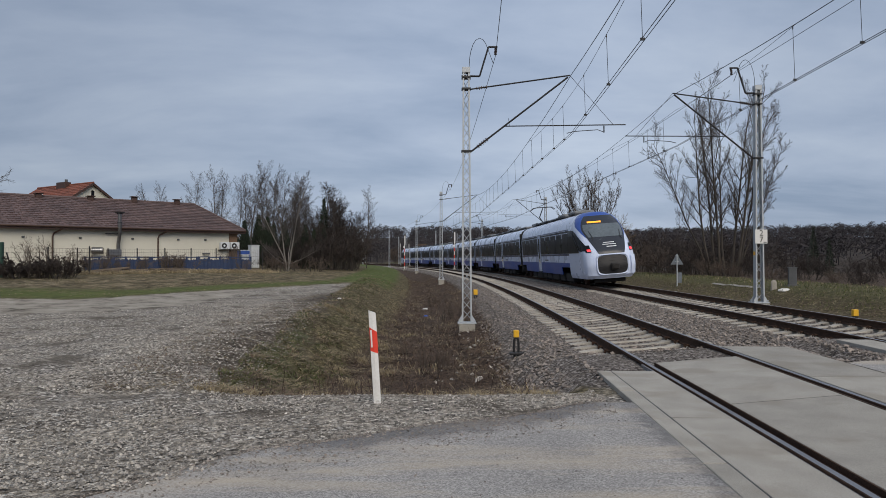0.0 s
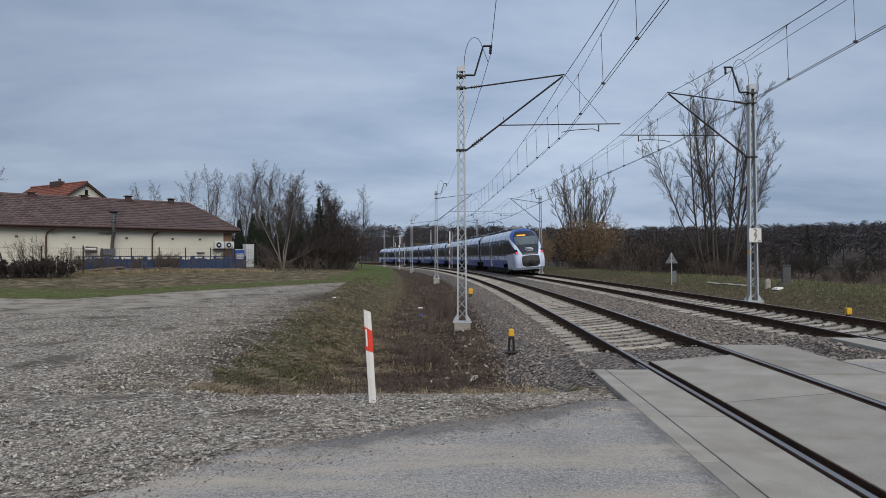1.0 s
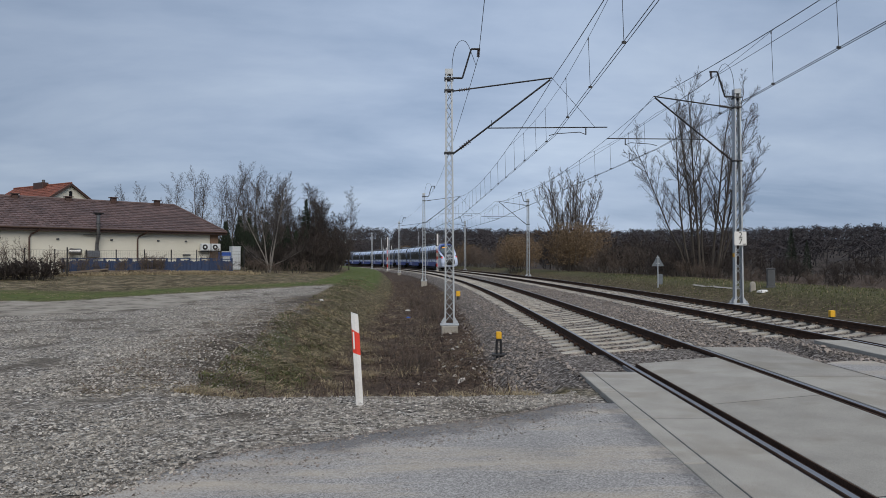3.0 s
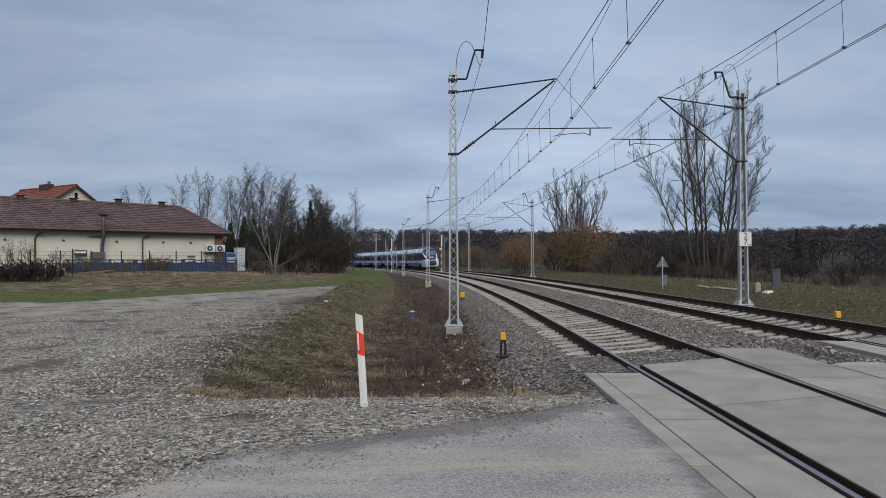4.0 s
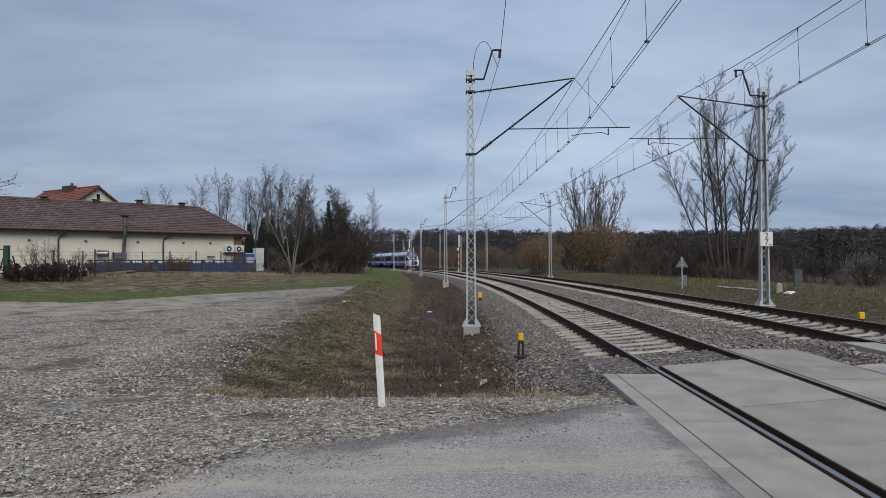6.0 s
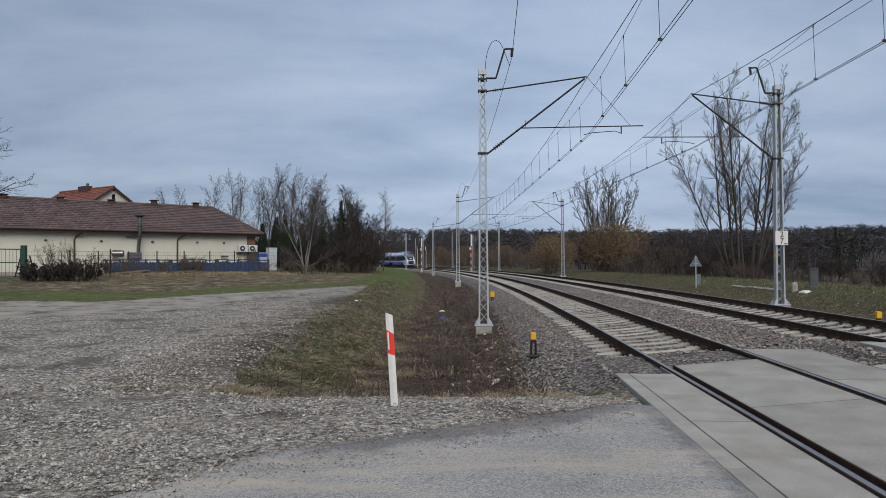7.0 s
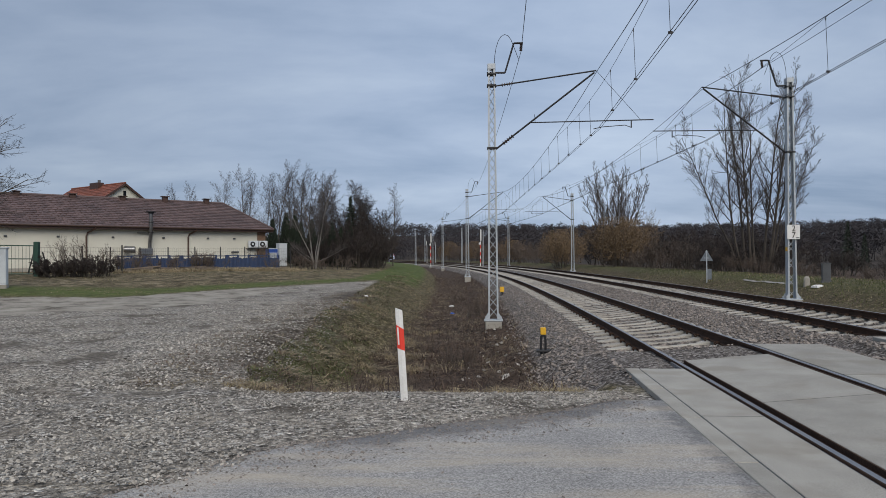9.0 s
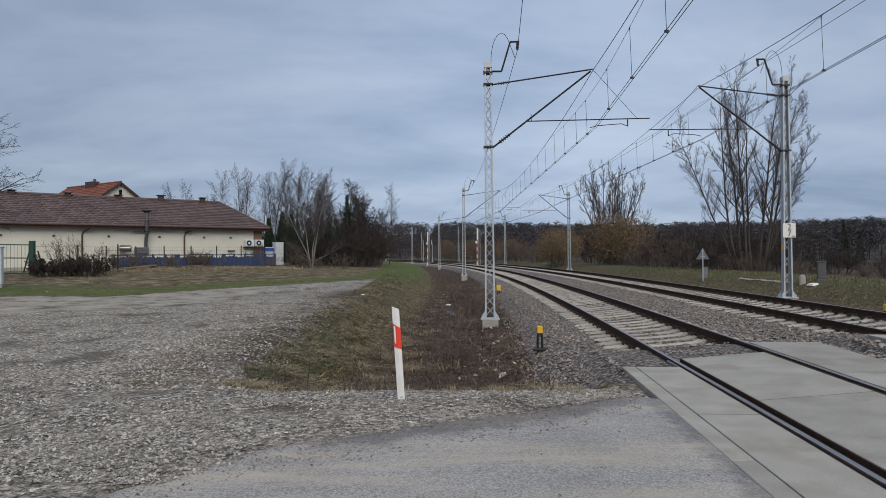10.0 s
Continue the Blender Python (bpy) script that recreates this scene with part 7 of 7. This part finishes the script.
def stones(name, n, place, size, material, label, category, seed):
    """Broken stones, each a small irregular solid half sunk in the ground."""
    rnd = random.Random(seed)
    sh = Shape()
    base = [Vector(v) for v in ((1, 0, 0), (-1, 0, 0), (0, 1, 0), (0, -1, 0), (0, 0, 1), (0, 0, -0.6), (0.6, 0.6, 0.55), (-0.6, -0.5, 0.6))]
    fs = [(0, 2, 6), (2, 4, 6), (4, 0, 6), (4, 2, 1), (1, 3, 7), (3, 4, 7), (4, 1, 7), (0, 4, 3)]
    k = 0
    while k < n:
        so = place(rnd)
        if so is None:
            continue
        p = surface(*so)
        if so[0] < 7.8:
            p.z = max(p.z, -0.022)
        r = rnd.uniform(*size) * (0.7 + 0.6 * rnd.random() ** 3)
        turn = Euler((rnd.uniform(-0.6, 0.6), rnd.uniform(-0.6, 0.6), rnd.uniform(0, 6.3))).to_matrix()
        sc = Vector((rnd.uniform(0.7, 1.3), rnd.uniform(0.7, 1.2), rnd.uniform(0.5, 0.9)))
        sh.add([p + turn @ Vector((v.x * sc.x, v.y * sc.y, v.z * sc.z)) * r * rnd.uniform(0.8, 1.15) + Vector((0, 0, r * 0.25)) for v in base], fs)
        k += 1
    tagged(part(name, sh, material), label, category, kind="stuff")


def ballast_place(rnd):
    s = 8.3 + 34 * rnd.random() ** 1.7
    o = rnd.uniform(-2.9, 7.3)
    if s + 0.35 * o < 8.7 or (s < 11.9 and -1.6 < o < 2.1) or (s < 10.2 and 2 < o < 2.9) or (s < 13.2 and 3.3 < o < 7):
        return None
    for base in (0, TRACK_2):
        if abs(o - base) < 1.42 and (s - (11.0 if base == 0 else 13.5)) % 0.6 not in (0,):
            f = ((s - (11.0 if base == 0 else 13.5)) / 0.6) % 1
            if f < 0.28 or f > 0.72:
                return None
        if abs(abs(o - base) - 0.75) < 0.10:
            return None
    return s, o


def lot_place(rnd):
    s = 4.5 + 22 * rnd.random() ** 1.5
    o = -5.2 - 16 * rnd.random() ** 1.2
    p = on_track(s, o)
    if zones(s, o, p.x, p.y)[0] < 0.6 or zones(s, o, p.x, p.y)[6] > 0.4 or noise.noise(Vector((p.x * 0.5, p.y * 0.5, 9))) + 0.4 * noise.noise(Vector((p.x * 1.6, p.y * 1.6, 4))) < 0.0:
        return None
    if s < 7.5 - 0.62 * max(0, -o - 1.87) - 0.9 * max(0, -o - 5.3):
        return None
    return s, o


def shoulder_place(rnd):
    o = -1.9 - 5 * rnd.random()
    e = 7.75 - 0.62 * max(0, -o - 1.87)
    s = e + (8.6 - e) * rnd.random()
    return s, o


stones("ballast_stones", 17000, ballast_place, (0.022, 0.045), STONE, "broken brown-grey ballast stones between the tracks", "ballast", 1)
stones("lot_stones", 34000, lot_place, (0.007, 0.021), PALE_STONE, "loose pale gravel on the lot", "gravel", 2)
stones("shoulder_stones", 7000, shoulder_place, (0.006, 0.016), PALE_STONE, "loose gravel along the road edge", "gravel", 3)


def edge_stone_place(rnd):
    s = 8.2 + 17 * rnd.random() ** 1.4
    return s, lot_edge(s) - 2.4 + 2.8 * rnd.random()


stones("edge_stones", 9000, edge_stone_place, (0.010, 0.028), PALE_STONE, "pale gravel scattered over the soil along the bank", "gravel", 9)


def rubble_place(rnd):
    return 12.5 + 9 * rnd.random(), rnd.uniform(-4.2, -2.9)


stones("ditch_rubble", 50, rubble_place, (0.035, 0.085), PALE_STONE, "pale broken rubble at the foot of the ballast", "rubble", 5)


def grit_place(rnd):
    o = -1.9 - 6.5 * rnd.random()
    return road_edge(o) - 0.9 * rnd.random() ** 2.2, o


stones("road_grit", 4200, grit_place, (0.005, 0.014), STONE, "grit washed onto the edge of the road", "grit", 6)


def crumb_place(rnd):
    o = -1.9 - 5.5 * rnd.random()
    return rnd.uniform(3.6, 7.0) - 0.3 * max(0, -o - 3), o


stones("road_crumbs", 260, crumb_place, (0.006, 0.013), STONE, "dark crumbs scattered on the asphalt", "grit", 8)



# ---- motion ----
def motions():
    knots = [(0.0, 35.9), (0.5, 47.9), (1.0, 60.0), (1.5, 72.1), (2.0, 84.0), (2.5, 95.9), (3.0, 107.4), (3.5, 118.6), (4.0, 129.6), (4.5, 140.6), (5.0, 151.4), (5.5, 162.0),
             (6.0, 172.6), (6.5, 183.0), (7.0, 193.4), (7.5, 203.8), (8.0, 214.4), (8.5, 225.0), (9.0, 235.6), (9.5, 246.2), (10.0, 256.8)]
    walk(train, [(t, train_pose(s)) for t, s in knots])


motions()
